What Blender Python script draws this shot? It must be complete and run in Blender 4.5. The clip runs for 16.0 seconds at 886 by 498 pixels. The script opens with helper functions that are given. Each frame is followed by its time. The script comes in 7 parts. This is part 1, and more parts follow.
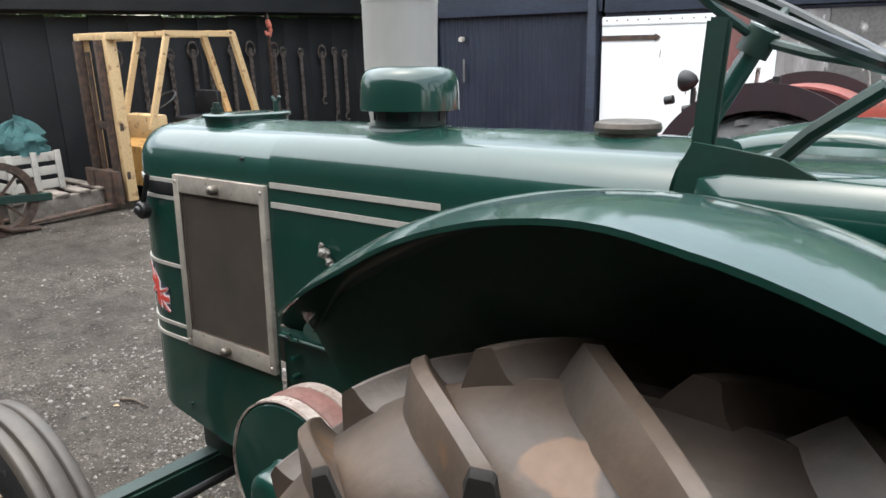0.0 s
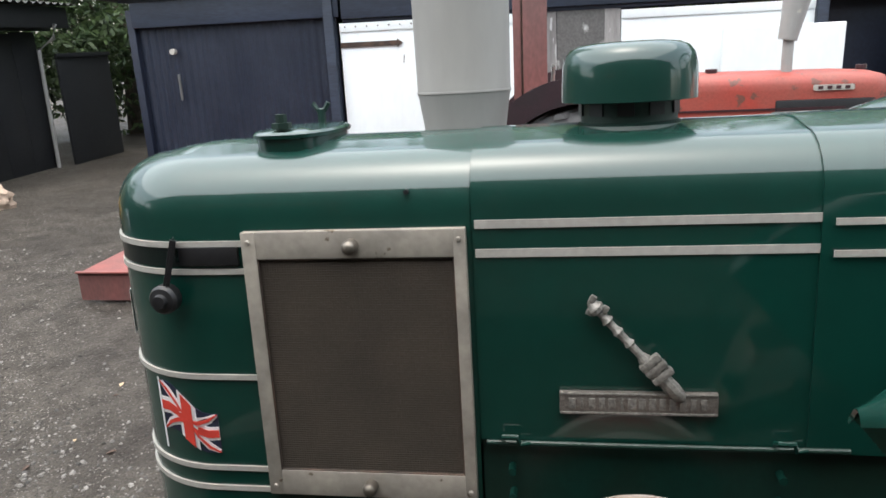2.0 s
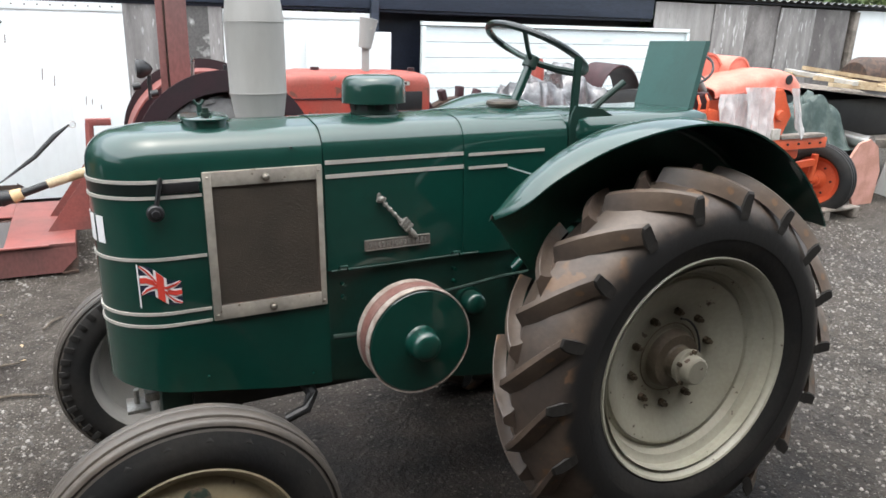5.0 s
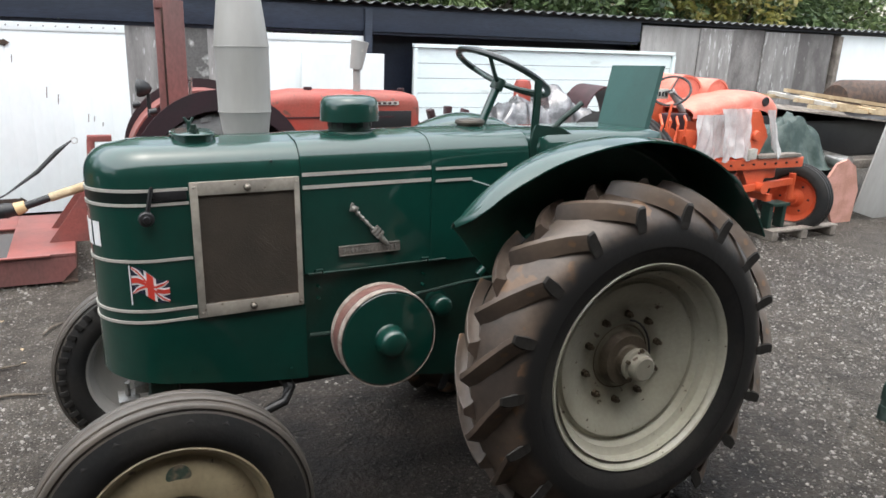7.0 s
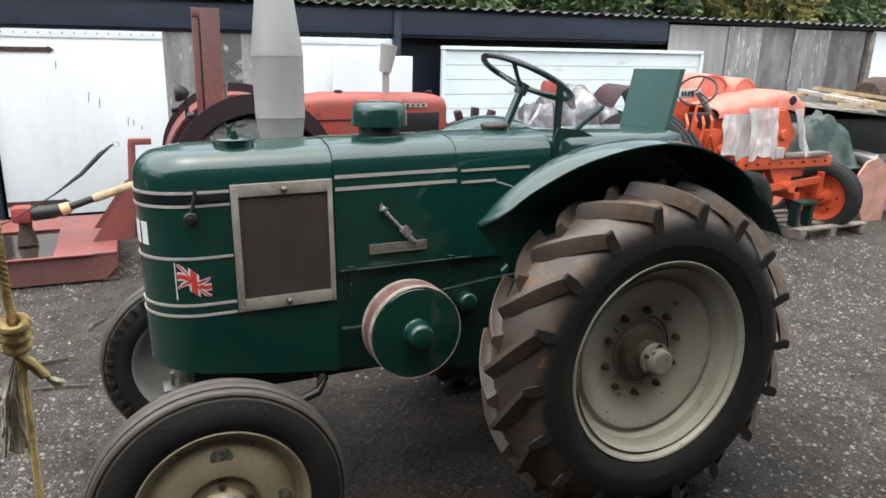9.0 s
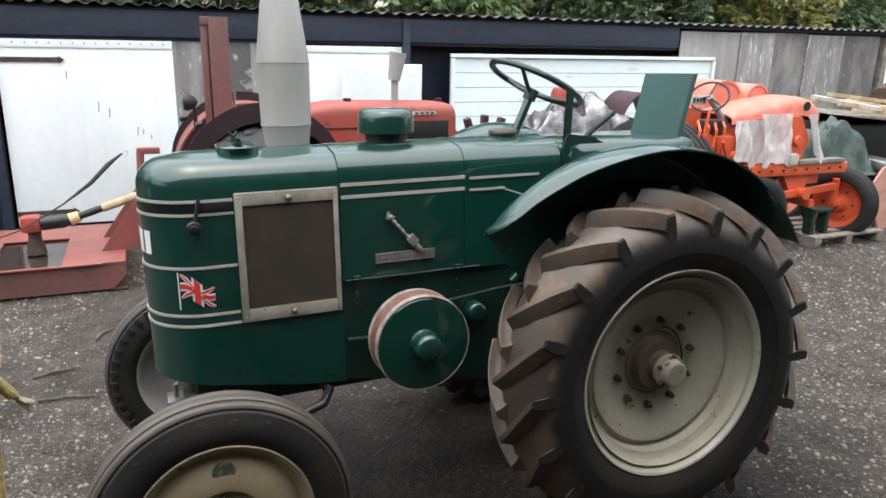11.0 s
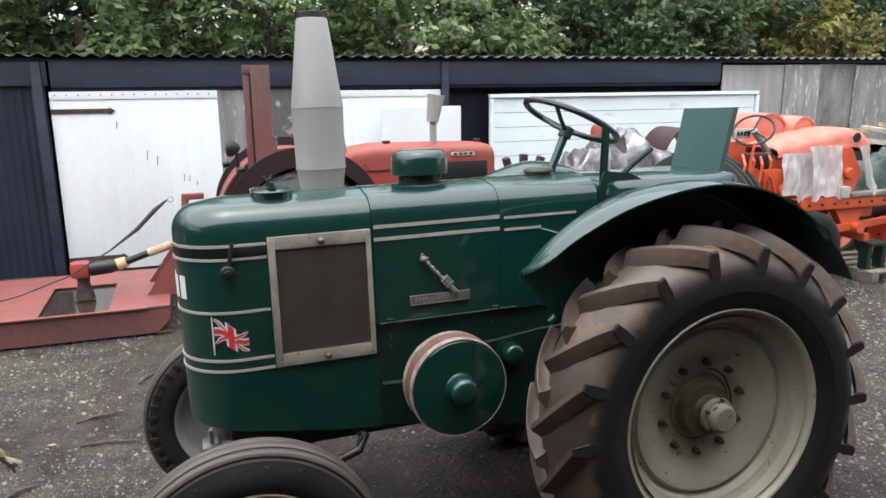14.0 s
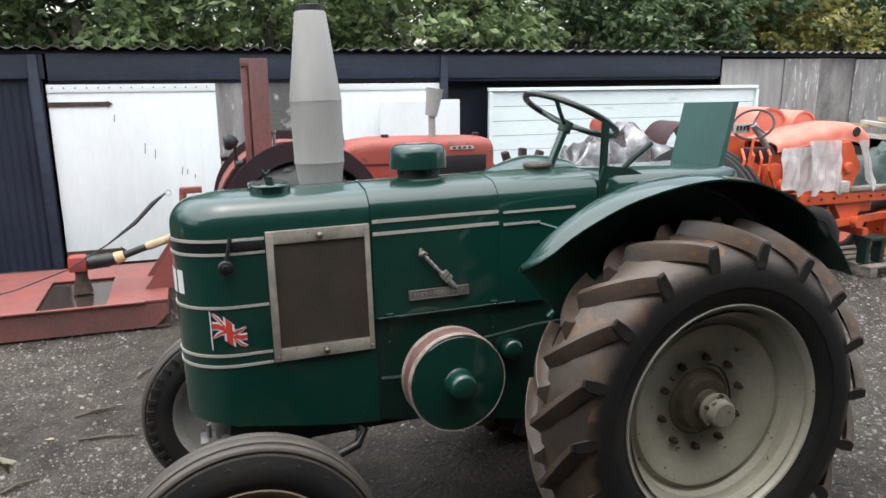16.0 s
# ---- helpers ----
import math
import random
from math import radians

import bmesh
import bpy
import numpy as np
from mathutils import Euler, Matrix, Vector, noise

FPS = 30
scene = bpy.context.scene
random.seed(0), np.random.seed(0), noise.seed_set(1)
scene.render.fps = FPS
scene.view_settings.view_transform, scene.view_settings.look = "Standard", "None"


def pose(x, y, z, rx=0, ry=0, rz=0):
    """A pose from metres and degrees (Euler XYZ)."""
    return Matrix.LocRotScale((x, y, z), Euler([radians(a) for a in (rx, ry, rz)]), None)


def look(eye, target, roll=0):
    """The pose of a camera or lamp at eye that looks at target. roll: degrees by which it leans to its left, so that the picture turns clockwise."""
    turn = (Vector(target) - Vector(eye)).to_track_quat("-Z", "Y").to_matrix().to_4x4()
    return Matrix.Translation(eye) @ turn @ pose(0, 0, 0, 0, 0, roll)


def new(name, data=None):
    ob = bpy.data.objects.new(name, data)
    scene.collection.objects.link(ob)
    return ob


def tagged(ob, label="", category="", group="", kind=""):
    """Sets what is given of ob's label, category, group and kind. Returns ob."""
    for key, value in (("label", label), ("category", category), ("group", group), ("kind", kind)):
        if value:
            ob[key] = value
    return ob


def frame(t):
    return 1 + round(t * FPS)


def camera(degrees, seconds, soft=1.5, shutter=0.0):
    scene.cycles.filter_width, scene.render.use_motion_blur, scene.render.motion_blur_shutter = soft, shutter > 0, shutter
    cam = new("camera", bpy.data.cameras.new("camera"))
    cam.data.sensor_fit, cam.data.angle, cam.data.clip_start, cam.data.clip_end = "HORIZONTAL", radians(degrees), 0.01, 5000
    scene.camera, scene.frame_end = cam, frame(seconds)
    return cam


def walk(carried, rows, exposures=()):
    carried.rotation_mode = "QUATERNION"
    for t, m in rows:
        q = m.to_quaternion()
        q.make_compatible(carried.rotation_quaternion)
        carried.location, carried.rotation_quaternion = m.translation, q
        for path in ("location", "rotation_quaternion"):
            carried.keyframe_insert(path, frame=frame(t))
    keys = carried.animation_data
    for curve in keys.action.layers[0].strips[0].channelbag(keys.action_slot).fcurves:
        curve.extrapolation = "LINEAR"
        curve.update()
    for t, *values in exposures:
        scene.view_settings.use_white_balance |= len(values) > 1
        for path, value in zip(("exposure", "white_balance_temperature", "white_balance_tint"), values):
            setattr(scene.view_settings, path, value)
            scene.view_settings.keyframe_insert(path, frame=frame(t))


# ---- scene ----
K = 1.12                       # metres per drawing unit
LEAN = Matrix.Rotation(radians(-0.7), 4, "Y") @ Matrix.Rotation(radians(-2.58), 4, "X")   # the tractor leans on the uneven yard
cam = camera(62.9, 16.0, soft=1.6)
PATH = [
    (0, (1.64, -1.035, 1.584), (0.584, 0.341, 1.157), -0.5),
    (0.3, (1.467, -1.053, 1.61), (0.482, 0.368, 1.165), -0.9),
    (0.5, (1.375, -1.034, 1.568), (0.334, 0.597, 1.06), -1.5),
    (1, (1.142, -1.096, 1.57), (0.384, 0.665, 0.999), -1.1),
    (1.5, (0.789, -1.027, 1.536), (0.134, 0.818, 1.129), -4.1),
    (2, (0.495, -1.046, 1.558), (0.168, 0.871, 1.092), -3.2),
    (2.5, (0.254, -1.268, 1.583), (0.66, 0.615, 1.044), -4.2),
    (3, (0.159, -1.502, 1.615), (0.621, 0.325, 0.947), -2.5),
    (3.5, (0.014, -1.708, 1.637), (0.447, 0.137, 0.997), -1.5),
    (4, (-0.171, -1.869, 1.672), (0.637, -0.147, 1.053), -1.1),
    (4.5, (-0.232, -2.071, 1.721), (0.56, -0.352, 1.075), 0.5),
    (5, (-0.27, -2.156, 1.7), (0.567, -0.424, 1.15), 0.2),
    (7.5, (-0.257, -2.449, 1.726), (0.575, -0.699, 1.229), 0.8),
    (8, (-0.268, -2.482, 1.738), (0.491, -0.708, 1.212), 1.0),
    (8.5, (-0.29, -2.511, 1.741), (0.48, -0.74, 1.223), -0.1),
    (9, (-0.3, -2.519, 1.743), (0.468, -0.742, 1.241), -0.1),
    (11.5, (-0.253, -2.461, 1.729), (0.481, -0.658, 1.268), -0.7),
    (12, (-0.237, -2.443, 1.727), (0.487, -0.624, 1.318), -1.1),
    (12.5, (-0.228, -2.426, 1.724), (0.473, -0.596, 1.326), -1.3),
    (13, (-0.222, -2.427, 1.726), (0.453, -0.589, 1.319), -1.6),
    (13.5, (-0.216, -2.441, 1.729), (0.431, -0.59, 1.336), -1.9),
    (14, (-0.22, -2.449, 1.727), (0.419, -0.59, 1.357), -2.0),
    (14.5, (-0.223, -2.446, 1.727), (0.411, -0.586, 1.359), -2.0),
    (15, (-0.22, -2.44, 1.728), (0.421, -0.584, 1.348), -2.3),
    (15.5, (-0.223, -2.441, 1.728), (0.423, -0.587, 1.346), -1.9),
    (16, (-0.218, -2.439, 1.729), (0.423, -0.585, 1.342), -1.9),
]
walk(cam, [(t, LEAN @ look(Vector(eye) * K, Vector(target) * K, roll)) for t, eye, target, roll in PATH],
     exposures=[(0, 1.66), (1.0, 1.60), (1.5, 1.80), (2.0, 1.50), (2.2, 1.48), (3.0, 1.55), (3.5, 1.76), (4.0, 1.62), (4.5, 1.58), (5.0, 1.64), (7.5, 1.44), (9.2, 1.40), (11.5, 1.42), (12.2, 1.32), (16.0, 1.32)])

# ---- light: an overcast summer day ----
world = bpy.data.worlds.new("overcast_sky")
scene.world = world
world.use_nodes = True
wn, wl = world.node_tree.nodes, world.node_tree.links
wn.clear()
sky = wn.new("ShaderNodeTexSky")
sky.sky_type, sky.sun_disc = "NISHITA", False
sky.sun_elevation, sky.sun_rotation = radians(80), radians(225)
sky.air_density, sky.dust_density = 1.5, 3.0
grey = wn.new("ShaderNodeHueSaturation")
grey.inputs["Saturation"].default_value = 0.45
bg = wn.new("ShaderNodeBackground")
bg.inputs["Strength"].default_value = 0.15
out = wn.new("ShaderNodeOutputWorld")
wl.new(sky.outputs[0], grey.inputs["Color"])
wl.new(grey.outputs[0], bg.inputs["Color"])
wl.new(bg.outputs[0], out.inputs["Surface"])
sun = new("sun", bpy.data.lights.new("sun", "SUN"))
sun.data.energy, sun.data.angle, sun.data.color = 1.62, radians(116), (0.985, 1.0, 0.965)
sun.matrix_world = look((-2.5, -1.0, 20), (0, 0, 0))


# ---- materials ----
def mat(name, base, rough=0.5, metal=0.0, coat=0.0, vary=0.15, scale=6.0, fine=60.0, bump=0.0, other=None, amount=0.5, spread=0.08, rnd=0.0, stretch=None, chips=None, stain=None):
    """Paint or surface with two scales of variation: soft blotches of `other` over `base`, fine grain and relief."""
    m = bpy.data.materials.new(name)
    m.use_nodes = True
    n, l = m.node_tree.nodes, m.node_tree.links
    b = n["Principled BSDF"]
    b.inputs["Metallic"].default_value = metal
    b.inputs["Coat Weight"].default_value = coat
    b.inputs["Coat Roughness"].default_value = 0.06
    co = n.new("ShaderNodeTexCoord")
    src = co.outputs["Object"]
    if stretch:
        mp = n.new("ShaderNodeMapping")
        mp.inputs["Scale"].default_value = stretch
        l.new(src, mp.inputs["Vector"])
        src = mp.outputs["Vector"]
    big = n.new("ShaderNodeTexNoise")
    big.inputs["Scale"].default_value, big.inputs["Detail"].default_value = scale, 6
    small = n.new("ShaderNodeTexNoise")
    small.inputs["Scale"].default_value, small.inputs["Detail"].default_value = fine, 4
    for q in (big, small):
        l.new(src, q.inputs["Vector"])
    ramp = n.new("ShaderNodeMapRange")
    ramp.inputs["From Min"].default_value, ramp.inputs["From Max"].default_value = 1 - amount - spread, 1 - amount + spread
    l.new(big.outputs["Fac"], ramp.inputs["Value"])
    mix = n.new("ShaderNodeMix")
    mix.data_type = "RGBA"
    o = other or tuple(c * (1 - vary) for c in base)
    mix.inputs["A"].default_value, mix.inputs["B"].default_value = (*base, 1), (*o, 1)
    l.new(ramp.outputs[0], mix.inputs["Factor"])
    if chips:
        spot = n.new("ShaderNodeTexNoise")
        spot.inputs["Scale"].default_value, spot.inputs["Detail"].default_value = chips[1], 3
        l.new(src, spot.inputs["Vector"])
        edge = n.new("ShaderNodeMapRange")
        edge.inputs["From Min"].default_value, edge.inputs["From Max"].default_value = chips[2], chips[2] + 0.03
        l.new(spot.outputs["Fac"], edge.inputs["Value"])
        worn = n.new("ShaderNodeMix")
        worn.data_type = "RGBA"
        worn.inputs["B"].default_value = (*chips[0], 1)
        l.new(edge.outputs[0], worn.inputs["Factor"])
        l.new(mix.outputs["Result"], worn.inputs["A"])
        mix = worn
    if stain:
        # a grimy ring round (x, z), with ragged edges
        (sx, sz), near, reach, colour = stain
        flat = n.new("ShaderNodeVectorMath")
        flat.operation = "MULTIPLY"
        flat.inputs[1].default_value = (1, 0, 1)
        l.new(co.outputs["Object"], flat.inputs[0])
        far = n.new("ShaderNodeVectorMath")
        far.operation = "DISTANCE"
        far.inputs[1].default_value = (sx, 0, sz)
        l.new(flat.outputs[0], far.inputs[0])
        rag = n.new("ShaderNodeMath")
        rag.operation = "MULTIPLY_ADD"
        rag.inputs[1].default_value = reach
        l.new(big.outputs["Fac"], rag.inputs[0])
        l.new(far.outputs["Value"], rag.inputs[2])
        gr = n.new("ShaderNodeMapRange")
        gr.inputs["From Min"].default_value, gr.inputs["From Max"].default_value = near + 0.5 * reach, near + 1.2 * reach
        gr.inputs["To Min"].default_value, gr.inputs["To Max"].default_value = 0.85, 0.0
        l.new(rag.outputs[0], gr.inputs["Value"])
        dirty = n.new("ShaderNodeMix")
        dirty.data_type = "RGBA"
        dirty.inputs["B"].default_value = (*colour, 1)
        l.new(gr.outputs[0], dirty.inputs["Factor"])
        l.new(mix.outputs["Result"], dirty.inputs["A"])
        mix = dirty
    val = n.new("ShaderNodeMapRange")
    val.inputs["To Min"].default_value, val.inputs["To Max"].default_value = 1 - vary, 1 + vary
    val.inputs["From Min"].default_value, val.inputs["From Max"].default_value = 0.3, 0.7
    l.new(small.outputs["Fac"], val.inputs["Value"])
    hs = n.new("ShaderNodeHueSaturation")
    l.new(mix.outputs["Result"], hs.inputs["Color"])
    if rnd:
        oi = n.new("ShaderNodeObjectInfo")
        r = n.new("ShaderNodeMapRange")
        r.inputs["To Min"].default_value, r.inputs["To Max"].default_value = 1 - rnd, 1 + rnd
        l.new(oi.outputs["Random"], r.inputs["Value"])
        mu = n.new("ShaderNodeMath")
        mu.operation = "MULTIPLY"
        l.new(r.outputs[0], mu.inputs[0])
        l.new(val.outputs[0], mu.inputs[1])
        l.new(mu.outputs[0], hs.inputs["Value"])
    else:
        l.new(val.outputs[0], hs.inputs["Value"])
    l.new(hs.outputs[0], b.inputs["Base Color"])
    rr = n.new("ShaderNodeMapRange")
    rr.inputs["To Min"].default_value, rr.inputs["To Max"].default_value = max(0.02, rough - 0.1), min(1, rough + 0.1)
    l.new(big.outputs["Fac"], rr.inputs["Value"])
    l.new(rr.outputs[0], b.inputs["Roughness"])
    if bump:
        bp = n.new("ShaderNodeBump")
        bp.inputs["Strength"].default_value, bp.inputs["Distance"].default_value = min(1, bump), 0.01
        l.new(small.outputs["Fac"], bp.inputs["Height"])
        l.new(bp.outputs[0], b.inputs["Normal"])
    return m


GREEN = mat("green_enamel", (0.0012, 0.0335, 0.0240), 0.45, coat=0.85, vary=0.06, scale=3, fine=25, other=(0.0014, 0.0300, 0.0215), bump=0.04)
GREEN.node_tree.nodes["Principled BSDF"].inputs["Coat Roughness"].default_value = 0.07
GREEN_DULL = mat("dull_green_enamel", (0.0020, 0.024, 0.017), 0.5, coat=0.15, vary=0.12, scale=6, other=(0.003, 0.019, 0.012), bump=0.08)
# lighter copy of the green: light on the shaded plate put into colour
GUARDGREEN = mat("lightened_green_plate", (0.004, 0.055, 0.036), 0.5, coat=0.1, vary=0.12, scale=6, other=(0.005, 0.042, 0.026), bump=0.08)
PIPEGREEN = mat("flat_green_paint", (0.0020, 0.022, 0.0145), 0.8, vary=0.12, scale=9, other=(0.003, 0.016, 0.011), bump=0.1)
STRIPE = mat("silver_line_paint", (0.38, 0.365, 0.33), 0.45, vary=0.08, fine=90)
ALU = mat("grille_frame_metal", (0.30, 0.272, 0.235), 0.5, metal=0.3, vary=0.10, scale=9, other=(0.37, 0.335, 0.285), chips=((0.14, 0.11, 0.08), 24, 0.66), bump=0.08)
MESHM = mat("grille_gauze", (0.088, 0.070, 0.053), 0.75, metal=0.1, vary=0.12, fine=160, scale=7, other=(0.056, 0.046, 0.037), spread=0.25, bump=0.3)
BRONZE = mat("bare_cast_metal", (0.25, 0.225, 0.20), 0.42, metal=0.6, vary=0.2, fine=150, bump=0.3)
BANDDARK = mat("dark_band_paint", (0.0045, 0.0095, 0.0085), 0.3, coat=0.4, vary=0.15, bump=0.05)
BLACK = mat("black_paint", (0.012, 0.012, 0.013), 0.45, vary=0.25, bump=0.1)
RUBBER = mat("tyre_rubber", (0.015, 0.015, 0.0155), 0.62, vary=0.1, scale=5, fine=50, other=(0.026, 0.024, 0.022), spread=0.15, bump=0.15)
TREAD = mat("dusty_tread_rubber", (0.108, 0.078, 0.058), 0.45, vary=0.10, scale=4, fine=40, other=(0.050, 0.038, 0.031), spread=0.12, chips=((0.15, 0.088, 0.05), 7, 0.59), bump=0.12)


def fade_inwards(m, centre, r0, r1, colour):
    """Dust on a wheel's tread that thins out, raggedly, from radius r1 down to bare rubber at r0."""
    n, l = m.node_tree.nodes, m.node_tree.links
    b = n["Principled BSDF"]
    src = b.inputs["Base Color"].links[0].from_socket
    co = n.new("ShaderNodeTexCoord")
    off = n.new("ShaderNodeVectorMath")
    off.operation = "SUBTRACT"
    off.inputs[1].default_value = (centre[0], 0, centre[1])
    l.new(co.outputs["Object"], off.inputs[0])
    flat = n.new("ShaderNodeVectorMath")
    flat.operation = "MULTIPLY"
    flat.inputs[1].default_value = (1, 0, 1)
    l.new(off.outputs[0], flat.inputs[0])
    far = n.new("ShaderNodeVectorMath")
    far.operation = "LENGTH"
    l.new(flat.outputs[0], far.inputs[0])
    rag = n.new("ShaderNodeTexNoise")
    rag.inputs["Scale"].default_value, rag.inputs["Detail"].default_value = 9, 6
    l.new(co.outputs["Object"], rag.inputs["Vector"])
    add = n.new("ShaderNodeMath")
    add.operation = "MULTIPLY_ADD"
    add.inputs[1].default_value = 0.10
    l.new(rag.outputs["Fac"], add.inputs[0])
    l.new(far.outputs["Value"], add.inputs[2])
    k = n.new("ShaderNodeMapRange")
    k.interpolation_type = "SMOOTHSTEP"
    k.inputs["From Min"].default_value, k.inputs["From Max"].default_value = r0 + 0.05, r1 + 0.05
    l.new(add.outputs[0], k.inputs["Value"])
    mix = n.new("ShaderNodeMix")
    mix.data_type = "RGBA"
    mix.inputs["A"].default_value = (*colour, 1)
    l.new(k.outputs[0], mix.inputs["Factor"])
    l.new(src, mix.inputs["B"])
    l.new(mix.outputs["Result"], b.inputs["Base Color"])


fade_inwards(TREAD, ((1.43 - 0.65) * K, (0.66 - 0.035) * K), 0.505 * K, 0.565 * K, (0.016, 0.0158, 0.016))
RUBBER.node_tree.nodes["Principled BSDF"].inputs["Specular IOR Level"].default_value = 0.25
DUSTY = mat("dusty_front_tyre", (0.086, 0.071, 0.058), 0.5, vary=0.1, scale=5, fine=45, other=(0.050, 0.047, 0.043), spread=0.2, bump=0.06)
GREEN.node_tree.nodes["Principled BSDF"].inputs["Specular IOR Level"].default_value = 0.22
GREEN.node_tree.nodes["Principled BSDF"].inputs["Coat IOR"].default_value = 1.64
SEATGREEN = mat("brushed_green_paint", (0.012, 0.058, 0.050), 0.6, vary=0.05, scale=5, fine=60, other=(0.012, 0.050, 0.043), bump=0.05)
DULLSTEEL = mat("dull_steel", (0.30, 0.29, 0.275), 0.4, metal=0.6, vary=0.2, fine=90, other=(0.16, 0.14, 0.12), bump=0.1)
BANDWHITE = mat("scuffed_white_band", (0.33, 0.29, 0.255), 0.6, vary=0.12, scale=16, fine=90, other=(0.22, 0.175, 0.15), chips=((0.16, 0.09, 0.07), 34, 0.63), bump=0.12)
OLDTYRE = mat("grey_worn_rubber", (0.16, 0.153, 0.15), 0.7, vary=0.12, scale=5, fine=40, other=(0.11, 0.105, 0.10), spread=0.2, bump=0.05)
HOLEM = mat("worn_green_hole", (0.05, 0.075, 0.055), 0.6, vary=0.2, scale=30, other=(0.16, 0.12, 0.085), amount=0.42, bump=0.2)
RIM = mat("grey_wheel_paint", (0.36, 0.345, 0.278), 0.42, vary=0.06, scale=4, other=(0.28, 0.262, 0.20), chips=((0.07, 0.045, 0.03), 24, 0.685), amount=0.4, spread=0.15, coat=0.1, bump=0.06, stain=(((1.43 - 0.65) * 1.12, (0.66 - 0.035) * 1.12), 0.13, 0.11, (0.075, 0.06, 0.035)))
HUBPAINT = mat("grey_hub_paint", (0.25, 0.235, 0.19), 0.42, vary=0.06, scale=4, other=(0.225, 0.205, 0.160), chips=((0.07, 0.045, 0.03), 26, 0.66), amount=0.4, spread=0.15, bump=0.06)
CREAM = mat("worn_cream_wheel_paint", (0.33, 0.275, 0.175), 0.5, vary=0.08, scale=5, other=(0.24, 0.19, 0.115), spread=0.2, chips=((0.10, 0.07, 0.05), 16, 0.66), bump=0.08)
EMBLEM = mat("dull_cast_emblem", (0.27, 0.255, 0.23), 0.5, metal=0.45, vary=0.3, fine=140, bump=0.3)
HUBRUST = mat("rust_stained_paint", (0.082, 0.066, 0.044), 0.6, vary=0.15, scale=8, fine=80, other=(0.065, 0.045, 0.03), spread=0.2, bump=0.2)
BOLTM = mat("rusty_bolt", (0.10, 0.075, 0.05), 0.6, metal=0.5, vary=0.3, fine=200, bump=0.3)
STACK = mat("grey_exhaust_paint", (0.345, 0.338, 0.322), 0.5, vary=0.05, scale=5, fine=40, other=(0.265, 0.255, 0.238), spread=0.2, bump=0.03, stretch=(1, 1, 0.3))
BELTRED = mat("worn_brown_red_paint", (0.155, 0.072, 0.06), 0.6, vary=0.2, scale=14, other=(0.17, 0.095, 0.08), bump=0.15)
OFFWHITE = mat("worn_white_paint", (0.44, 0.415, 0.37), 0.5, vary=0.1, scale=14, other=(0.30, 0.27, 0.235), amount=0.35, bump=0.1)
STEEL = mat("bright_steel", (0.55, 0.54, 0.52), 0.3, metal=0.9, vary=0.15, fine=120)
FLAGRED = mat("flag_red", (0.58, 0.05, 0.032), 0.5, vary=0.05)
FLAGWHITE = mat("flag_white", (0.72, 0.72, 0.72), 0.5, vary=0.05)
FLAGBLUE = mat("flag_blue", (0.008, 0.012, 0.034), 0.5, vary=0.05)
NAVY = mat("navy_wall_paint", (0.009, 0.0135, 0.028), 0.5, vary=0.2, scale=2.5, fine=30, other=(0.013, 0.018, 0.034), bump=0.1)
# navy taken near black: the open shed's shade is put into this colour
SHADENAVY = mat("shade_dark_navy_board", (0.0075, 0.0085, 0.011), 0.6, vary=0.25, scale=2.5, fine=30, other=(0.012, 0.013, 0.015), bump=0.1)
NAVYBEAM = mat("weathered_navy_board", (0.024, 0.033, 0.054), 0.55, vary=0.25, scale=3, fine=40, other=(0.017, 0.024, 0.040), bump=0.15, stretch=(0.3, 1, 2))
WHITEDOOR = mat("white_door_paint", (0.80, 0.835, 0.83), 0.55, vary=0.02, scale=1.2, fine=22, other=(0.745, 0.77, 0.765), bump=0.1, stretch=(1, 1, 0.4))
MINT = mat("pale_blue_board_paint", (0.77, 0.84, 0.835), 0.55, vary=0.03, scale=2, fine=30, other=(0.72, 0.79, 0.78), chips=((0.62, 0.67, 0.65), 2.6, 0.63), bump=0.06, stretch=(0.5, 1, 1.6))
PLY = mat("weathered_plywood", (0.31, 0.295, 0.28), 0.85, vary=0.10, scale=3.2, fine=34, other=(0.18, 0.168, 0.162), amount=0.45, spread=0.16, bump=0.2, rnd=0.32, stretch=(3.0, 1, 0.5), chips=((0.48, 0.465, 0.455), 9, 0.62))
PALEPLY = mat("pale_weathered_plywood", (0.33, 0.315, 0.30), 0.85, vary=0.10, scale=2.6, fine=34, other=(0.235, 0.222, 0.212), amount=0.45, spread=0.2, bump=0.2, stretch=(3.0, 1, 0.4), chips=((0.22, 0.205, 0.195), 6, 0.66))
DARKPLY = mat("stained_plywood", (0.135, 0.122, 0.117), 0.85, vary=0.14, scale=2.6, fine=34, other=(0.25, 0.235, 0.222), amount=0.44, spread=0.12, bump=0.2, stretch=(1.6, 1, 0.7), chips=((0.32, 0.305, 0.29), 11, 0.67), rnd=0.25)
GREYPLY = mat("peeling_grey_board", (0.10, 0.095, 0.09), 0.85, vary=0.2, scale=3.2, fine=45, other=(0.42, 0.41, 0.39), amount=0.40, spread=0.03, bump=0.3)
ROOFM = mat("dark_corrugated_sheet", (0.030, 0.031, 0.033), 0.6, vary=0.3, scale=4, fine=50, other=(0.05, 0.055, 0.045), bump=0.15)
RUST = mat("rusty_iron", (0.085, 0.05, 0.035), 0.75, metal=0.2, vary=0.3, scale=14, fine=150, other=(0.05, 0.035, 0.028), bump=0.4)
EDGEM = mat("sheet_end_glint", (0.15, 0.15, 0.155), 0.5, vary=0.3, scale=9, other=(0.08, 0.08, 0.08))
FRAY = mat("frayed_rope_fibre", (0.86, 0.82, 0.66), 0.8, vary=0.15, fine=200)
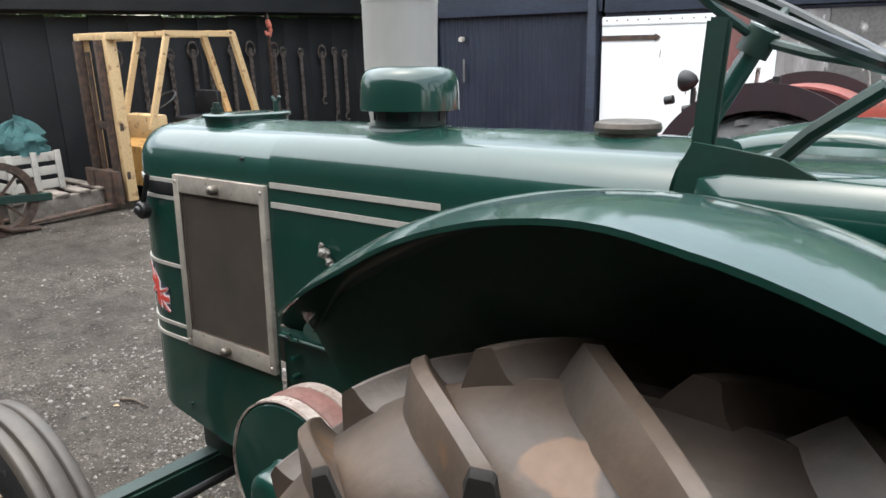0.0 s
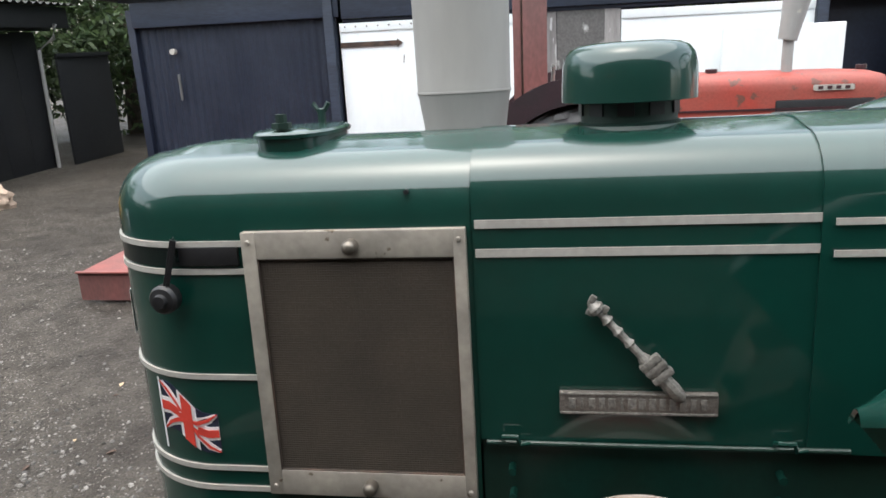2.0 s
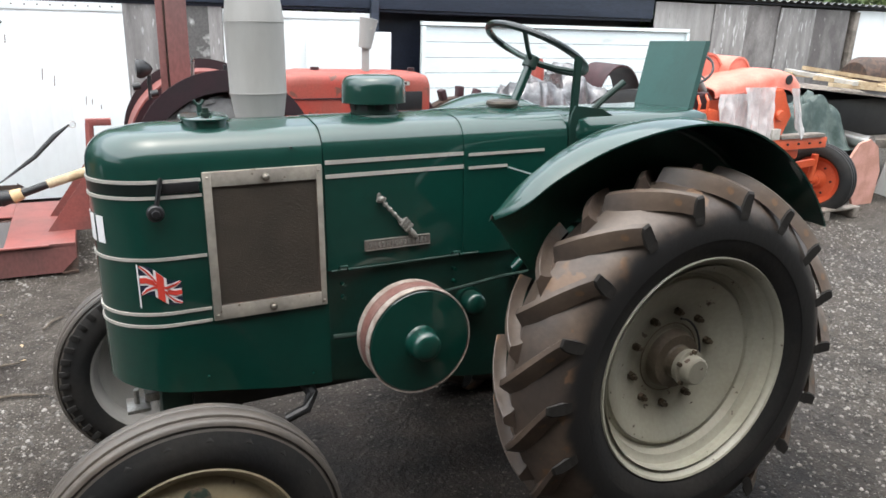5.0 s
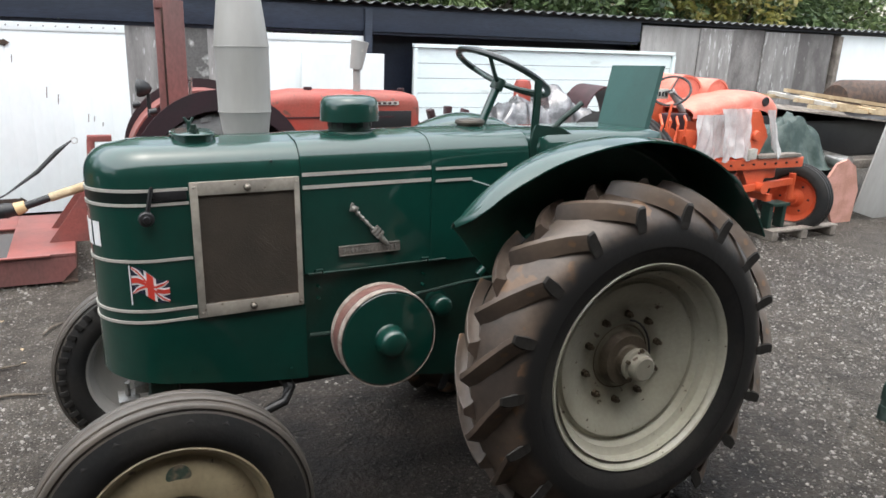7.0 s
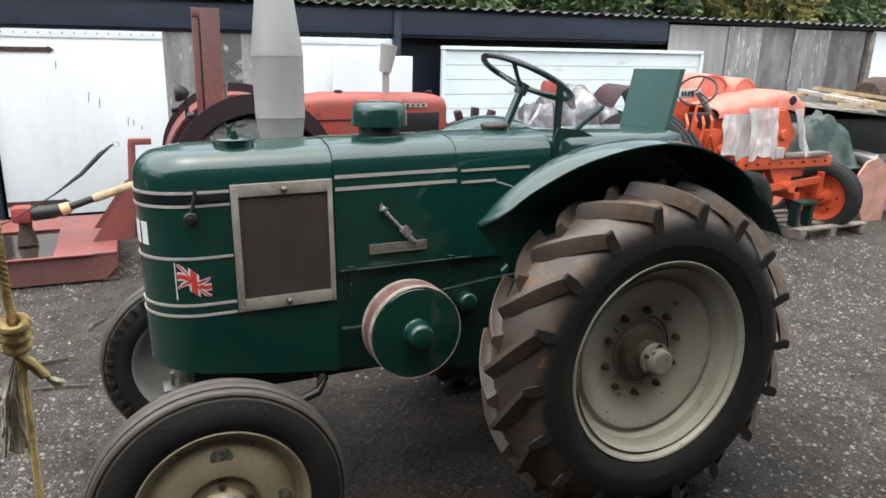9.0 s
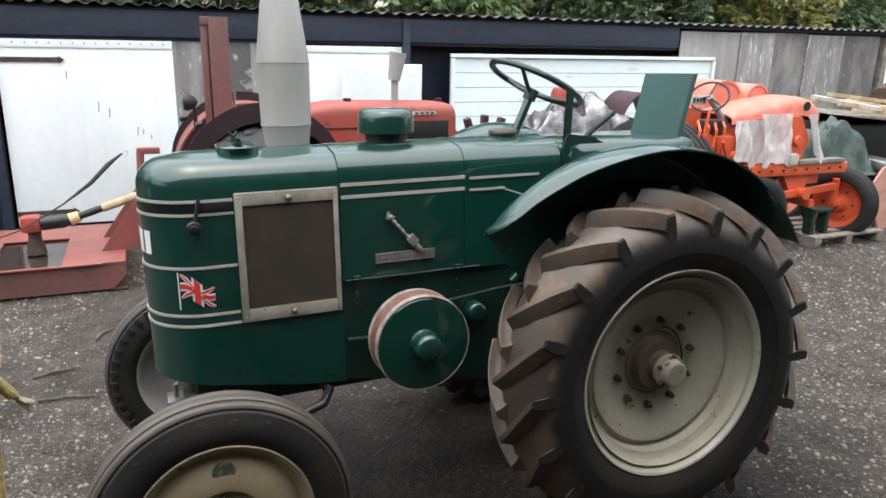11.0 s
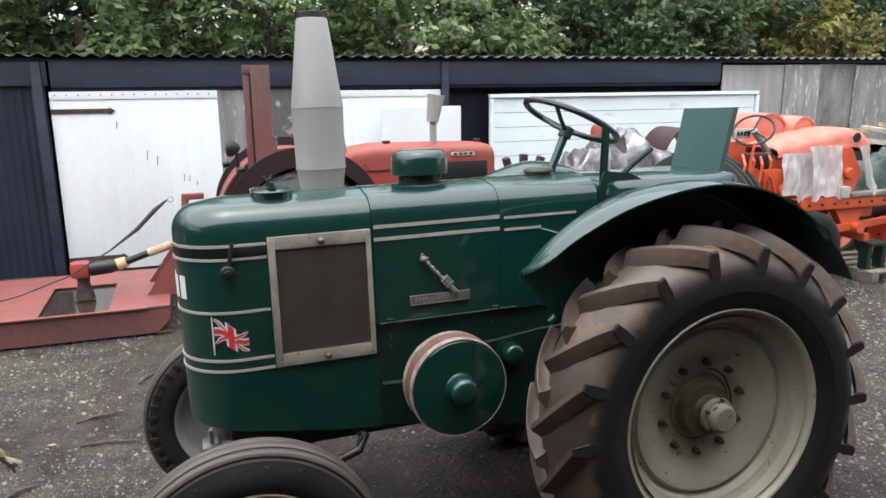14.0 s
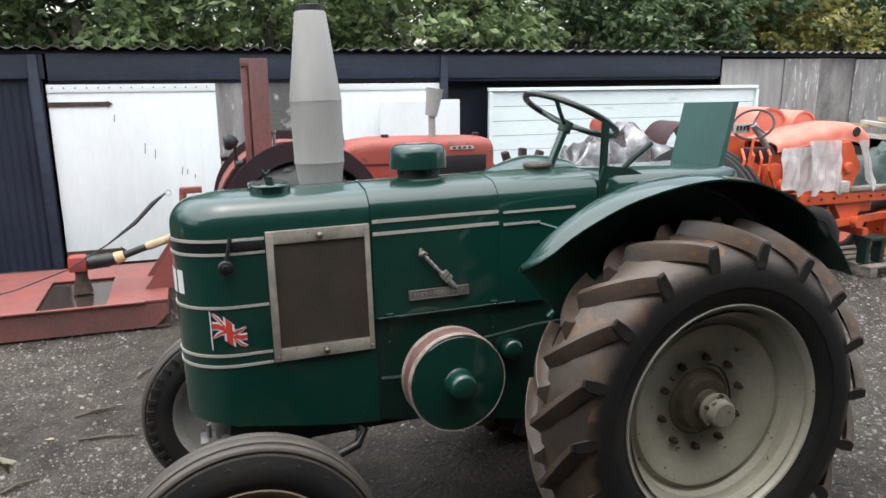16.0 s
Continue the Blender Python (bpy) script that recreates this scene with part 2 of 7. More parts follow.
WOODM = mat("bare_timber", (0.46, 0.36, 0.23), 0.75, vary=0.15, scale=6, fine=50, other=(0.36, 0.26, 0.15), bump=0.2)
GREYWOOD = mat("grey_old_timber", (0.23, 0.20, 0.17), 0.85, vary=0.25, scale=6, fine=60, other=(0.14, 0.12, 0.10), bump=0.3)
REDM = mat("red_tractor_paint", (0.32, 0.040, 0.026), 0.5, vary=0.12, scale=4, other=(0.24, 0.060, 0.042), spread=0.2, chips=((0.13, 0.05, 0.035), 11, 0.64), bump=0.06)
SKIRTRED = mat("dirty_dark_red_paint", (0.17, 0.062, 0.055), 0.55, vary=0.14, scale=4, fine=50, other=(0.11, 0.052, 0.046), spread=0.2, bump=0.1, stretch=(1, 1, 0.5))
MAROON = mat("dark_maroon_paint", (0.020, 0.0065, 0.0095), 0.55, vary=0.15, scale=6, other=(0.015, 0.006, 0.008), bump=0.06)
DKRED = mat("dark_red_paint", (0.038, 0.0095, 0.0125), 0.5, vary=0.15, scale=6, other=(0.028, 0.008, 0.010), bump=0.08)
DECKRED = mat("worn_red_machine_paint", (0.235, 0.068, 0.057), 0.5, vary=0.12, scale=5, fine=60, other=(0.17, 0.068, 0.06), amount=0.45, spread=0.15, bump=0.12)
GEARRED = mat("bright_red_gearbox_paint", (0.38, 0.045, 0.035), 0.5, vary=0.15, scale=9, other=(0.24, 0.05, 0.04), bump=0.1)
ORANGE = mat("orange_tractor_paint", (0.60, 0.098, 0.036), 0.42, coat=0.15, vary=0.08, scale=6, other=(0.55, 0.088, 0.032), bump=0.06)
FADED = mat("faded_orange_paint", (0.52, 0.13, 0.088), 0.6, vary=0.10, scale=7, other=(0.56, 0.20, 0.145), spread=0.15, bump=0.06)
YELLOW = mat("worn_yellow_paint", (0.50, 0.28, 0.08), 0.6, chips=((0.14, 0.075, 0.04), 14, 0.655), vary=0.15, scale=9, other=(0.26, 0.13, 0.05), amount=0.36, spread=0.05, bump=0.15)
PALEYELLOW = mat("faded_yellow_paint", (0.56, 0.39, 0.20), 0.6, chips=((0.14, 0.075, 0.04), 14, 0.655), vary=0.15, scale=9, other=(0.30, 0.17, 0.08), amount=0.34, spread=0.05, bump=0.15)
TARP = mat("silver_tarpaulin", (0.25, 0.247, 0.25), 0.30, metal=0.75, vary=0.16, scale=7, other=(0.12, 0.118, 0.12), bump=0.35)
CHAINM = mat("dull_chain_iron", (0.105, 0.085, 0.075), 0.65, metal=0.2, vary=0.3, scale=14, fine=120, other=(0.06, 0.048, 0.042), bump=0.3)
CAPM = mat("tarnished_cap_brass", (0.17, 0.15, 0.125), 0.4, metal=0.7, vary=0.15, scale=12, fine=100, other=(0.10, 0.085, 0.07), bump=0.1)
WETMETAL = mat("wet_bare_metal", (0.030, 0.022, 0.019), 0.12, vary=0.2, scale=9, other=(0.06, 0.035, 0.028), amount=0.42)
GREENTARP = mat("green_tarpaulin", (0.016, 0.036, 0.030), 0.5, vary=0.15, scale=7, other=(0.055, 0.080, 0.070), bump=0.2)
ROPE = mat("yellow_rope", (0.62, 0.45, 0.18), 0.75, vary=0.25, fine=120, scale=20, other=(0.50, 0.35, 0.13), bump=0.3)
BARK = mat("tree_bark", (0.10, 0.08, 0.06), 0.9, vary=0.3, scale=6, fine=40, other=(0.06, 0.05, 0.04), bump=0.6)


def leaf_material(name, a, b, thin=0.35, rough=0.45, masses=0.45):
    """Each piece of the mesh takes its own tone between a and b; thin ones let light through."""
    m = bpy.data.materials.new(name)
    m.use_nodes = True
    n, l = m.node_tree.nodes, m.node_tree.links
    p = n["Principled BSDF"]
    g = n.new("ShaderNodeNewGeometry")
    mix = n.new("ShaderNodeMix")
    mix.data_type = "RGBA"
    mix.inputs["A"].default_value, mix.inputs["B"].default_value = (*a, 1), (*b, 1)
    l.new(g.outputs["Random Per Island"], mix.inputs["Factor"])
    co = n.new("ShaderNodeTexCoord")
    mass = n.new("ShaderNodeTexNoise")
    mass.inputs["Scale"].default_value, mass.inputs["Detail"].default_value = 1.7, 3
    l.new(co.outputs["Object"], mass.inputs["Vector"])
    lift = n.new("ShaderNodeMapRange")
    lift.inputs["From Min"].default_value, lift.inputs["From Max"].default_value = 0.35, 0.65
    lift.inputs["To Min"].default_value, lift.inputs["To Max"].default_value = 1 - masses, 1 + masses
    l.new(mass.outputs["Fac"], lift.inputs["Value"])
    tone = n.new("ShaderNodeHueSaturation")
    l.new(mix.outputs["Result"], tone.inputs["Color"])
    l.new(lift.outputs[0], tone.inputs["Value"])
    l.new(tone.outputs[0], p.inputs["Base Color"])
    p.inputs["Roughness"].default_value = rough
    t = n.new("ShaderNodeBsdfTranslucent")
    l.new(tone.outputs[0], t.inputs["Color"])
    ms = n.new("ShaderNodeMixShader")
    ms.inputs["Fac"].default_value = thin
    l.new(p.outputs[0], ms.inputs[1])
    l.new(t.outputs[0], ms.inputs[2])
    l.new(ms.outputs[0], n["Material Output"].inputs["Surface"])
    return m


LEAF_A = leaf_material("leaf_mid_green", (0.05, 0.088, 0.034), (0.22, 0.285, 0.115))
LEAF_B = leaf_material("leaf_dark_green", (0.028, 0.056, 0.024), (0.13, 0.185, 0.075))
LEAF_C = leaf_material("leaf_yellow_green", (0.09, 0.11, 0.028), (0.32, 0.27, 0.08))


def gravel_material():
    """Damp compacted dirt with stone chips of two sizes, looser in patches."""
    m = bpy.data.materials.new("dark_gravel_yard")
    m.use_nodes = True
    n, l = m.node_tree.nodes, m.node_tree.links
    p = n["Principled BSDF"]
    co = n.new("ShaderNodeTexCoord")

    def noise_at(scale, detail=8):
        q = n.new("ShaderNodeTexNoise")
        q.inputs["Scale"].default_value, q.inputs["Detail"].default_value = scale, detail
        l.new(co.outputs["Object"], q.inputs["Vector"])
        return q

    def math_node(op, a, b):
        q = n.new("ShaderNodeMath")
        q.operation = op
        for i, v in enumerate((a, b)):
            if isinstance(v, (int, float)):
                q.inputs[i].default_value = v
            else:
                l.new(v, q.inputs[i])
        return q.outputs[0]

    def span(v, a, b, c, d):
        q = n.new("ShaderNodeMapRange")
        for key, x in (("From Min", a), ("From Max", b), ("To Min", c), ("To Max", d)):
            q.inputs[key].default_value = x
        l.new(v, q.inputs["Value"])
        return q.outputs[0]

    patches, mid, grit = noise_at(0.8), noise_at(5.0), noise_at(90.0, 4)
    base = n.new("ShaderNodeValToRGB")
    base.color_ramp.elements[0].position, base.color_ramp.elements[0].color = 0.38, (0.025, 0.0198, 0.0157, 1)
    base.color_ramp.elements[1].position, base.color_ramp.elements[1].color = 0.62, (0.077, 0.0672, 0.0560, 1)
    l.new(math_node("ADD", math_node("MULTIPLY", patches.outputs["Fac"], 0.5), math_node("MULTIPLY", mid.outputs["Fac"], 0.5)), base.inputs["Fac"])
    loose = span(patches.outputs["Fac"], 0.40, 0.58, 0.45, 1.0)
    # brown soil with few chips, its colour darkened to hold the machine's shade
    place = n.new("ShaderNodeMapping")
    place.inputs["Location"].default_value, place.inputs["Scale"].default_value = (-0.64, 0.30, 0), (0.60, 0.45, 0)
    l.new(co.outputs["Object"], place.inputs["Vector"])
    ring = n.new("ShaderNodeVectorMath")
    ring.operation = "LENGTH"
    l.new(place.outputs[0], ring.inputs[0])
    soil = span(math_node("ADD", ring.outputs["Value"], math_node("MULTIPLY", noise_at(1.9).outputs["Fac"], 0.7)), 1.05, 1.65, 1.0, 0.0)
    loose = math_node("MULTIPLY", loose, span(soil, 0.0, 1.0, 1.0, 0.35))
    shaded_earth = n.new("ShaderNodeValToRGB")
    shaded_earth.color_ramp.elements[0].position, shaded_earth.color_ramp.elements[0].color = 0.38, (0.0062, 0.0046, 0.0036, 1)
    shaded_earth.color_ramp.elements[1].position, shaded_earth.color_ramp.elements[1].color = 0.62, (0.018, 0.0132, 0.0100, 1)
    l.new(mid.outputs["Fac"], shaded_earth.inputs["Fac"])
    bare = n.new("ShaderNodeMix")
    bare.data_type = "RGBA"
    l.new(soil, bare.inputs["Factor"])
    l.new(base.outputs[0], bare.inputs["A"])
    l.new(shaded_earth.outputs[0], bare.inputs["B"])
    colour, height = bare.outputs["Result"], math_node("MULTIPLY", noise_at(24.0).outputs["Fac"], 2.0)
    for scale, cut, tall in ((78, 0.34, 0.6), (34, 0.84, 1.5)):
        v = n.new("ShaderNodeTexVoronoi")
        v.inputs["Scale"].default_value = scale
        l.new(co.outputs["Object"], v.inputs["Vector"])
        sep = n.new("ShaderNodeSeparateColor")
        l.new(v.outputs["Color"], sep.inputs[0])
        body = span(v.outputs["Distance"], 0.48, 0.30, 0.0, 1.0)
        there = math_node("MULTIPLY", math_node("GREATER_THAN", sep.outputs[0], cut), body)
        there = math_node("MULTIPLY", there, loose)
        tone = n.new("ShaderNodeValToRGB")
        tone.color_ramp.elements[0].color = (0.022, 0.0185, 0.0155, 1)
        tone.color_ramp.elements[1].color = (0.31, 0.288, 0.26, 1)
        e = tone.color_ramp.elements.new(0.65)
        e.color = (0.076, 0.066, 0.055, 1)
        l.new(sep.outputs[1], tone.inputs["Fac"])
        mix = n.new("ShaderNodeMix")
        mix.data_type = "RGBA"
        l.new(there, mix.inputs["Factor"])
        l.new(colour, mix.inputs["A"])
        l.new(tone.outputs[0], mix.inputs["B"])
        colour = mix.outputs["Result"]
        height = math_node("ADD", height, math_node("MULTIPLY", there, tall))
    hs = n.new("ShaderNodeHueSaturation")
    l.new(colour, hs.inputs["Color"])
    l.new(span(grit.outputs["Fac"], 0.3, 0.7, 0.6, 1.4), hs.inputs["Value"])
    l.new(hs.outputs[0], p.inputs["Base Color"])
    l.new(span(patches.outputs["Fac"], 0.3, 0.7, 0.5, 0.85), p.inputs["Roughness"])
    height = math_node("ADD", height, math_node("MULTIPLY", grit.outputs["Fac"], 0.5))
    bp = n.new("ShaderNodeBump")
    bp.inputs["Strength"].default_value, bp.inputs["Distance"].default_value = 0.9, 0.014
    l.new(height, bp.inputs["Height"])
    p.inputs["Specular IOR Level"].default_value = 0.2
    l.new(bp.outputs[0], p.inputs["Normal"])
    return m


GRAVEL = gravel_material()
STONE = leaf_material("gravel_stone", (0.032, 0.029, 0.026), (0.28, 0.262, 0.238), 0.0, 0.8, 0.1)

# ---- building helpers ----
OFF = {}


def root_of(ob):
    while ob.parent:
        ob = ob.parent
    return ob


def thing(name, label, category, at=(0, 0, 0), turn=None, origin=(0, 0, 0), group="", kind=""):
    """An Empty at the base of a thing; its parts are drawn in its own frame, in which `origin` is the base."""
    ob = new(name)
    ob.empty_display_size = 0.1
    ob.matrix_world = (turn or Matrix.Identity(4)) if at is None else Matrix.Translation(Vector(at) * K) @ (turn or Matrix.Identity(4))
    OFF[ob.name] = Vector(origin)
    return tagged(ob, label, category, group, kind)


def mesh_of(name, bm, material, off, smooth=32):
    bm.transform(Matrix.Scale(K, 4) @ Matrix.Translation(-off))
    bmesh.ops.recalc_face_normals(bm, faces=bm.faces)
    me = bpy.data.meshes.new(name)
    if smooth:
        for f in bm.faces:
            f.smooth = True
        for e in bm.edges:
            e.smooth = len(e.link_faces) == 2 and e.calc_face_angle(9) < radians(smooth)
    bm.to_mesh(me)
    bm.free()
    me.materials.append(material)
    return me


def part(name, bm, material, parent, label="", smooth=32):
    ob = new(name, mesh_of(name, bm, material, OFF[root_of(parent).name], smooth))
    ob.parent = parent
    return tagged(ob, label)


def solo(name, bm, material, label, category, at=(0, 0, 0), turn=None, group="", kind="", smooth=32):
    ob = new(name, mesh_of(name, bm, material, Vector((0, 0, 0)), smooth))
    ob.matrix_world = Matrix.Translation(Vector(at) * K) @ (turn or Matrix.Identity(4))
    return tagged(ob, label, category, group, kind)


def rz(a):
    return Matrix.Rotation(radians(a), 4, "Z")


def box(bm, centre, size, bevel=0.0, turn=None):
    m = Matrix.Translation(centre) @ (turn or Matrix.Identity(4)) @ Matrix.Diagonal((*size, 1))
    vs = bmesh.ops.create_cube(bm, size=1, matrix=m)["verts"]
    if bevel:
        es = {e for v in vs for e in v.link_edges}
        bmesh.ops.bevel(bm, geom=list(es), offset=bevel, segments=2, affect="EDGES", profile=0.6)
    return bm


def rod(bm, a, b, r, r2=None, seg=16):
    a, b = Vector(a), Vector(b)
    d = b - a
    m = Matrix.Translation((a + b) / 2) @ d.to_track_quat("Z", "Y").to_matrix().to_4x4()
    bmesh.ops.create_cone(bm, cap_ends=True, segments=seg, radius1=r, radius2=r if r2 is None else r2, depth=d.length, matrix=m)
    return bm


def bar(bm, a, b, w, h, bevel=0.004, up=(0, 0, 1)):
    """A square bar from a to b, w wide and h high."""
    a, b = Vector(a), Vector(b)
    d = (b - a).normalized()
    s = Vector(up).cross(d)
    s = s.normalized() if s.length > 1e-4 else Vector((1, 0, 0))
    u = d.cross(s)
    m = Matrix((s, u, d)).transposed().to_4x4()
    m.translation = (a + b) / 2
    vs = bmesh.ops.create_cube(bm, size=1, matrix=m @ Matrix.Diagonal((w, h, (b - a).length, 1)))["verts"]
    if bevel:
        bmesh.ops.bevel(bm, geom=list({e for v in vs for e in v.link_edges}), offset=bevel, segments=2, affect="EDGES")
    return bm


def skin(bm, rings, closed=True, cap=True):
    """Faces between rings of points; closed: each ring is a loop."""
    vs = [[bm.verts.new(p) for p in ring] for ring in rings]
    n = len(vs[0])
    for a, b in zip(vs, vs[1:]):
        for i in range(n if closed else n - 1):
            j = (i + 1) % n
            try:
                bm.faces.new((a[i], a[j], b[j], b[i]))
            except ValueError:
                pass
    if cap and closed:
        bm.faces.new(vs[0])
        bm.faces.new(vs[-1])
    return bm


def lathe(bm, profile, centre, axis="Y", seg=48, loop=False):
    """A turned body: (radius, along) pairs about an axis through centre."""
    rings = []
    for i in range(seg):
        a = 2 * math.pi * i / seg
        c, s = math.cos(a), math.sin(a)
        ring = []
        for r, h in profile:
            v = {"Y": (r * c, h, r * s), "Z": (r * c, r * s, h), "X": (h, r * c, r * s)}[axis]
            ring.append(Vector(centre) + Vector(v))
        rings.append(ring)
    rings.append(None)
    vs = [[bm.verts.new(p) for p in ring] for ring in rings[:-1]]
    n = len(profile)
    for i in range(seg):
        a, b = vs[i], vs[(i + 1) % seg]
        for k in range(n if loop else n - 1):
            j = (k + 1) % n
            bm.faces.new((a[k], a[j], b[j], b[k]))
    bmesh.ops.remove_doubles(bm, verts=[v for r in vs for v in r], dist=1e-5)
    return bm


def tube(bm, pts, r, seg=10):
    pts = [Vector(p) for p in pts]
    rings = []
    for i, p in enumerate(pts):
        d = (pts[min(i + 1, len(pts) - 1)] - pts[max(i - 1, 0)]).normalized()
        s = d.cross(Vector((0, 0, 1)) if abs(d.z) < 0.95 else Vector((1, 0, 0))).normalized()
        u = s.cross(d)
        rad = r[i] if isinstance(r, (list, tuple)) else r
        rings.append([p + rad * (math.cos(2 * math.pi * k / seg) * s + math.sin(2 * math.pi * k / seg) * u) for k in range(seg)])
    return skin(bm, rings)


def plate(bm, outline, axis, at, thick):
    """A flat plate with an outline of (u, v) points, square to an axis."""
    def p(u, v, w):
        return {"Y": (u, w, v), "X": (w, u, v), "Z": (u, v, w)}[axis]
    return skin(bm, [[p(u, v, at) for u, v in outline], [p(u, v, at + thick) for u, v in outline]])


def B():
    return bmesh.new()

# ---- ground ----
def smooth(a, b, x):
    t = max(0.0, min(1.0, (x - a) / (b - a)))
    return t * t * (3 - 2 * t)


def ground_z(x, y):
    d = math.hypot(x - 0.65, y - 0.2)
    w = 1 - smooth(1.5, 2.9, d)
    far = smooth(14, 30, d)
    rough = 0.012 * noise.noise((x * 0.8, y * 0.8, 0.3)) + 0.006 * noise.noise((x * 2.7, y * 2.7, 5.0))
    return w * (0.035 - 0.045 * y + 0.0122 * x) + rough * (1 - far)


def make_ground():
    def spread(n, near, reach, mid):
        k = [i / n * 2 - 1 for i in range(n + 1)]
        return [mid + near * t * 1.0 + reach * abs(t) ** 7 * (1 if t > 0 else -1) for t in k]
    xs, ys = spread(170, 9.5, 350, 1.0), spread(150, 8.5, 350, 1.0)
    verts = [(x * K, y * K, ground_z(x, y) * K) for y in ys for x in xs]
    n = len(xs)
    faces = [(j * n + i, j * n + i + 1, (j + 1) * n + i + 1, (j + 1) * n + i) for j in range(len(ys) - 1) for i in range(n - 1)]
    me = bpy.data.meshes.new("ground")
    me.from_pydata(verts, [], faces)
    me.polygons.foreach_set("use_smooth", [True] * len(faces))
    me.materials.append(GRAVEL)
    tagged(new("ground", me), "dark grey gravel and dirt yard, damp and uneven", "ground", kind="structure")


def bare_soil(x, y):
    """Worn brown soil with few chips, where the machine is parked."""
    u, v = (x - 0.95) / 1.5, (y + 0.6) / 2.0
    return 1 - smooth(0.55, 1.15, math.hypot(u, v) + 0.25 * noise.noise((x * 1.6, y * 1.6, 2.0)))


def make_gravel():
    """Loose chips lying on the yard."""
    rnd = random.Random(5)
    verts, faces = [], []

    def stone(x, y, s):
        z, b, a0 = ground_z(x, y), len(verts), rnd.uniform(0, 6.28)
        n = 5
        for k in range(n):
            a = a0 + 6.28 * k / n
            q = s * rnd.uniform(0.7, 1.2)
            verts.append(((x + q * math.cos(a)) * K, (y + q * math.sin(a)) * K, (z - 0.002) * K))
        for k in range(n):
            a = a0 + 6.28 * k / n
            q = s * rnd.uniform(0.35, 0.75)
            verts.append(((x + q * math.cos(a)) * K, (y + q * math.sin(a)) * K, (z + s * rnd.uniform(0.3, 0.7)) * K))
        faces.extend([(b + k, b + (k + 1) % n, b + n + (k + 1) % n, b + n + k) for k in range(n)])
        faces.append(tuple(b + n + k for k in range(n)))

    for i in range(34000):
        r = rnd.random()
        if r < 0.45:
            x, y = rnd.uniform(-2.2, 0.6), rnd.uniform(-0.9, 4.6)
        elif r < 0.7:
            x, y = rnd.uniform(-5.5, -0.2), rnd.uniform(-0.6, 4.6)
        elif r < 0.92:
            x, y = rnd.uniform(1.2, 5.5), rnd.uniform(-1.2, 3.4)
        else:
            x, y = rnd.uniform(0.2, 2.0), rnd.uniform(-0.6, 1.6)
        s = 0.0035 + 0.012 * rnd.random() ** 3.5
        if bare_soil(x, y) > rnd.uniform(0.05, 0.9):
            continue
        if noise.noise((x * 1.3, y * 1.3, 8.0)) + rnd.uniform(-0.35, 0.35) < -0.05:
            continue
        stone(x, y, s)
    for i in range(11000):
        x, y = (rnd.uniform(-1.7, 0.1), rnd.uniform(-1.0, 1.1)) if i % 3 else (rnd.uniform(1.5, 3.3), rnd.uniform(-1.2, 1.0))
        if noise.noise((x * 1.7, y * 1.7, 3.0)) + rnd.uniform(-0.3, 0.3) < 0.0:
            continue
        stone(x, y, 0.003 + 0.010 * rnd.random() ** 2.2)
    for i in range(15000):
        x, y = rnd.uniform(2.1, 6.2), rnd.uniform(-0.9, 3.4)
        if bare_soil(x, y) < rnd.uniform(0.1, 0.6):
            stone(x, y, 0.004 + 0.012 * rnd.random() ** 2.5)
    me = bpy.data.meshes.new("gravel")
    me.from_pydata(verts, [], faces)
    me.materials.append(STONE)
    tagged(new("gravel", me), "loose pale stone chips scattered over the yard", "gravel", kind="stuff")


make_ground()
make_gravel()


# ---- the long low shed behind ----
def corrugated(bm, x0, x1, y, z0, z1, pitch=0.075, depth=0.012):
    """Vertical ribs along x, facing -y."""
    n = max(2, int((x1 - x0) / pitch * 8))
    front = []
    for i in range(n + 1):
        x = x0 + (x1 - x0) * i / n
        front.append((x, y - depth * (0.5 + 0.5 * max(-0.7, min(0.7, math.sin(2 * math.pi * (x - x0) / pitch))) / 0.7)))
    ring = front + [(x1, y + 0.03), (x0, y + 0.03)]
    return skin(bm, [[(x, v, z0) for x, v in ring], [(x, v, z1) for x, v in ring]])


def roof_sheet(bm, along, lo, hi, drop, z, pitch=0.15, amp=0.016, axis="X"):
    """A corrugated roof sheet: waves along one axis, running back over the other."""
    a0, a1 = along
    n = int((a1 - a0) / pitch * 8)
    top, bot = [], []
    rows = []
    for v, dz in ((lo, 0.0), (hi, drop)):
        up, dn = [], []
        for i in range(n + 1):
            a = a0 + (a1 - a0) * i / n
            w = amp * math.sin(2 * math.pi * a / pitch)
            p = (a, v) if axis == "X" else (v, a)
            up.append((*p, z + dz + w + 0.005))
            dn.append((*p, z + dz + w))
        rows.append(up + dn[::-1])
    return skin(bm, rows)


WALL = 5.5
wall_c = thing("wall_north", "navy painted corrugated iron shed wall", "wall", kind="structure")
part("sheet", corrugated(B(), -3.42, -1.58, WALL, 0.0, 2.0), NAVY, wall_c)
part("corner_post", box(B(), (-3.40, WALL - 0.02, 1.0), (0.07, 0.08, 2.0), 0.006), NAVY, wall_c)
part("return_wall", box(B(), (-3.41, WALL + 2.04, 1.0), (0.06, 3.9, 2.0), 0.006), NAVY, wall_c)
part("back_wall", box(B(), (4.6, WALL + 4.0, 1.0), (16.2, 0.08, 2.0), 0), NAVY, wall_c)
part("fascia", box(B(), (-2.4, WALL - 0.06, 1.95), (1.95, 0.03, 0.22), 0.004), NAVYBEAM, wall_c, "weathered navy fascia board")
part("header_beam", box(B(), (2.43, WALL - 0.06, 1.945), (7.66, 0.04, 0.25), 0.006), NAVYBEAM, wall_c, "faded navy beam over the doors")
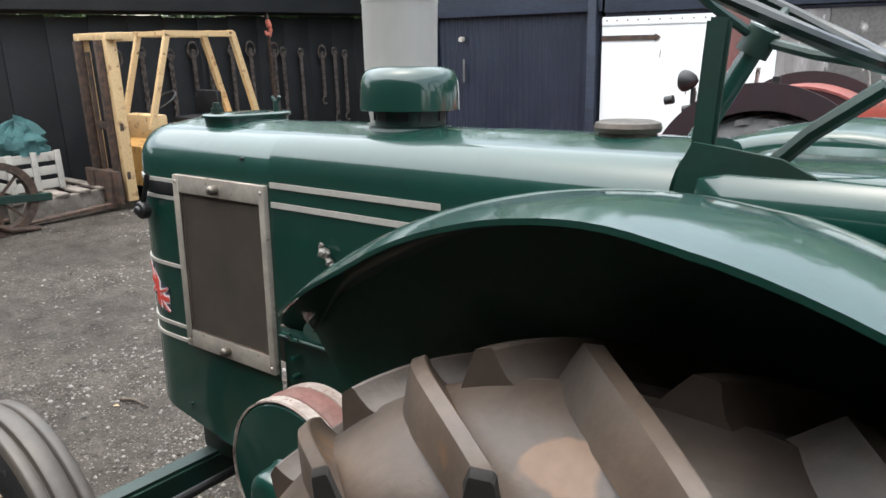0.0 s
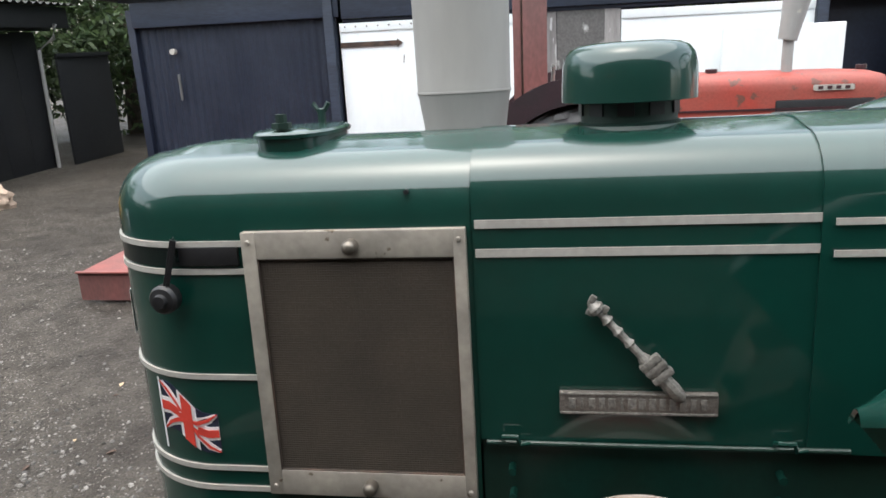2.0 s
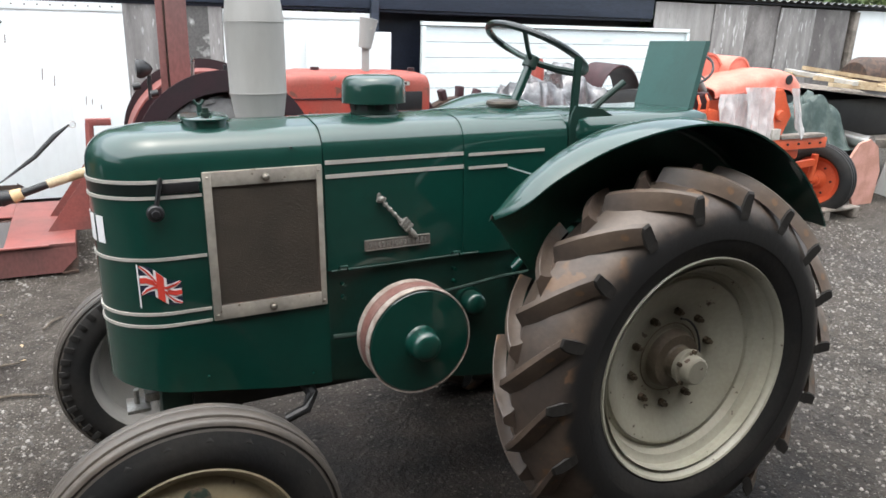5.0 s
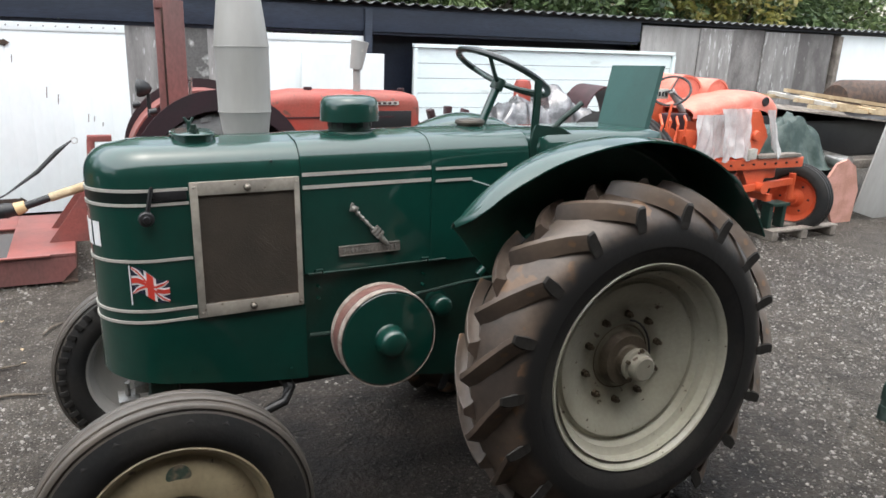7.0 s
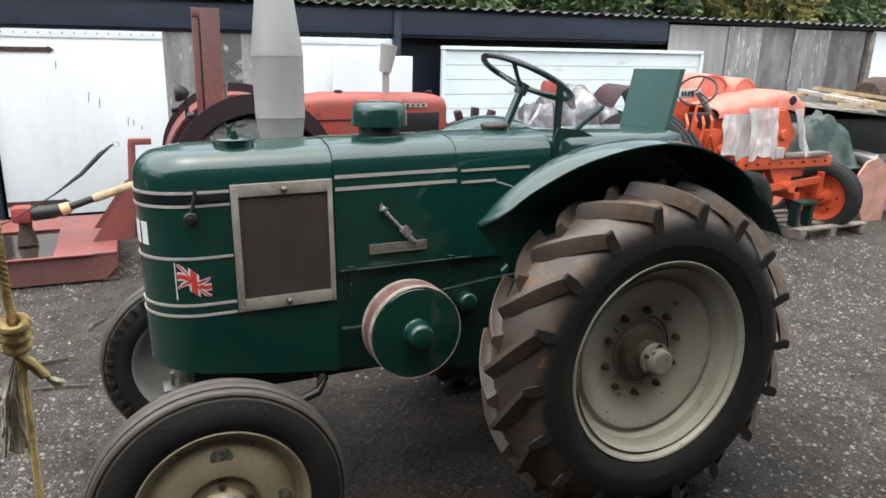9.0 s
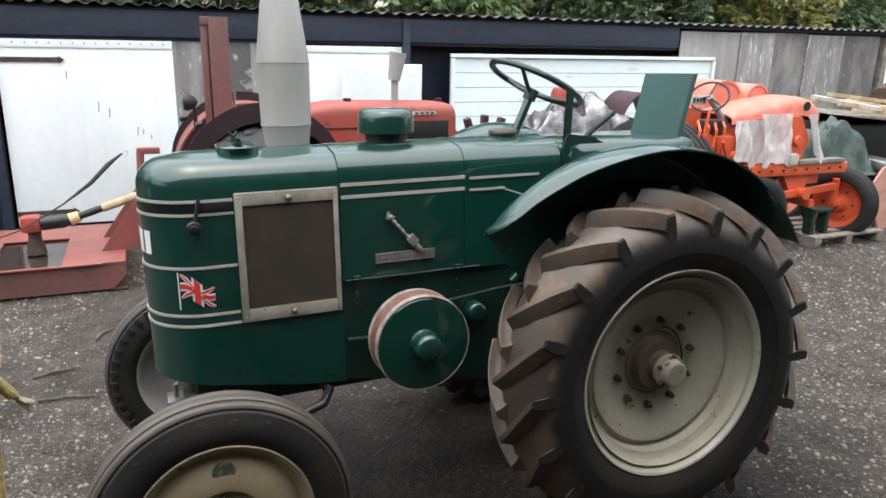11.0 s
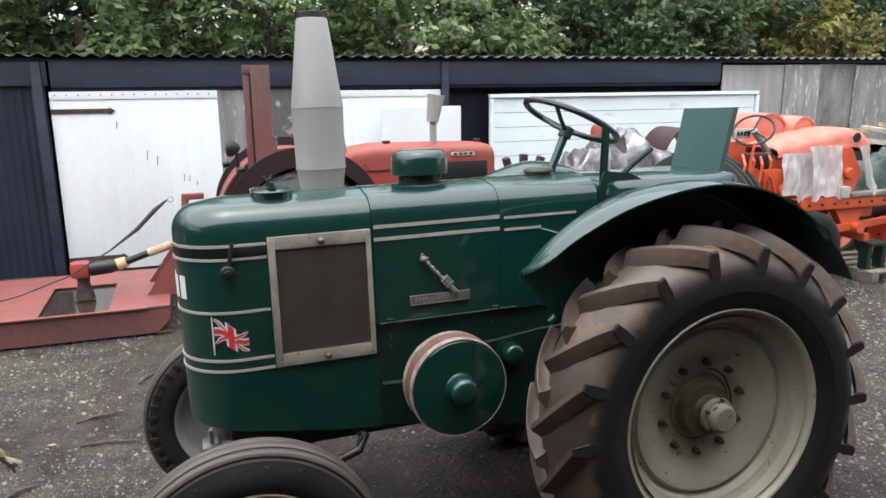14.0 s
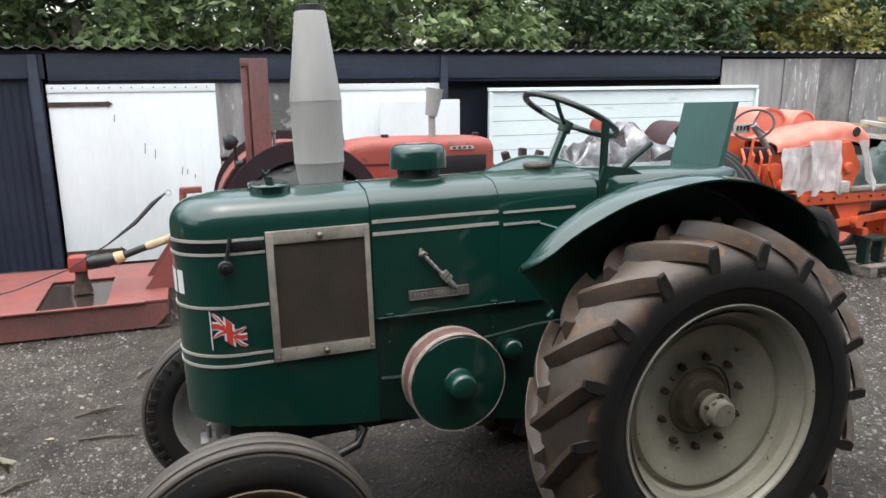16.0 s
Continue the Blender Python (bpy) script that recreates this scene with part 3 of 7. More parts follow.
part("lower_rail", box(B(), (2.43, WALL - 0.02, 1.802), (7.66, 0.05, 0.03), 0.004), NAVY, wall_c)
part("inner_wall", box(B(), (4.45, WALL + 0.30, 0.95), (3.8, 0.04, 1.9), 0), NAVY, wall_c)
for px in (-1.51, 2.52):
    part("post", box(B(), (px, WALL - 0.075, 1.03), (0.085, 0.07, 2.06), 0.006), NAVYBEAM, wall_c)
part("hinge_post", box(B(), (-1.36 - 0.16, WALL - 0.01, 1.0), (0.12, 0.05, 2.0), 0.004), NAVY, wall_c)
# round white lock on the shed door, no light source
box_lock = B()
rod(box_lock, (-3.02, WALL - 0.03, 1.62), (-3.02, WALL - 0.08, 1.62), 0.026)
part("lamp", box_lock, OFFWHITE, wall_c, "small round white lock")
part("door_pull", bar(B(), (-3.00, WALL - 0.05, 1.18), (-3.00, WALL - 0.05, 1.42), 0.02, 0.02), STEEL, wall_c, "steel door pull")

roof = thing("roof", "dark corrugated sheet roof with a scalloped edge", "roof", kind="structure")
part("sheet", roof_sheet(B(), (-3.7, 13.6), WALL - 0.16, WALL + 4.1, -0.12, 2.115), ROOFM, roof)
# added pale strip: light caught on the corrugated ends is its colour
part("sheet_edge", roof_sheet(B(), (-3.7, 13.6), WALL - 0.170, WALL - 0.155, 0.0, 2.118), EDGEM, roof, "pale strip painting the light caught on the sheet ends")
part("purlin", box(B(), (5.0, WALL - 0.02, 2.082), (17.0, 0.05, 0.03), 0), NAVY, roof)


def strap_hinge(z, x1):
    bm = B()
    skin(bm, [[(x, WALL - 0.052 - d, z + h) for x, h in ((-1.43, -0.022), (x1 - 0.05, -0.022), (x1 - 0.05, -0.035), (x1, 0.0), (x1 - 0.05, 0.035), (x1 - 0.05, 0.022), (-1.43, 0.022))] for d in (0, 0.008)])
    return bm


door_1 = thing("door_1", "white painted plank shed door, streaked, with rusty strap hinges", "door", kind="structure")
for i in range(9):
    w = 1.52 / 9
    part("board", box(B(), (-1.43 + w * (i + 0.5), WALL - 0.03, 0.905), (w, 0.035, 1.76), 0.0008), WHITEDOOR, door_1)
part("top_rail", box(B(), (-0.67, WALL - 0.05, 1.745), (1.52, 0.02, 0.07), 0.004), WHITEDOOR, door_1)
for i in range(15):
    part("nail", rod(B(), (-1.38 + 0.099 * i, WALL - 0.058, 1.752), (-1.38 + 0.099 * i, WALL - 0.064, 1.752), 0.007, seg=6), RUST, door_1, smooth=0)
for x, z, h in ((-0.62, 1.16, 0.10), (-0.53, 1.10, 0.09), (-0.29, 0.92, 0.08), (-0.24, 0.91, 0.05), (-0.87, 1.46, 0.07), (-0.17, 0.86, 0.04)):
    part("scratch", box(B(), (x, WALL - 0.049, z), (0.008, 0.003, h), 0.001, Matrix.Rotation(radians(5), 4, "Y")), GREYWOOD, door_1, "dark scratch through the paint")
for z, x1 in ((1.60, -0.87), (0.15, -0.89)):
    part("strap_hinge", strap_hinge(z, x1), RUST, door_1, "rusty strap hinge")

strip = thing("wall_panels", "weathered plywood and peeling grey boards between the doors", "wall panel", kind="structure")
part("panel", box(B(), (0.27, WALL - 0.025, 0.90), (0.36, 0.02, 1.79), 0.002), PLY, strip)
part("panel", box(B(), (0.65, WALL - 0.028, 0.90), (0.39, 0.02, 1.785), 0.002), GREYPLY, strip, "dark grey board with flaking white paint")
part("panel", box(B(), (0.91, WALL - 0.022, 0.90), (0.13, 0.02, 1.79), 0.002), PLY, strip)

door_2 = thing("door_2", "white painted plank shed door, closed", "door", kind="structure")
for i in range(9):
    w = 1.50 / 9
    part("board", box(B(), (0.98 + w * (i + 0.5), WALL - 0.03, 0.90), (w, 0.035, 1.74), 0.0008), WHITEDOOR, door_2)
part("top_rail", box(B(), (1.73, WALL - 0.05, 1.735), (1.50, 0.02, 0.07), 0.004), WHITEDOOR, door_2)

lean_board = B()
box(lean_board, (2.22, WALL - 0.16, 0.80), (0.92, 0.03, 1.58), 0.012)
solo("leaning_sheet", lean_board, WHITEDOOR, "plain white sheet panel leaning on the shed door", "panel", smooth=0)

mint = thing("boarded_panel", "pale blue-white boarded panel leaning in the shed opening", "panel", at=(3.07, WALL - 0.12, 0.0))
for i in range(10):
    part("board", box(B(), (1.86, 0.02 + 0.002 * (i % 2), 1.582 - 0.166 * i), (3.74, 0.022, 0.160), 0), MINT, mint, smooth=0)
part("backing", box(B(), (1.86, 0.034, 0.85), (3.74, 0.006, 1.62), 0), NAVYBEAM, mint, smooth=0)
part("frame", box(B(), (1.87, 0.0, 1.690), (3.80, 0.05, 0.040), 0.004), MINT, mint, smooth=0)
for fx in (0.0, 3.76):
    part("frame", box(B(), (fx, 0.0, 0.83), (0.045, 0.05, 1.66), 0.004), MINT, mint, smooth=0)

boards = thing("plywood_wall", "row of weathered grey plywood sheets closing the shed", "wall panel", kind="structure")
for x0, x1, d, h, m_ in ((6.30, 7.29, 0.0, 2.035, PALEPLY), (7.29, 7.89, 0.02, 2.04, PLY), (7.88, 8.52, 0.0, 2.05, DARKPLY), (8.51, 9.22, 0.025, 2.035, PLY), (9.21, 9.98, 0.0, 2.04, DARKPLY)):
    part("panel", box(B(), ((x0 + x1) / 2, WALL - 0.06 - d, h / 2), (x1 - x0, 0.018, h), 0.002), m_, boards, "paler grey plywood sheet" if m_ is PALEPLY else "dark stained plywood sheet" if m_ is DARKPLY else "")
part("post", box(B(), (10.12, WALL - 0.05, 1.0), (0.10, 0.10, 2.05), 0.006), GREYWOOD, boards)
part("white_sheet", box(B(), (11.8, WALL - 0.03, 1.1), (3.2, 0.02, 1.9), 0.002), WHITEDOOR, boards, "white sheet cladding")

# ---- the dark open-fronted shed with hanging chains ----
SX = -7.2
left = thing("wall_west", "navy shed boards blackened for the shade inside, with a gap of light under the roof", "wall", kind="structure")
for i in range(26):
    h = 2.016 - 0.05 * abs(noise.noise((i * 0.73, 1.0, 4.0))) - (0.02 if i in (14, 17, 18, 21) else 0.0)
    part("board", box(B(), (SX - 0.02, -3.6 + 0.5 * i, h / 2), (0.03, 0.494, h), 0.003), SHADENAVY, left)
part("fascia", box(B(), (SX + 0.32, 2.9, 2.20), (0.04, 13.2, 0.30), 0.004), SHADENAVY, left)
part("inner_fascia", box(B(), (SX, 2.9, 2.10), (0.05, 13.2, 0.16), 0.004), SHADENAVY, left)
part("end_post", tube(B(), [(SX + 0.36, 9.15, 2.1), (SX + 0.34, 9.1, 1.9), (SX + 0.10, 9.05, 1.75), (SX + 0.06, 9.05, 0.0)], 0.03), STACK, left, "pale rainwater pipe")
part("back_wall", box(B(), (SX - 1.6, 2.9, 1.2), (0.06, 13.2, 1.3), 0), SHADENAVY, left)
lroof = thing("roof", "black corrugated sheet roof of the open shed", "roof", kind="structure")
part("sheet", roof_sheet(B(), (-3.8, 9.6), SX + 0.45, SX - 1.6, 0.12, 2.38, axis="Y"), ROOFM, lroof)
gate = thing("gate", "dark navy sheet gate standing between the sheds", "gate", at=(-7.0, 9.9, 0))
part("panel", box(B(), (0, 0, 0.84), (0.04, 1.3, 1.66), 0.004), SHADENAVY, gate)
part("frame", box(B(), (0.03, 0, 1.66), (0.04, 1.34, 0.06), 0.004), SHADENAVY, gate)


def chain(length, ring, rnd):
    """A hanging chain with a ring at the top and a hook at the foot."""
    bm = B()
    tube(bm, [(0.006 * math.sin(3 * z), 0.0, -length * z) for z in [i / 10 for i in range(11)]], 0.020, 6)
    for i in range(int(length / 0.055)):
        z = -0.055 * i - 0.03
        r = 0.032
        if i % 2:
            pts = [(r * math.cos(a), 0, z + 0.034 * math.sin(a)) for a in [k * math.pi / 4 for k in range(9)]]
        else:
            pts = [(0, r * math.cos(a), z + 0.034 * math.sin(a)) for a in [k * math.pi / 4 for k in range(9)]]
        tube(bm, pts, 0.012, 4)
    tube(bm, [(0, ring * math.cos(a), ring * 1.3 * math.sin(a)) for a in [k * math.pi / 8 for k in range(17)]], 0.016, 6)
    tube(bm, [(0, 0.05 * math.cos(a), -length - 0.05 + 0.06 * math.sin(a)) for a in [k * math.pi / 6 + 1.2 for k in range(9)]], 0.016, 6)
    return bm


rnd = random.Random(3)
for i, (cy, top, ln) in enumerate([(3.55, 1.55, 1.0), (3.9, 1.5, 0.9), (4.25, 1.56, 1.1), (4.65, 1.52, 1.05), (5.0, 1.57, 0.95), (5.25, 1.58, 1.2), (5.62, 1.55, 1.1), (5.95, 1.56, 1.0), (6.55, 1.5, 0.95), (6.9, 1.47, 1.15), (7.35, 1.47, 0.7), (7.62, 1.47, 1.0), (7.85, 1.42, 0.95), (6.38, 1.53, 1.05)]):
    ob = solo("hanging_chain", chain(ln, 0.05 + 0.03 * (i % 3 == 1), rnd), CHAINM, "rusty lifting chain with a ring, hanging on the shed wall", "chain", at=(SX + 0.06, cy, top), group="chains on the shed wall")
hk = thing("crane_hook", "orange painted lifting hook on a hanging chain", "hook", at=(SX + 0.30, 6.1, 0.0))
part("chain", tube(B(), [(0, 0, 2.3), (0, 0.01, 1.95)], 0.02, 6), RUST, hk)
hb = B()
tube(hb, [(0, 0.0, 1.95), (0, 0.03, 1.87), (0, 0.05, 1.80), (0, 0.02, 1.74), (0, -0.03, 1.76), (0, -0.05, 1.80)], [0.03, 0.04, 0.035, 0.035, 0.025, 0.012], 8)
part("hook", hb, FADED, hk, "orange forged hook")
part("rod", bar(B(), (0, 0.0, 1.74), (0, 0.02, 0.05), 0.055, 0.03), RUST, hk)


# ---- unseen wall and roof behind the camera, added to shape the light ----
unseen_wall = thing("unseen_wall_south", "unseen grey timber wall behind the camera, added to block and bounce light", "wall", kind="structure")
for i in range(17):
    part("board", box(B(), (-9.0 + 1.2 * i, -4.05, 1.9), (1.19, 0.05, 3.8), 0.004), GREYWOOD, unseen_wall)
# unseen roof added to cut the sky light on the near side
unseen_roof = thing("roof", "unseen sheet roof behind the camera, added to block sky light", "roof", kind="structure")
part("sheet", skin(B(), [[(x, -4.1, 3.57), (x, -1.8, 3.06), (x, -1.8, 3.03), (x, -4.1, 3.54)] for x in (-7.4, 9.4)]), ROOFM, unseen_roof)
for x, y, h in ((-7.2, -1.90, 3.05), (-3.9, -1.90, 3.05), (5.2, -1.90, 3.05), (9.2, -1.90, 3.05)):
    part("post", box(B(), (x, y, h / 2), (0.12, 0.12, h), 0.006), GREYWOOD, unseen_roof)

# ---- trees ----
def crown_mesh(seed, radius, height, n, material, size):
    r = np.random.RandomState(seed)
    clumps = []
    while len(clumps) < 95:
        p = r.uniform(-1, 1, 3)
        d = np.linalg.norm(p)
        if 0.35 < d < 1:
            clumps.append(p * np.array([radius, radius * 0.9, height]))
    clumps = np.array(clumps)
    # leaves stand in drooping rosettes of six at the twigs' ends
    twigs = n // 6
    n = twigs * 6
    idx = r.randint(0, len(clumps), twigs)
    tip = clumps[idx] + r.normal(0, 1, (twigs, 3)) * np.array([0.25, 0.25, 0.15]) * radius / 2.2
    out = clumps[idx] / np.linalg.norm(clumps[idx], axis=1)[:, None] + r.normal(0, 0.35, (twigs, 3))
    pos = np.repeat(tip, 6, axis=0) + r.normal(0, 0.022, (n, 3))
    d = np.repeat(out, 6, axis=0) * 0.45 + r.normal(0, 0.75, (n, 3))
    d[:, 2] = d[:, 2] * 0.5 - 0.45
    d /= np.linalg.norm(d, axis=1)[:, None]
    s = np.cross(d, r.normal(0, 1, (n, 3)))
    s /= np.linalg.norm(s, axis=1)[:, None]
    ln = size * r.uniform(0.6, 1.3, n)[:, None]
    w = ln * 0.21
    v = np.empty((n, 4, 3))
    v[:, 0] = pos
    v[:, 1] = pos + d * ln * 0.5 + s * w
    v[:, 2] = pos + d * ln
    v[:, 3] = pos + d * ln * 0.5 - s * w
    me = bpy.data.meshes.new("crown")
    me.from_pydata((v.reshape(-1, 3) * K).tolist(), [], np.arange(4 * n).reshape(-1, 4).tolist())
    me.materials.append(material)
    return me


def tree(x, y, seed, radius, height, base, material, n=16200, size=0.165):
    r = random.Random(seed)
    t = thing("tree", "broad leafy tree behind the sheds with dense green foliage", "tree", at=(x, y, 0), group="trees behind the yard")
    cz = base + height
    bm = B()
    tube(bm, [(0, 0, -0.1), (0.05, 0, cz * 0.3), (0.02, 0.06, cz * 0.6), (0, 0, cz)], [0.20, 0.16, 0.12, 0.06], 10)
    for i in range(9):
        a = 6.28 * i / 9 + r.uniform(-0.3, 0.3)
        h = cz * r.uniform(0.35, 0.75)
        e = Vector((math.cos(a) * radius * 0.75, math.sin(a) * radius * 0.7, h + height * r.uniform(0.1, 0.7)))
        tube(bm, [(0.02, 0.03, h), e * 0.5 + Vector((0, 0, h * 0.5 + 0.1)), e], [0.07, 0.045, 0.015], 6)
    part("trunk", bm, BARK, t)
    ob = new("crown", crown_mesh(seed, radius, height, n, material, size))
    ob.parent = t
    ob.location = (0, 0, cz * K)


for i, (tx, ty, rad, hgt, base, m) in enumerate([
        (-4.3, 11.6, 2.4, 2.5, 0.5, LEAF_B), (-1.6, 9.9, 2.1, 2.2, 0.6, LEAF_A), (1.2, 10.3, 2.2, 2.4, 0.4, LEAF_A), (3.9, 9.9, 2.1, 2.2, 0.5, LEAF_A),
        (6.4, 10.4, 2.2, 2.5, 0.4, LEAF_B), (9.0, 9.9, 2.1, 2.1, 0.7, LEAF_B), (11.4, 10.2, 2.1, 2.1, 0.8, LEAF_C), (13.8, 11.0, 2.4, 2.5, 0.4, LEAF_B), (16.5, 11.5, 2.6, 2.6, 0.4, LEAF_A),
        (-2.7, 12.8, 2.6, 3.1, 0.4, LEAF_B), (0.0, 13.6, 2.8, 3.2, 0.4, LEAF_B), (4.6, 13.8, 2.8, 3.3, 0.4, LEAF_B), (9.5, 14.0, 2.8, 3.3, 0.4, LEAF_B), (-8.5, 13.5, 2.7, 2.6, 0.3, LEAF_B), (-11.0, 8.0, 2.5, 2.6, 0.4, LEAF_B), (-11.3, 3.6, 2.5, 2.6, 0.4, LEAF_B), (-5.6, 15.5, 2.9, 3.6, 0.3, LEAF_B), (-9.8, 11.0, 2.6, 3.3, 0.4, LEAF_B), (-12.6, 12.4, 3.0, 4.0, 0.4, LEAF_B), (-8.6, 17.0, 3.2, 4.4, 0.4, LEAF_B)]):
    tree(tx, ty, 40 + i, rad, hgt, base, m)

# ---- the green tractor ----
TR = thing("tractor", "old dark green single-cylinder farm tractor with silver lining, parked", "tractor", at=None, origin=(0.65, 0.2, 0.035),
           turn=LEAN @ Matrix.Translation(Vector((0.65, 0.2, 0.035)) * K))
YC, HW = 0.20, 0.20            # the bonnet's middle line and half its width
FX = -0.10                     # the nose is round in plan about this x


def section(hw, top, bottom, r, crown=0.014, n=7):
    """Half-rounded bonnet section about the middle line, from one foot over the top to the other."""
    pts = [(-hw, bottom), (-hw, top - r - 0.25), (-hw, top - r - 0.1)]
    for i in range(n + 1):
        a = math.pi - math.pi / 2 * i / n
        pts.append((-hw + r + r * math.cos(a), top - r + r * math.sin(a)))
    half = pts
    mid = [(0.0, top + crown), (-(hw - r) * 0.5, top + crown * 0.75)]
    full = half + [mid[1], mid[0]] + [(-mid[1][0], mid[1][1])] + [(-y, z) for y, z in reversed(half)]
    return [(YC + y, z) for y, z in full]


def bonnet(x0, x1, hw, top, b0, b1, r):
    bm = B()
    rings = [[(x, y, z) for y, z in section(hw, top, b, r)] for x, b in ((x0, b0), (x1, b1))]
    inner = [[(x, y, z) for y, z in section(hw - 0.012, top - 0.012, b, r - 0.008)] for x, b in ((x1, b1), (x0, b0))]
    skin(bm, rings + inner, closed=False)
    vs = list(bm.verts)
    n = len(rings[0])
    for i in range(n - 1):
        bm.faces.new((vs[i], vs[i + 1], vs[3 * n + i + 1], vs[3 * n + i]))
    return bm


def nose_plan(s, off=0.0):
    """A point of the nose's outline in plan, s metres forward of the gauze frame: straight, then round to the front."""
    straight = -FX
    if s <= straight:
        return (-s, -off)
    a = (s - straight) / HW
    return (FX - (HW + off) * math.sin(a), YC - (HW + off) * math.cos(a))


def nose_bottom(x):
    return 0.600 + 0.16 * max(0.0, (0.30 - x)) if x > -0.32 else 0.70


def radiator_cowl():
    """The rounded front cowl: a hood pulled round the nose, with a rolled shoulder."""
    bm = B()
    top, r = 1.452, 0.095
    rings = []
    levels = [(0.0, None), (0.0, 1.05), (0.0, 1.25), (0.0, top - r)]
    for i in range(1, 9):
        a = math.pi / 2 * i / 8
        levels.append((r * (1 - math.cos(a)), top - r + r * math.sin(a)))
    levels += [(0.13, top + 0.008), (0.17, top + 0.013), (0.199, top + 0.014)]
    n = 40
    for inset, z in levels:
        ring = []
        for side in (1,):
            pts = []
            pts.append((0.36, inset))
            for x in (0.2, 0.05):
                pts.append((x, inset))
            for k in range(n + 1):
                a = math.pi * k / n
                pts.append((FX - (HW - inset) * math.sin(a), YC - (HW - inset) * math.cos(a)))
            for x in (0.05, 0.2, 0.36):
                pts.append((x, 2 * YC - inset))
        ring = [(x, y, nose_bottom(x) if z is None else z) for x, y in pts]
        rings.append(ring)
    return skin(bm, rings, closed=False)


cowl = part("radiator_cowl", radiator_cowl(), GREEN, TR, smooth=50)
hood = part("bonnet", bonnet(0.3615, 0.853, HW + 0.002, 1.455, 0.992, 0.992, 0.085), GREEN, TR)
tank = part("fuel_tank", bonnet(0.846, 1.262, HW + 0.0065, 1.4575, 0.984, 0.984, 0.088), GREEN, TR)
part("tank_end", plate(B(), section(HW + 0.004, 1.452, 0.985, 0.088), "X", 1.255, 0.006), GREEN_DULL, TR)


def band(z, s0, s1, h, off=0.004, n=26):
    """A line of paint or bead wrapped along the side and round the nose."""
    bm = B()
    rings = []
    for i in range(n + 1):
        s = s0 + (s1 - s0) * i / n
        a, b = nose_plan(s, off), nose_plan(s, -0.002)
        rings.append([(*a, z - h / 2), (*a, z + h / 2), (*b, z + h / 2), (*b, z - h / 2)])
    return skin(bm, rings)


END = -FX + math.pi * HW * 0.98
for z, h, s0 in ((1.318, 0.0095, 0.0), (1.273, 0.009, 0.0), (1.092, 0.009, -0.01), (0.925, 0.009, -0.03), (0.887, 0.009, -0.035)):
    part("bead", band(z, 0.004, END, h), STRIPE, cowl, "silver painted bead round the nose")
part("dark_band", band(1.297, 0.01, END, 0.030, 0.002), BANDDARK, cowl, "near-black painted band")

# gauze panel in its frame
gf = B()
GX0, GX1, GZ0, GZ1, FL, FR = 0.0, 0.353, 0.885, 1.338, 0.024, 0.019
IX0, IX1 = GX0 + FL, GX1 - FR
for x, w in ((GX0 + FL / 2, FL), (GX1 - FR / 2, FR)):
    box(gf, (x, -0.006, (GZ0 + GZ1) / 2), (w, 0.016, GZ1 - GZ0), 0.003)
for z, h in ((GZ1 - 0.022, 0.044), (GZ0 + 0.023, 0.046)):
    box(gf, ((IX0 + IX1) / 2, -0.006, z), (IX1 - IX0 + 0.002, 0.015, h), 0.003)
frame_ob = part("gauze_frame", gf, ALU, TR, "dull silver metal frame")
gz = box(B(), ((IX0 + IX1) / 2, -0.002, (GZ0 + GZ1) / 2), (IX1 - IX0, 0.006, GZ1 - GZ0 - 0.086), 0)
part("gauze", gz, MESHM, frame_ob, "dusty brown wire gauze")
wires = B()
for i in range(76):
    x = IX0 + (IX1 - IX0) * (i + 0.5) / 76
    box(wires, (x, -0.0055, (GZ0 + GZ1) / 2), (0.0014, 0.0014, GZ1 - GZ0 - 0.086), 0)
for i in range(92):
    z = GZ0 + 0.045 + (GZ1 - GZ0 - 0.088) * (i + 0.5) / 92
    box(wires, ((IX0 + IX1) / 2, -0.0062, z), (IX1 - IX0, 0.0014, 0.0014), 0)
part("wire_mesh", wires, MESHM, frame_ob, smooth=0)
for a, b in (((IX0, GZ0 + 0.046), (IX0, GZ1 - 0.044)), ((IX1, GZ0 + 0.046), (IX1, GZ1 - 0.044)), ((IX0, GZ0 + 0.046), (IX1, GZ0 + 0.046)), ((IX0, GZ1 - 0.044), (IX1, GZ1 - 0.044))):
    part("inner_bead", rod(B(), (a[0], -0.010, a[1]), (b[0], -0.010, b[1]), 0.0022, seg=6), RUST, frame_ob, "rusty edge bead")
for z in (1.314, 0.908):
    k = rod(B(), (0.178, -0.012, z), (0.178, -0.026, z), 0.012)
    bmesh.ops.create_uvsphere(k, u_segments=12, v_segments=8, radius=0.012, matrix=Matrix.Translation((0.178, -0.026, z)))
    part("knob", k, CAPM, frame_ob, "tarnished round fixing knob")
for x, z in ((0.012, 1.322), (0.343, 1.322), (0.012, 0.902), (0.343, 0.902)):
    part("rivet", rod(B(), (x, -0.012, z), (x, -0.018, z), 0.005, 0.003, 8), ALU, frame_ob)

# silver lines on the bonnet sides
for z0, x0, x1, dx in ((1.341, 0.366, 0.850, 0), (1.297, 0.366, 0.850, 0)):
    part("line", box(B(), ((x0 + x1) / 2, -0.0035, z0), (x1 - x0, 0.003, 0.0125), 0), STRIPE, hood, "silver painted line")
part("line", box(B(), (0.862 + 0.15, -0.0115, 1.336), (0.30, 0.003, 0.0095), 0), STRIPE, tank, "silver painted line")
part("line", box(B(), (0.862 + 0.075, -0.0115, 1.291), (0.15, 0.003, 0.0095), 0), STRIPE, tank, "silver painted line")

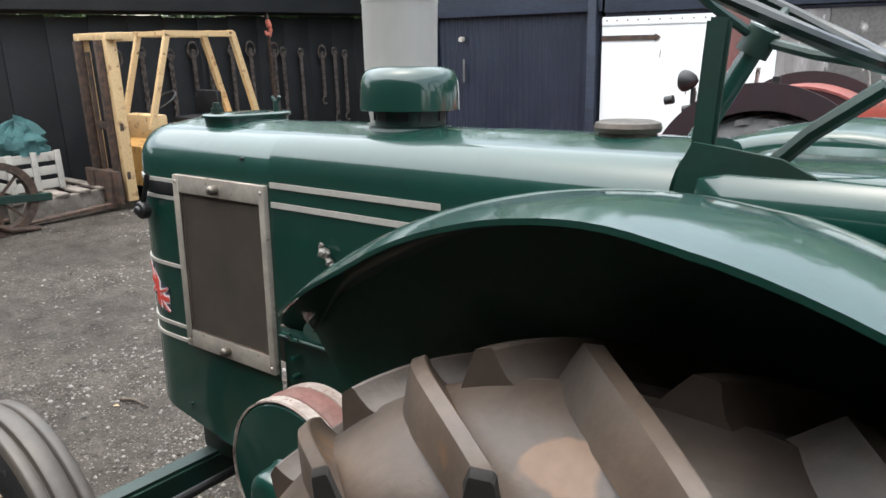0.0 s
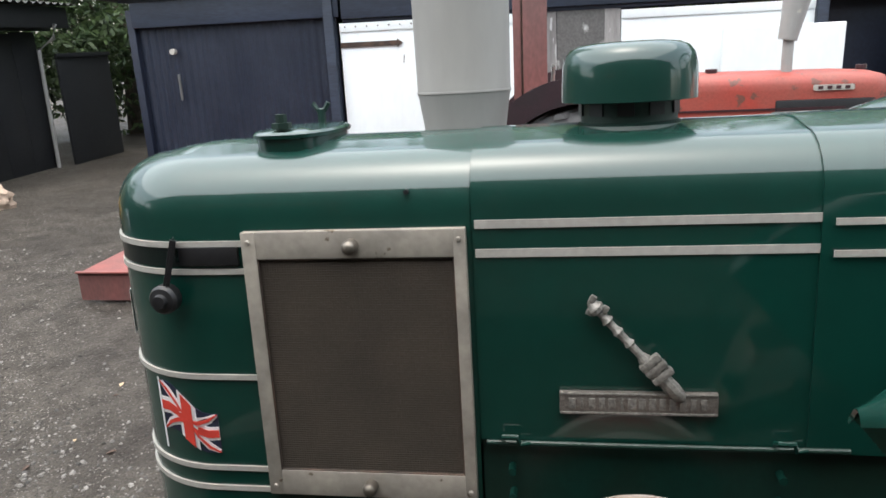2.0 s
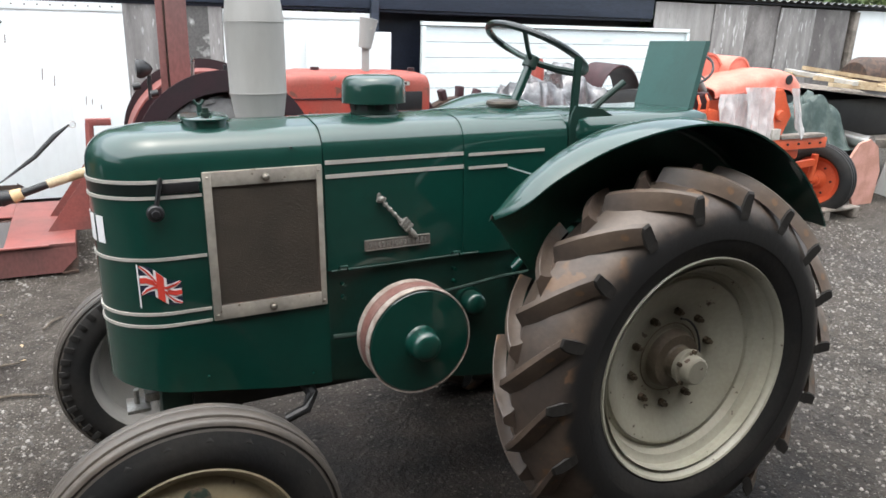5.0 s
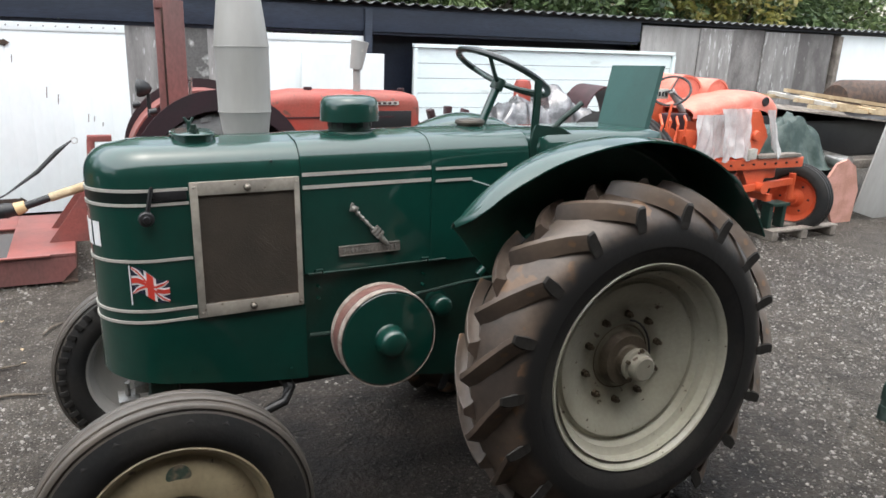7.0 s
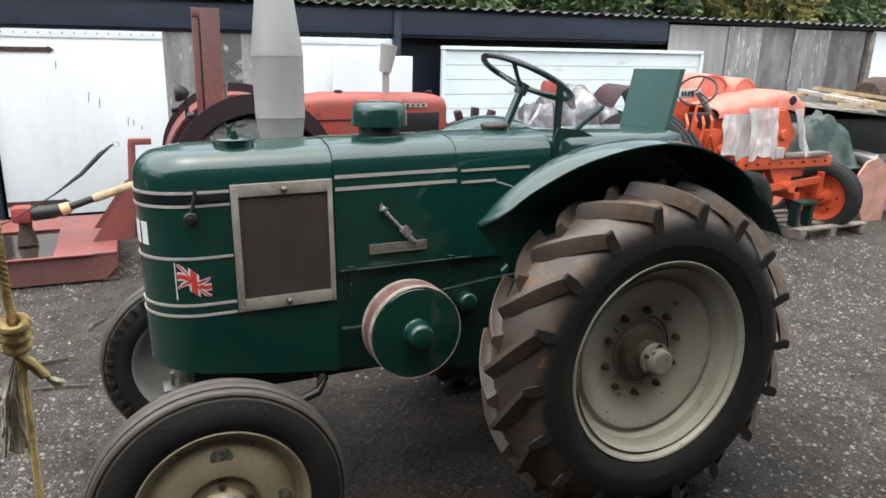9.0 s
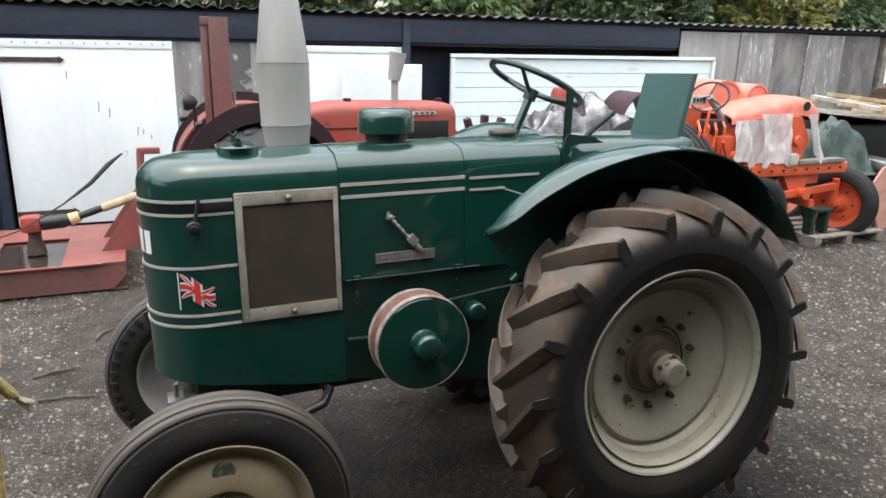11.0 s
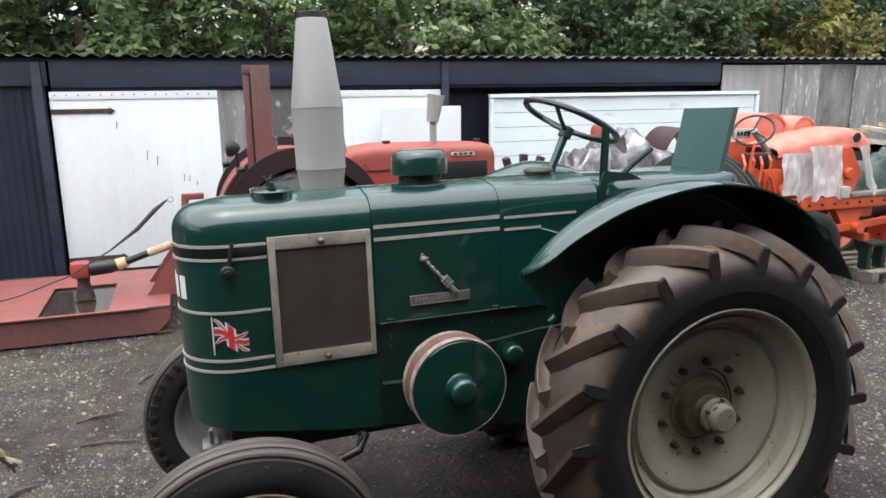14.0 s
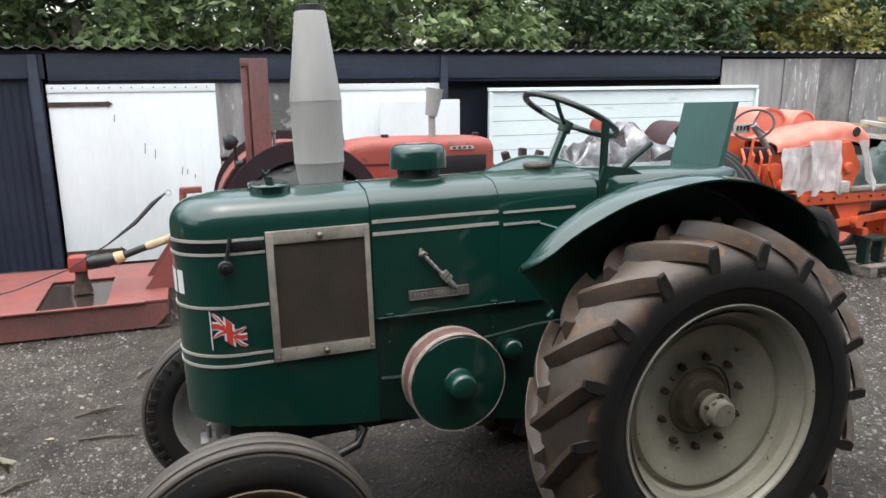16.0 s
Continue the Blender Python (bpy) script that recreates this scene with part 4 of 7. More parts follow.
# maker's plate: a plain bar with raised bars, and a cast crank-arm emblem over it
badge = part("nameplate", box(B(), (0.602, -0.008, 1.062), (0.232, 0.010, 0.036), 0.002, Matrix.Rotation(radians(0.0), 4, "Y")), BRONZE, hood, "cast metal nameplate")
for i, wb in enumerate((0.010, 0.004, 0.009, 0.008, 0.010, 0.004, 0.012, 0.010, 0.010, 0.009, 0.010, 0.010, 0.008, 0.008)):
    bx = 0.505 + 0.0148 * i
    part("raised_bar", box(B(), (bx, -0.0138, 1.062), (wb, 0.003, 0.018), 0.001), EMBLEM, badge)
for z in (1.0465, 1.0775):
    part("raised_edge", box(B(), (0.602, -0.0135, z), (0.230, 0.003, 0.0035), 0.001), EMBLEM, badge)
em = B()
a, b = Vector((0.668, -0.015, 1.070)), Vector((0.530, -0.015, 1.226))
tube(em, [a.lerp(b, t) for t in (0, 0.04, 0.12, 0.2, 0.36, 0.42, 0.46, 0.55, 0.57, 0.60, 0.66, 0.69, 0.72, 0.78, 0.80, 0.83, 0.88, 0.90, 0.93, 0.97, 1.0)], [0.004, 0.010, 0.012, 0.011, 0.012, 0.010, 0.006, 0.006, 0.009, 0.006, 0.006, 0.009, 0.006, 0.006, 0.010, 0.006, 0.006, 0.012, 0.013, 0.007, 0.002], 10)
for t, dx, dz in ((0.88, 0.012, 0.010), (0.93, -0.012, -0.008), (0.98, 0.006, 0.010)):
    p = a.lerp(b, t)
    box(em, (p.x + dx * 0.6, -0.017, p.z + dz * 0.6), (0.010, 0.008, 0.012), 0.002, Matrix.Rotation(radians(30), 4, "Y"))
for t, w in ((0.25, 0.03), (0.32, 0.032), (0.38, 0.03)):
    p = a.lerp(b, t)
    box(em, (p.x + 0.003, -0.021, p.z + 0.003), (0.035, 0.014, 0.0125), 0.004, Matrix.Rotation(radians(-42), 4, "Y"))
part("emblem", em, EMBLEM, hood, "cast metal torch-like emblem")

# small flag transfer on the nose
def nose_patch(outline, off):
    bm = B()
    vs = [bm.verts.new((*nose_plan(s, off), z)) for s, z in outline]
    vb = [bm.verts.new((*nose_plan(s, off - 0.001), z)) for s, z in outline]
    bm.faces.new(vs)
    bm.faces.new(vb[::-1])
    n = len(vs)
    for i in range(n):
        bm.faces.new((vs[i], vs[(i + 1) % n], vb[(i + 1) % n], vb[i]))
    return bm


def flag_z(u, v):
    """Height of the waving cloth at u along and v up it, both 0 to 1."""
    return 0.986 + 0.090 * v * (1 - 0.22 * u) - 0.034 * u + 0.009 * math.sin(6.5 * u)


def flag_s(u):
    return 0.196 - 0.112 * u


def flag_bit(u0, v0, u1, v1, w, off):
    """A stripe of the flag from (u0, v0) to (u1, v1), w wide."""
    d = Vector((u1 - u0, (v1 - v0) * 0.75)).normalized()
    q = Vector((-d.y, d.x)) * w / 2
    pts = []
    for i in range(7):
        t = i / 6
        pts.append((u0 + (u1 - u0) * t + q.x, v0 + (v1 - v0) * t + q.y))
    for i in range(6, -1, -1):
        t = i / 6
        pts.append((u0 + (u1 - u0) * t - q.x, v0 + (v1 - v0) * t - q.y))
    return nose_patch([(flag_s(max(0, min(1, u))), flag_z(max(0, min(1, u)), max(0, min(1, v)))) for u, v in pts], off)


flag = part("flag_transfer", nose_patch([(flag_s(i / 8), flag_z(i / 8, 1)) for i in range(9)] + [(flag_s(i / 8), flag_z(i / 8, 0)) for i in range(8, -1, -1)], 0.0015), FLAGBLUE, cowl, "small waving red, white and blue flag transfer")
for bits, m_, off in ((((0, 0, 1, 1, 0.16), (0, 1, 1, 0, 0.16), (0, 0.5, 1, 0.5, 0.34), (0.5, 0, 0.5, 1, 0.30)), FLAGWHITE, 0.003),
                      (((0, 0, 1, 1, 0.06), (0, 1, 1, 0, 0.06), (0, 0.5, 1, 0.5, 0.19), (0.5, 0, 0.5, 1, 0.17)), FLAGRED, 0.0045)):
    for q in bits:
        part("flag_stripe", flag_bit(*q, off), m_, flag)
part("flag_pole", nose_patch([(0.199, 0.948), (0.203, 0.948), (0.203, 1.080), (0.199, 1.080)], 0.003), FLAGWHITE, flag)

# plain white bars in place of the number on the nose front
for i in range(3):
    part("number_bar", nose_patch([(0.30 + 0.05 * i, 1.135), (0.336 + 0.05 * i, 1.135), (0.336 + 0.05 * i, 1.215), (0.30 + 0.05 * i, 1.215)], 0.003), FLAGWHITE, cowl, "plain white painted bar")

# bonnet catch on the nose
ct = part("bonnet_catch", bar(B(), (-0.112, -0.012, 1.332), (-0.134, -0.024, 1.238), 0.018, 0.010), BLACK, cowl, "black bonnet catch lever")
kb = lathe(B(), [(0.0, -0.044), (0.010, -0.043), (0.012, -0.036), (0.020, -0.034), (0.024, -0.028), (0.024, -0.012), (0.0, -0.006)], (-0.135, 0, 1.234), seg=24)
part("catch_knob", kb, BLACK, ct)
part("catch_plate", box(B(), (-0.06, -0.004, 1.299), (0.10, 0.008, 0.03), 0.002), BLACK, ct)
for x, z in ((-0.03, 0.70), (0.30, 0.645)):
    part("screw", rod(B(), (x, 0.004, z), (x, -0.006, z), 0.006, 0.006, 10), GREEN, cowl)

part("pin_hole", rod(B(), (0.265, 0.006, 1.392), (0.265, -0.002, 1.392), 0.004, seg=8), BLACK, cowl)
# side of the engine under the bonnet
part("engine_side", plate(B(), [(0.362, 0.604), (0.362, 0.985), (1.02, 0.985), (1.25, 0.93), (1.25, 0.50), (0.95, 0.50)], "Y", 0.012, 0.375), GREEN_DULL, TR, "dark green engine casing")
part("ledge", tube(B(), [(0.372, -0.008, 0.990), (0.62, -0.009, 0.990), (0.905, -0.008, 0.990)], 0.0045, 10), GREEN_DULL, TR)
for x in (0.41, 0.815):
    part("clip", tube(B(), [(x - 0.014, -0.008, 1.000), (x - 0.012, -0.020, 1.006), (x + 0.010, -0.020, 1.006), (x + 0.014, -0.016, 0.992), (x + 0.030, -0.014, 0.994)], 0.0042, 8), GREEN, TR, "small painted spring clip")
    for z in (0.94, 0.895):
        part("pin", rod(B(), (x, 0.01, z), (x, -0.012, z), 0.0065, seg=10), GREEN, TR)
part("pipe", tube(B(), [(0.37, -0.01, 0.765), (0.43, -0.02, 0.765), (0.50, -0.02, 0.77)], 0.009), PIPEGREEN, TR)
part("pipe", tube(B(), [(0.74, -0.02, 0.865), (0.85, -0.03, 0.880), (0.98, -0.03, 0.895), (1.10, -0.03, 0.90)], 0.007), PIPEGREEN, TR)
part("pump", lathe(B(), [(0.0, -0.068), (0.026, -0.067), (0.036, -0.062), (0.040, -0.052), (0.041, -0.012), (0.050, -0.010), (0.050, 0.015), (0.0, 0.015)], (0.875, 0, 0.815), seg=32), GREEN, TR, "round domed pump cover", 50)
part("belly", box(B(), (0.30, YC, 0.585), (0.75, 0.22, 0.10), 0.02), BLACK, TR, "black frame under the nose")
gb = B()
box(gb, (1.38, YC, 0.72), (0.62, 0.40, 0.62), 0.05)
box(gb, (1.70, YC, 0.72), (0.34, 0.34, 0.50), 0.05)
part("gearbox", gb, GREEN_DULL, TR)
ax = B()
rod(ax, (1.43, -0.42, 0.659), (1.43, 0.82, 0.659), 0.11, seg=24)
part("rear_axle", ax, GREEN_DULL, TR)
part("elbow_pipe", tube(B(), [(1.045, -0.006, 0.880), (1.050, -0.014, 0.915), (1.070, -0.017, 0.938), (1.10, -0.017, 0.943), (1.17, -0.017, 0.946)], [0.017, 0.018, 0.018, 0.017, 0.016], 12), GREEN, TR, "rounded elbow pipe by the tyre")
part("linkage", tube(B(), [(1.01, -0.02, 1.285), (1.10, -0.13, 1.255), (1.17, -0.232, 1.235)], 0.005, 6), GREEN, TR)

# belt pulley
pulley = part("belt_pulley", lathe(B(), [(0.0, -0.225), (0.10, -0.222), (0.166, -0.220), (0.173, -0.214), (0.173, -0.105), (0.155, -0.105), (0.155, -0.10), (0.0, -0.10)], (0.600, 0.024, 0.779), seg=64), GREEN, TR)
for y0, y1, m_ in ((-0.217, -0.188, BANDWHITE), (-0.188, -0.136, BELTRED), (-0.136, -0.107, BANDWHITE)):
    part("rim_band", lathe(B(), [(0.172, y0), (0.1765, y0 + 0.002), (0.1785, (y0 + y1) / 2), (0.1765, y1 - 0.002), (0.172, y1)], (0.600, 0.024, 0.779), seg=64), m_, pulley, "worn white band" if m_ is BANDWHITE else "worn brown-red band")
part("rim_edge", lathe(B(), [(0.1742, -0.2205), (0.1765, -0.2205), (0.1765, -0.217), (0.1742, -0.217)], (0.600, 0.024, 0.779), seg=64, loop=True), BANDWHITE, pulley)
part("hub_cap", lathe(B(), [(0.0, -0.287), (0.026, -0.2865), (0.038, -0.283), (0.046, -0.275), (0.0495, -0.262), (0.051, -0.24), (0.054, -0.226), (0.058, -0.221)], (0.600, 0.024, 0.779), seg=40), GREEN, pulley, smooth=50)
part("shaft", rod(B(), (0.600, -0.08, 0.779), (0.600, 0.05, 0.779), 0.07), GREEN_DULL, pulley)

# round air cleaner, fuel cap, radiator filler
ac = part("air_cleaner", lathe(B(), [(0.0, 1.594), (0.06, 1.5935), (0.080, 1.591), (0.094, 1.585), (0.1025, 1.574), (0.1065, 1.558), (0.108, 1.535), (0.1085, 1.503), (0.105, 1.502), (0.104, 1.52), (0.0, 1.52)], (0.605, YC, 0), "Z", 64), GREEN, TR, "", 62)
part("neck", lathe(B(), [(0.078, 1.525), (0.078, 1.470), (0.090, 1.466), (0.094, 1.460), (0.094, 1.448)], (0.605, YC, 0), "Z", 48), GREEN_DULL, ac)
for a_ in range(10):
    aa = radians(36 * a_ + 10)
    part("slot", box(B(), (0.605 + 0.0785 * math.cos(aa), YC + 0.0785 * math.sin(aa), 1.492), (0.003, 0.026, 0.022), 0, Matrix.Rotation(aa, 4, "Z")), BLACK, ac, "dark air slot")
part("fuel_cap", lathe(B(), [(0.0, 1.496), (0.045, 1.496), (0.057, 1.492), (0.060, 1.484), (0.058, 1.476), (0.052, 1.474), (0.052, 1.46), (0.0, 1.46)], (1.109, YC, 0), "Z", 40), CAPM, TR, "tarnished filler cap")
def oval(rx, ry, n=24, e=0.75):
    pts = []
    for i in range(n):
        c, s_ = math.cos(2 * math.pi * i / n), math.sin(2 * math.pi * i / n)
        pts.append((0.045 + rx * abs(c) ** e * (1 if c > 0 else -1), YC + ry * abs(s_) ** e * (1 if s_ > 0 else -1)))
    return pts


fb_ = B()
skin(fb_, [[(x, y, z) for x, y in oval(rx, ry)] for rx, ry, z in ((0.064, 0.118, 1.448), (0.066, 0.120, 1.470), (0.071, 0.126, 1.472), (0.072, 0.127, 1.478), (0.067, 0.121, 1.482), (0.02, 0.05, 1.484))])
fl = part("radiator_filler", fb_, GREEN, TR, "oval green filler plate")
part("bolt", rod(rod(B(), (0.040, 0.108, 1.48), (0.040, 0.108, 1.510), 0.010, seg=8), (0.040, 0.108, 1.486), (0.040, 0.108, 1.496), 0.017, seg=6), GREEN_DULL, fl)
wn_ = B()
tube(wn_, [(0.048, 0.294, 1.48), (0.048, 0.294, 1.508)], 0.008, 8)
tube(wn_, [(0.033, 0.294, 1.520), (0.042, 0.294, 1.506), (0.054, 0.294, 1.506), (0.063, 0.294, 1.520)], 0.005, 8)
part("wing_nut", wn_, GREEN_DULL, fl)

# exhaust stack
EX, EY = 0.290, 0.54
st = part("exhaust_silencer", lathe(B(), [(0.056, 2.110), (0.059, 2.110), (0.062, 2.103), (0.103, 1.775), (0.104, 1.765), (0.103, 1.755), (0.1, 1.53), (0.101, 1.522), (0.098, 1.512), (0.088, 1.44), (0.06, 1.40), (0.06, 1.1), (0.0, 1.1)], (EX, EY, 0), "Z", 48), STACK, TR, "tall grey painted exhaust silencer", 24)
for z, r_ in ((1.765, 0.1052), (1.522, 0.1020)):
    part("seam", lathe(B(), [(r_ - 0.004, z - 0.004), (r_ - 0.0002, z - 0.002), (r_ - 0.0002, z + 0.002), (r_ - 0.004, z + 0.004)], (EX, EY, 0), "Z", 48), STACK, st)
part("pipe_end", lathe(B(), [(0.050, 2.135), (0.056, 2.133), (0.056, 2.09), (0.048, 2.09)], (EX, EY, 0), "Z", 32, loop=True), BLACK, st, "sooty pipe end")
part("bracket", bar(B(), (EX, 0.41, 1.25), (EX, EY - 0.05, 1.25), 0.06, 0.06), GREEN_DULL, TR)

# rear mudguards: a flared strip over an inner plate
FCX, FTOP, FRR = 1.35, 1.478, 0.700


def curve(table, x):
    """Smooth line through (x, y, z) knots."""
    k = 0
    while k < len(table) - 2 and x > table[k + 1][0]:
        k += 1
    p, q = table[k], table[k + 1]
    o, r = table[max(0, k - 1)], table[min(len(table) - 1, k + 2)]
    h = q[0] - p[0]
    u = (x - p[0]) / h
    out = []
    for j in (1, 2):
        m0 = (q[j] - o[j]) / (q[0] - o[0]) * h
        m1 = (r[j] - p[j]) / (r[0] - p[0]) * h
        out.append((2 * u ** 3 - 3 * u ** 2 + 1) * p[j] + (u ** 3 - 2 * u ** 2 + u) * m0 + (3 * u ** 2 - 2 * u ** 3) * q[j] + (u ** 3 - u ** 2) * m1)
    return out


GUARD_LIP = [(0.794, -0.308, 1.188), (0.820, -0.366, 1.219), (0.86, -0.402, 1.254), (0.92, -0.412, 1.298), (1.0, -0.420, 1.342), (1.1, -0.442, 1.393), (1.2, -0.470, 1.430), (1.3, -0.500, 1.456), (1.4, -0.528, 1.468), (1.5, -0.550, 1.4585)]
GUARD_CREST = [(0.794, -0.281, 1.182), (0.83, -0.288, 1.222), (0.86, -0.298, 1.259), (0.90, -0.308, 1.298), (0.95, -0.313, 1.333), (1.0, -0.314, 1.363), (1.1, -0.306, 1.408), (1.2, -0.295, 1.436), (1.3, -0.290, 1.452), (1.4, -0.287, 1.4565), (1.5, -0.286, 1.4462)]


def mudguard(sign):
    """sign 1: the side at y < 0; -1: the far side."""
    def Y(y):
        return y if sign == 1 else 2 * YC - y
    shell, plate_ = B(), B()
    rows, low = [], []
    xs = [0.794 + 0.706 * (i / 35) ** 1.15 for i in range(36)]
    a0 = math.acos((1.5 - FCX) / FRR)
    angles = [a0 - (a0 - radians(27)) * i / 22 for i in range(1, 23)]
    for i, s in enumerate(xs + angles):
        if i < len(xs):
            (o, zl), (yc, zc) = curve(GUARD_LIP, s), curve(GUARD_CREST, s)
            lip, crest, nx, nz = Vector((s, o, zl)), Vector((s, yc, zc)), 0.0, 1.0
        else:
            nx, nz = math.cos(s), math.sin(s)
            o, yc = -0.55, -0.286
            lip = Vector((FCX + (FRR - 0.003) * nx, o, FTOP - FRR + (FRR - 0.003) * nz))
            crest = Vector((FCX + (FRR - 0.015) * nx, yc, FTOP - FRR + (FRR - 0.015) * nz))
        up = Vector((nx, 0, nz))
        row = [lip - up * 0.006]
        for k in range(7):
            w = k / 6
            row.append(lip.lerp(crest, w) + up * 0.012 * 4 * w * (1 - w))
        drop = 0.010 + 0.022 * smooth(0.80, 0.95, crest.x)
        roll = 0.005 + 0.027 * smooth(0.80, 1.0, crest.x)
        for k in range(1, 6):
            a = math.pi / 2 * k / 5
            row.append(crest + Vector((0, roll * math.sin(a), 0)) - up * drop * (1 - math.cos(a)))
        rows.append([(p.x, Y(p.y), p.z) for p in row])
        # the plate hangs from the inner edge down behind the tyre
        e = row[-1] + up * 0.003
        if i < len(xs):
            if s < 0.98:
                k = (s - 0.794) / 0.186
                front = [(0.797, 1.180), (0.830, 1.140), (0.868, 1.090), (0.925, 1.03), (0.985, 0.96)]
                j = min(3, int(k * 4))
                q = Vector(front[j]).lerp(Vector(front[j + 1]), k * 4 - j)
            else:
                a = radians(144) - radians(40) * smooth(0.98, 1.5, s)
                q = Vector((1.43 + 0.55 * math.cos(a), 0.66 + 0.55 * math.sin(a)))
        else:
            a = radians(104) - radians(80) * (i - len(xs) + 1) / 22
            q = Vector((1.43 + 0.55 * math.cos(a), 0.66 + 0.55 * math.sin(a)))
        low.append([(e.x, Y(e.y), e.z), (q.x, Y(e.y + (-0.238 - e.y) * smooth(0.80, 1.05, e.x)), q.y)])
    skin(shell, rows, closed=False)
    bmesh.ops.recalc_face_normals(shell, faces=shell.faces)
    bmesh.ops.solidify(shell, geom=shell.faces[:], thickness=0.005)
    g = part("mudguard", shell, GREEN, TR, smooth=45)
    skin(plate_, low, closed=False)
    bmesh.ops.recalc_face_normals(plate_, faces=plate_.faces)
    bmesh.ops.solidify(plate_, geom=plate_.faces[:], thickness=0.004)
    part("inner_plate", plate_, GUARDGREEN, g)
    return g


mudguard(1)
mudguard(-1)


# wheels
def rear_wheel(sign):
    yo = -0.589                       # outer shoulder
    W_ = 0.318
    CX, CZ, R = 1.43, 0.660, 0.60
    ym = yo + W_ / 2

    def Y(y):
        return y if sign == 1 else 2 * YC - y
    w = part("rear_wheel", lathe(B(), [(0.36, Y(ym - 0.12)), (0.36, Y(ym + 0.12)), (0.10, Y(ym + 0.12)), (0.10, Y(ym - 0.02))], (CX, 0, CZ), seg=64), RIM, TR, "grey painted steel wheel")
    sw = [(0.385, yo + 0.035), (0.40, yo + 0.022), (0.45, yo + 0.004), (0.50, yo + 0.0), (0.54, yo + 0.012), (0.565, yo + 0.035)]
    prof = sw + [(0.606, yo + 0.085), (0.628, ym)] + [(0.606, -yo + 2 * ym - 0.085)] + [(r, 2 * ym - y) for r, y in reversed(sw)]
    part("tyre", lathe(B(), [(r, Y(y)) for r, y in prof], (CX, 0, CZ), seg=96), RUBBER, w, "black tractor tyre")
    cap_ = [(r + 0.0025, y) for r, y in prof[5:10]]
    cap_ = [(0.455, yo + 0.001), (0.50, yo - 0.0025), (0.5425, yo + 0.0105)] + cap_ + [(0.5425, 2 * ym - yo - 0.0105), (0.50, 2 * ym - yo + 0.0025), (0.455, 2 * ym - yo - 0.001)]
    tb_ = lathe(B(), [(r, Y(y)) for r, y in cap_], (CX, 0, CZ), seg=128)
    part("tread", tb_, TREAD, w, "tread dusted with dry brown mud")
    n = 18
    for side in (0, 1):
        lug = B()
        rings = []
        for k in range(15):
            u = min(1.0, k / 12)
            drop = max(0, k - 12)
            off = -0.012 + (W_ / 2 + 0.010) * u + (0.0, 0.005, 0.004)[drop]
            y = ym - off if side == 0 else ym + off
            swing = -0.31 * (0.6 * u + 0.4 * u * u)
            rad = 0.628 - 0.061 * u ** 2.2 - 0.020 * drop
            top = 0.668 - 0.058 * u * u - (0.0, 0.008, 0.062)[drop]
            half = (0.0155 + 0.003 * u) / 0.6 * (1.0, 0.97, 0.9)[drop]
            ring = []
            for rr_, dw in ((rad - 0.008, 2.9), (rad + 0.18 * (top - rad), 2.05), (rad + 0.62 * (top - rad), 1.2), (top - 0.003, 0.58), (top, 0.42), (top, -0.82), (top - 0.003, -0.98), (rad + 0.62 * (top - rad), -1.1), (rad + 0.18 * (top - rad), -1.5), (rad - 0.008, -2.3)):
                if abs(dw) > 1:
                    dw = math.copysign(1 + (abs(dw) - 1) * (1 - 0.75 * u ** 2), dw)
                if drop and abs(dw) > 1:
                    dw = math.copysign(1 + (abs(dw) - 1) * (0.35, 0.15)[drop - 1], dw)
                t = radians(139.3) + 0.31 + swing + dw * half
                ring.append((CX + rr_ * math.cos(t), Y(y), CZ + rr_ * math.sin(t)))
            rings.append(ring)
        skin(lug, rings)
        for f in lug.faces:
            if all(abs(v.co.y - Y(ym)) > W_ / 2 - 0.004 for v in f.verts):
                f.material_index = 1
        first = part("tread_bar", lug, TREAD, w, "curved tread bar dusted with brown mud", 25)
        first.data.materials.append(RUBBER)
        c = (Vector((CX, 0, CZ)) - Vector((0.65, 0, 0.035))) * K
        for i in range(n):
            ob = first if i == 0 else new("tread_bar", first.data)
            ob.parent = w
            ob.matrix_basis = Matrix.Translation(c) @ Matrix.Rotation(-2 * math.pi * (i + 0.5 * side) / n, 4, "Y") @ Matrix.Translation(-c)
    rimp = [(0.375, yo + 0.050), (0.390, yo + 0.032), (0.393, yo + 0.026), (0.389, yo + 0.021), (0.382, yo + 0.025), (0.375, yo + 0.042), (0.362, yo + 0.052), (0.357, yo + 0.078), (0.345, yo + 0.088), (0.330, yo + 0.092), (0.322, yo + 0.120), (0.312, yo + 0.128), (0.302, yo + 0.124), (0.296, yo + 0.112), (0.284, yo + 0.112), (0.25, yo + 0.132), (0.20, yo + 0.156), (0.180, yo + 0.162), (0.115, yo + 0.164), (0.108, yo + 0.160), (0.090, yo + 0.125), (0.0, yo + 0.12)]
    part("rim", lathe(B(), [(r, Y(y)) for r, y in rimp], (CX, 0, CZ), seg=96), RIM, w, "grey painted deep-dished rim", 32)
    part("centre_plate_edge", lathe(B(), [(0.120, Y(yo + 0.1635)), (0.122, Y(yo + 0.161)), (0.125, Y(yo + 0.1635))], (CX, 0, CZ), seg=64), BOLTM, w)
    part("hub", lathe(B(), [(0.0, Y(yo + 0.026)), (0.040, Y(yo + 0.026)), (0.047, Y(yo + 0.031)), (0.049, Y(yo + 0.058)), (0.050, Y(yo + 0.060)), (0.062, Y(yo + 0.062)), (0.064, Y(yo + 0.072)), (0.060, Y(yo + 0.084)), (0.052, Y(yo + 0.086))], (CX, 0, CZ), seg=40), HUBPAINT, w)
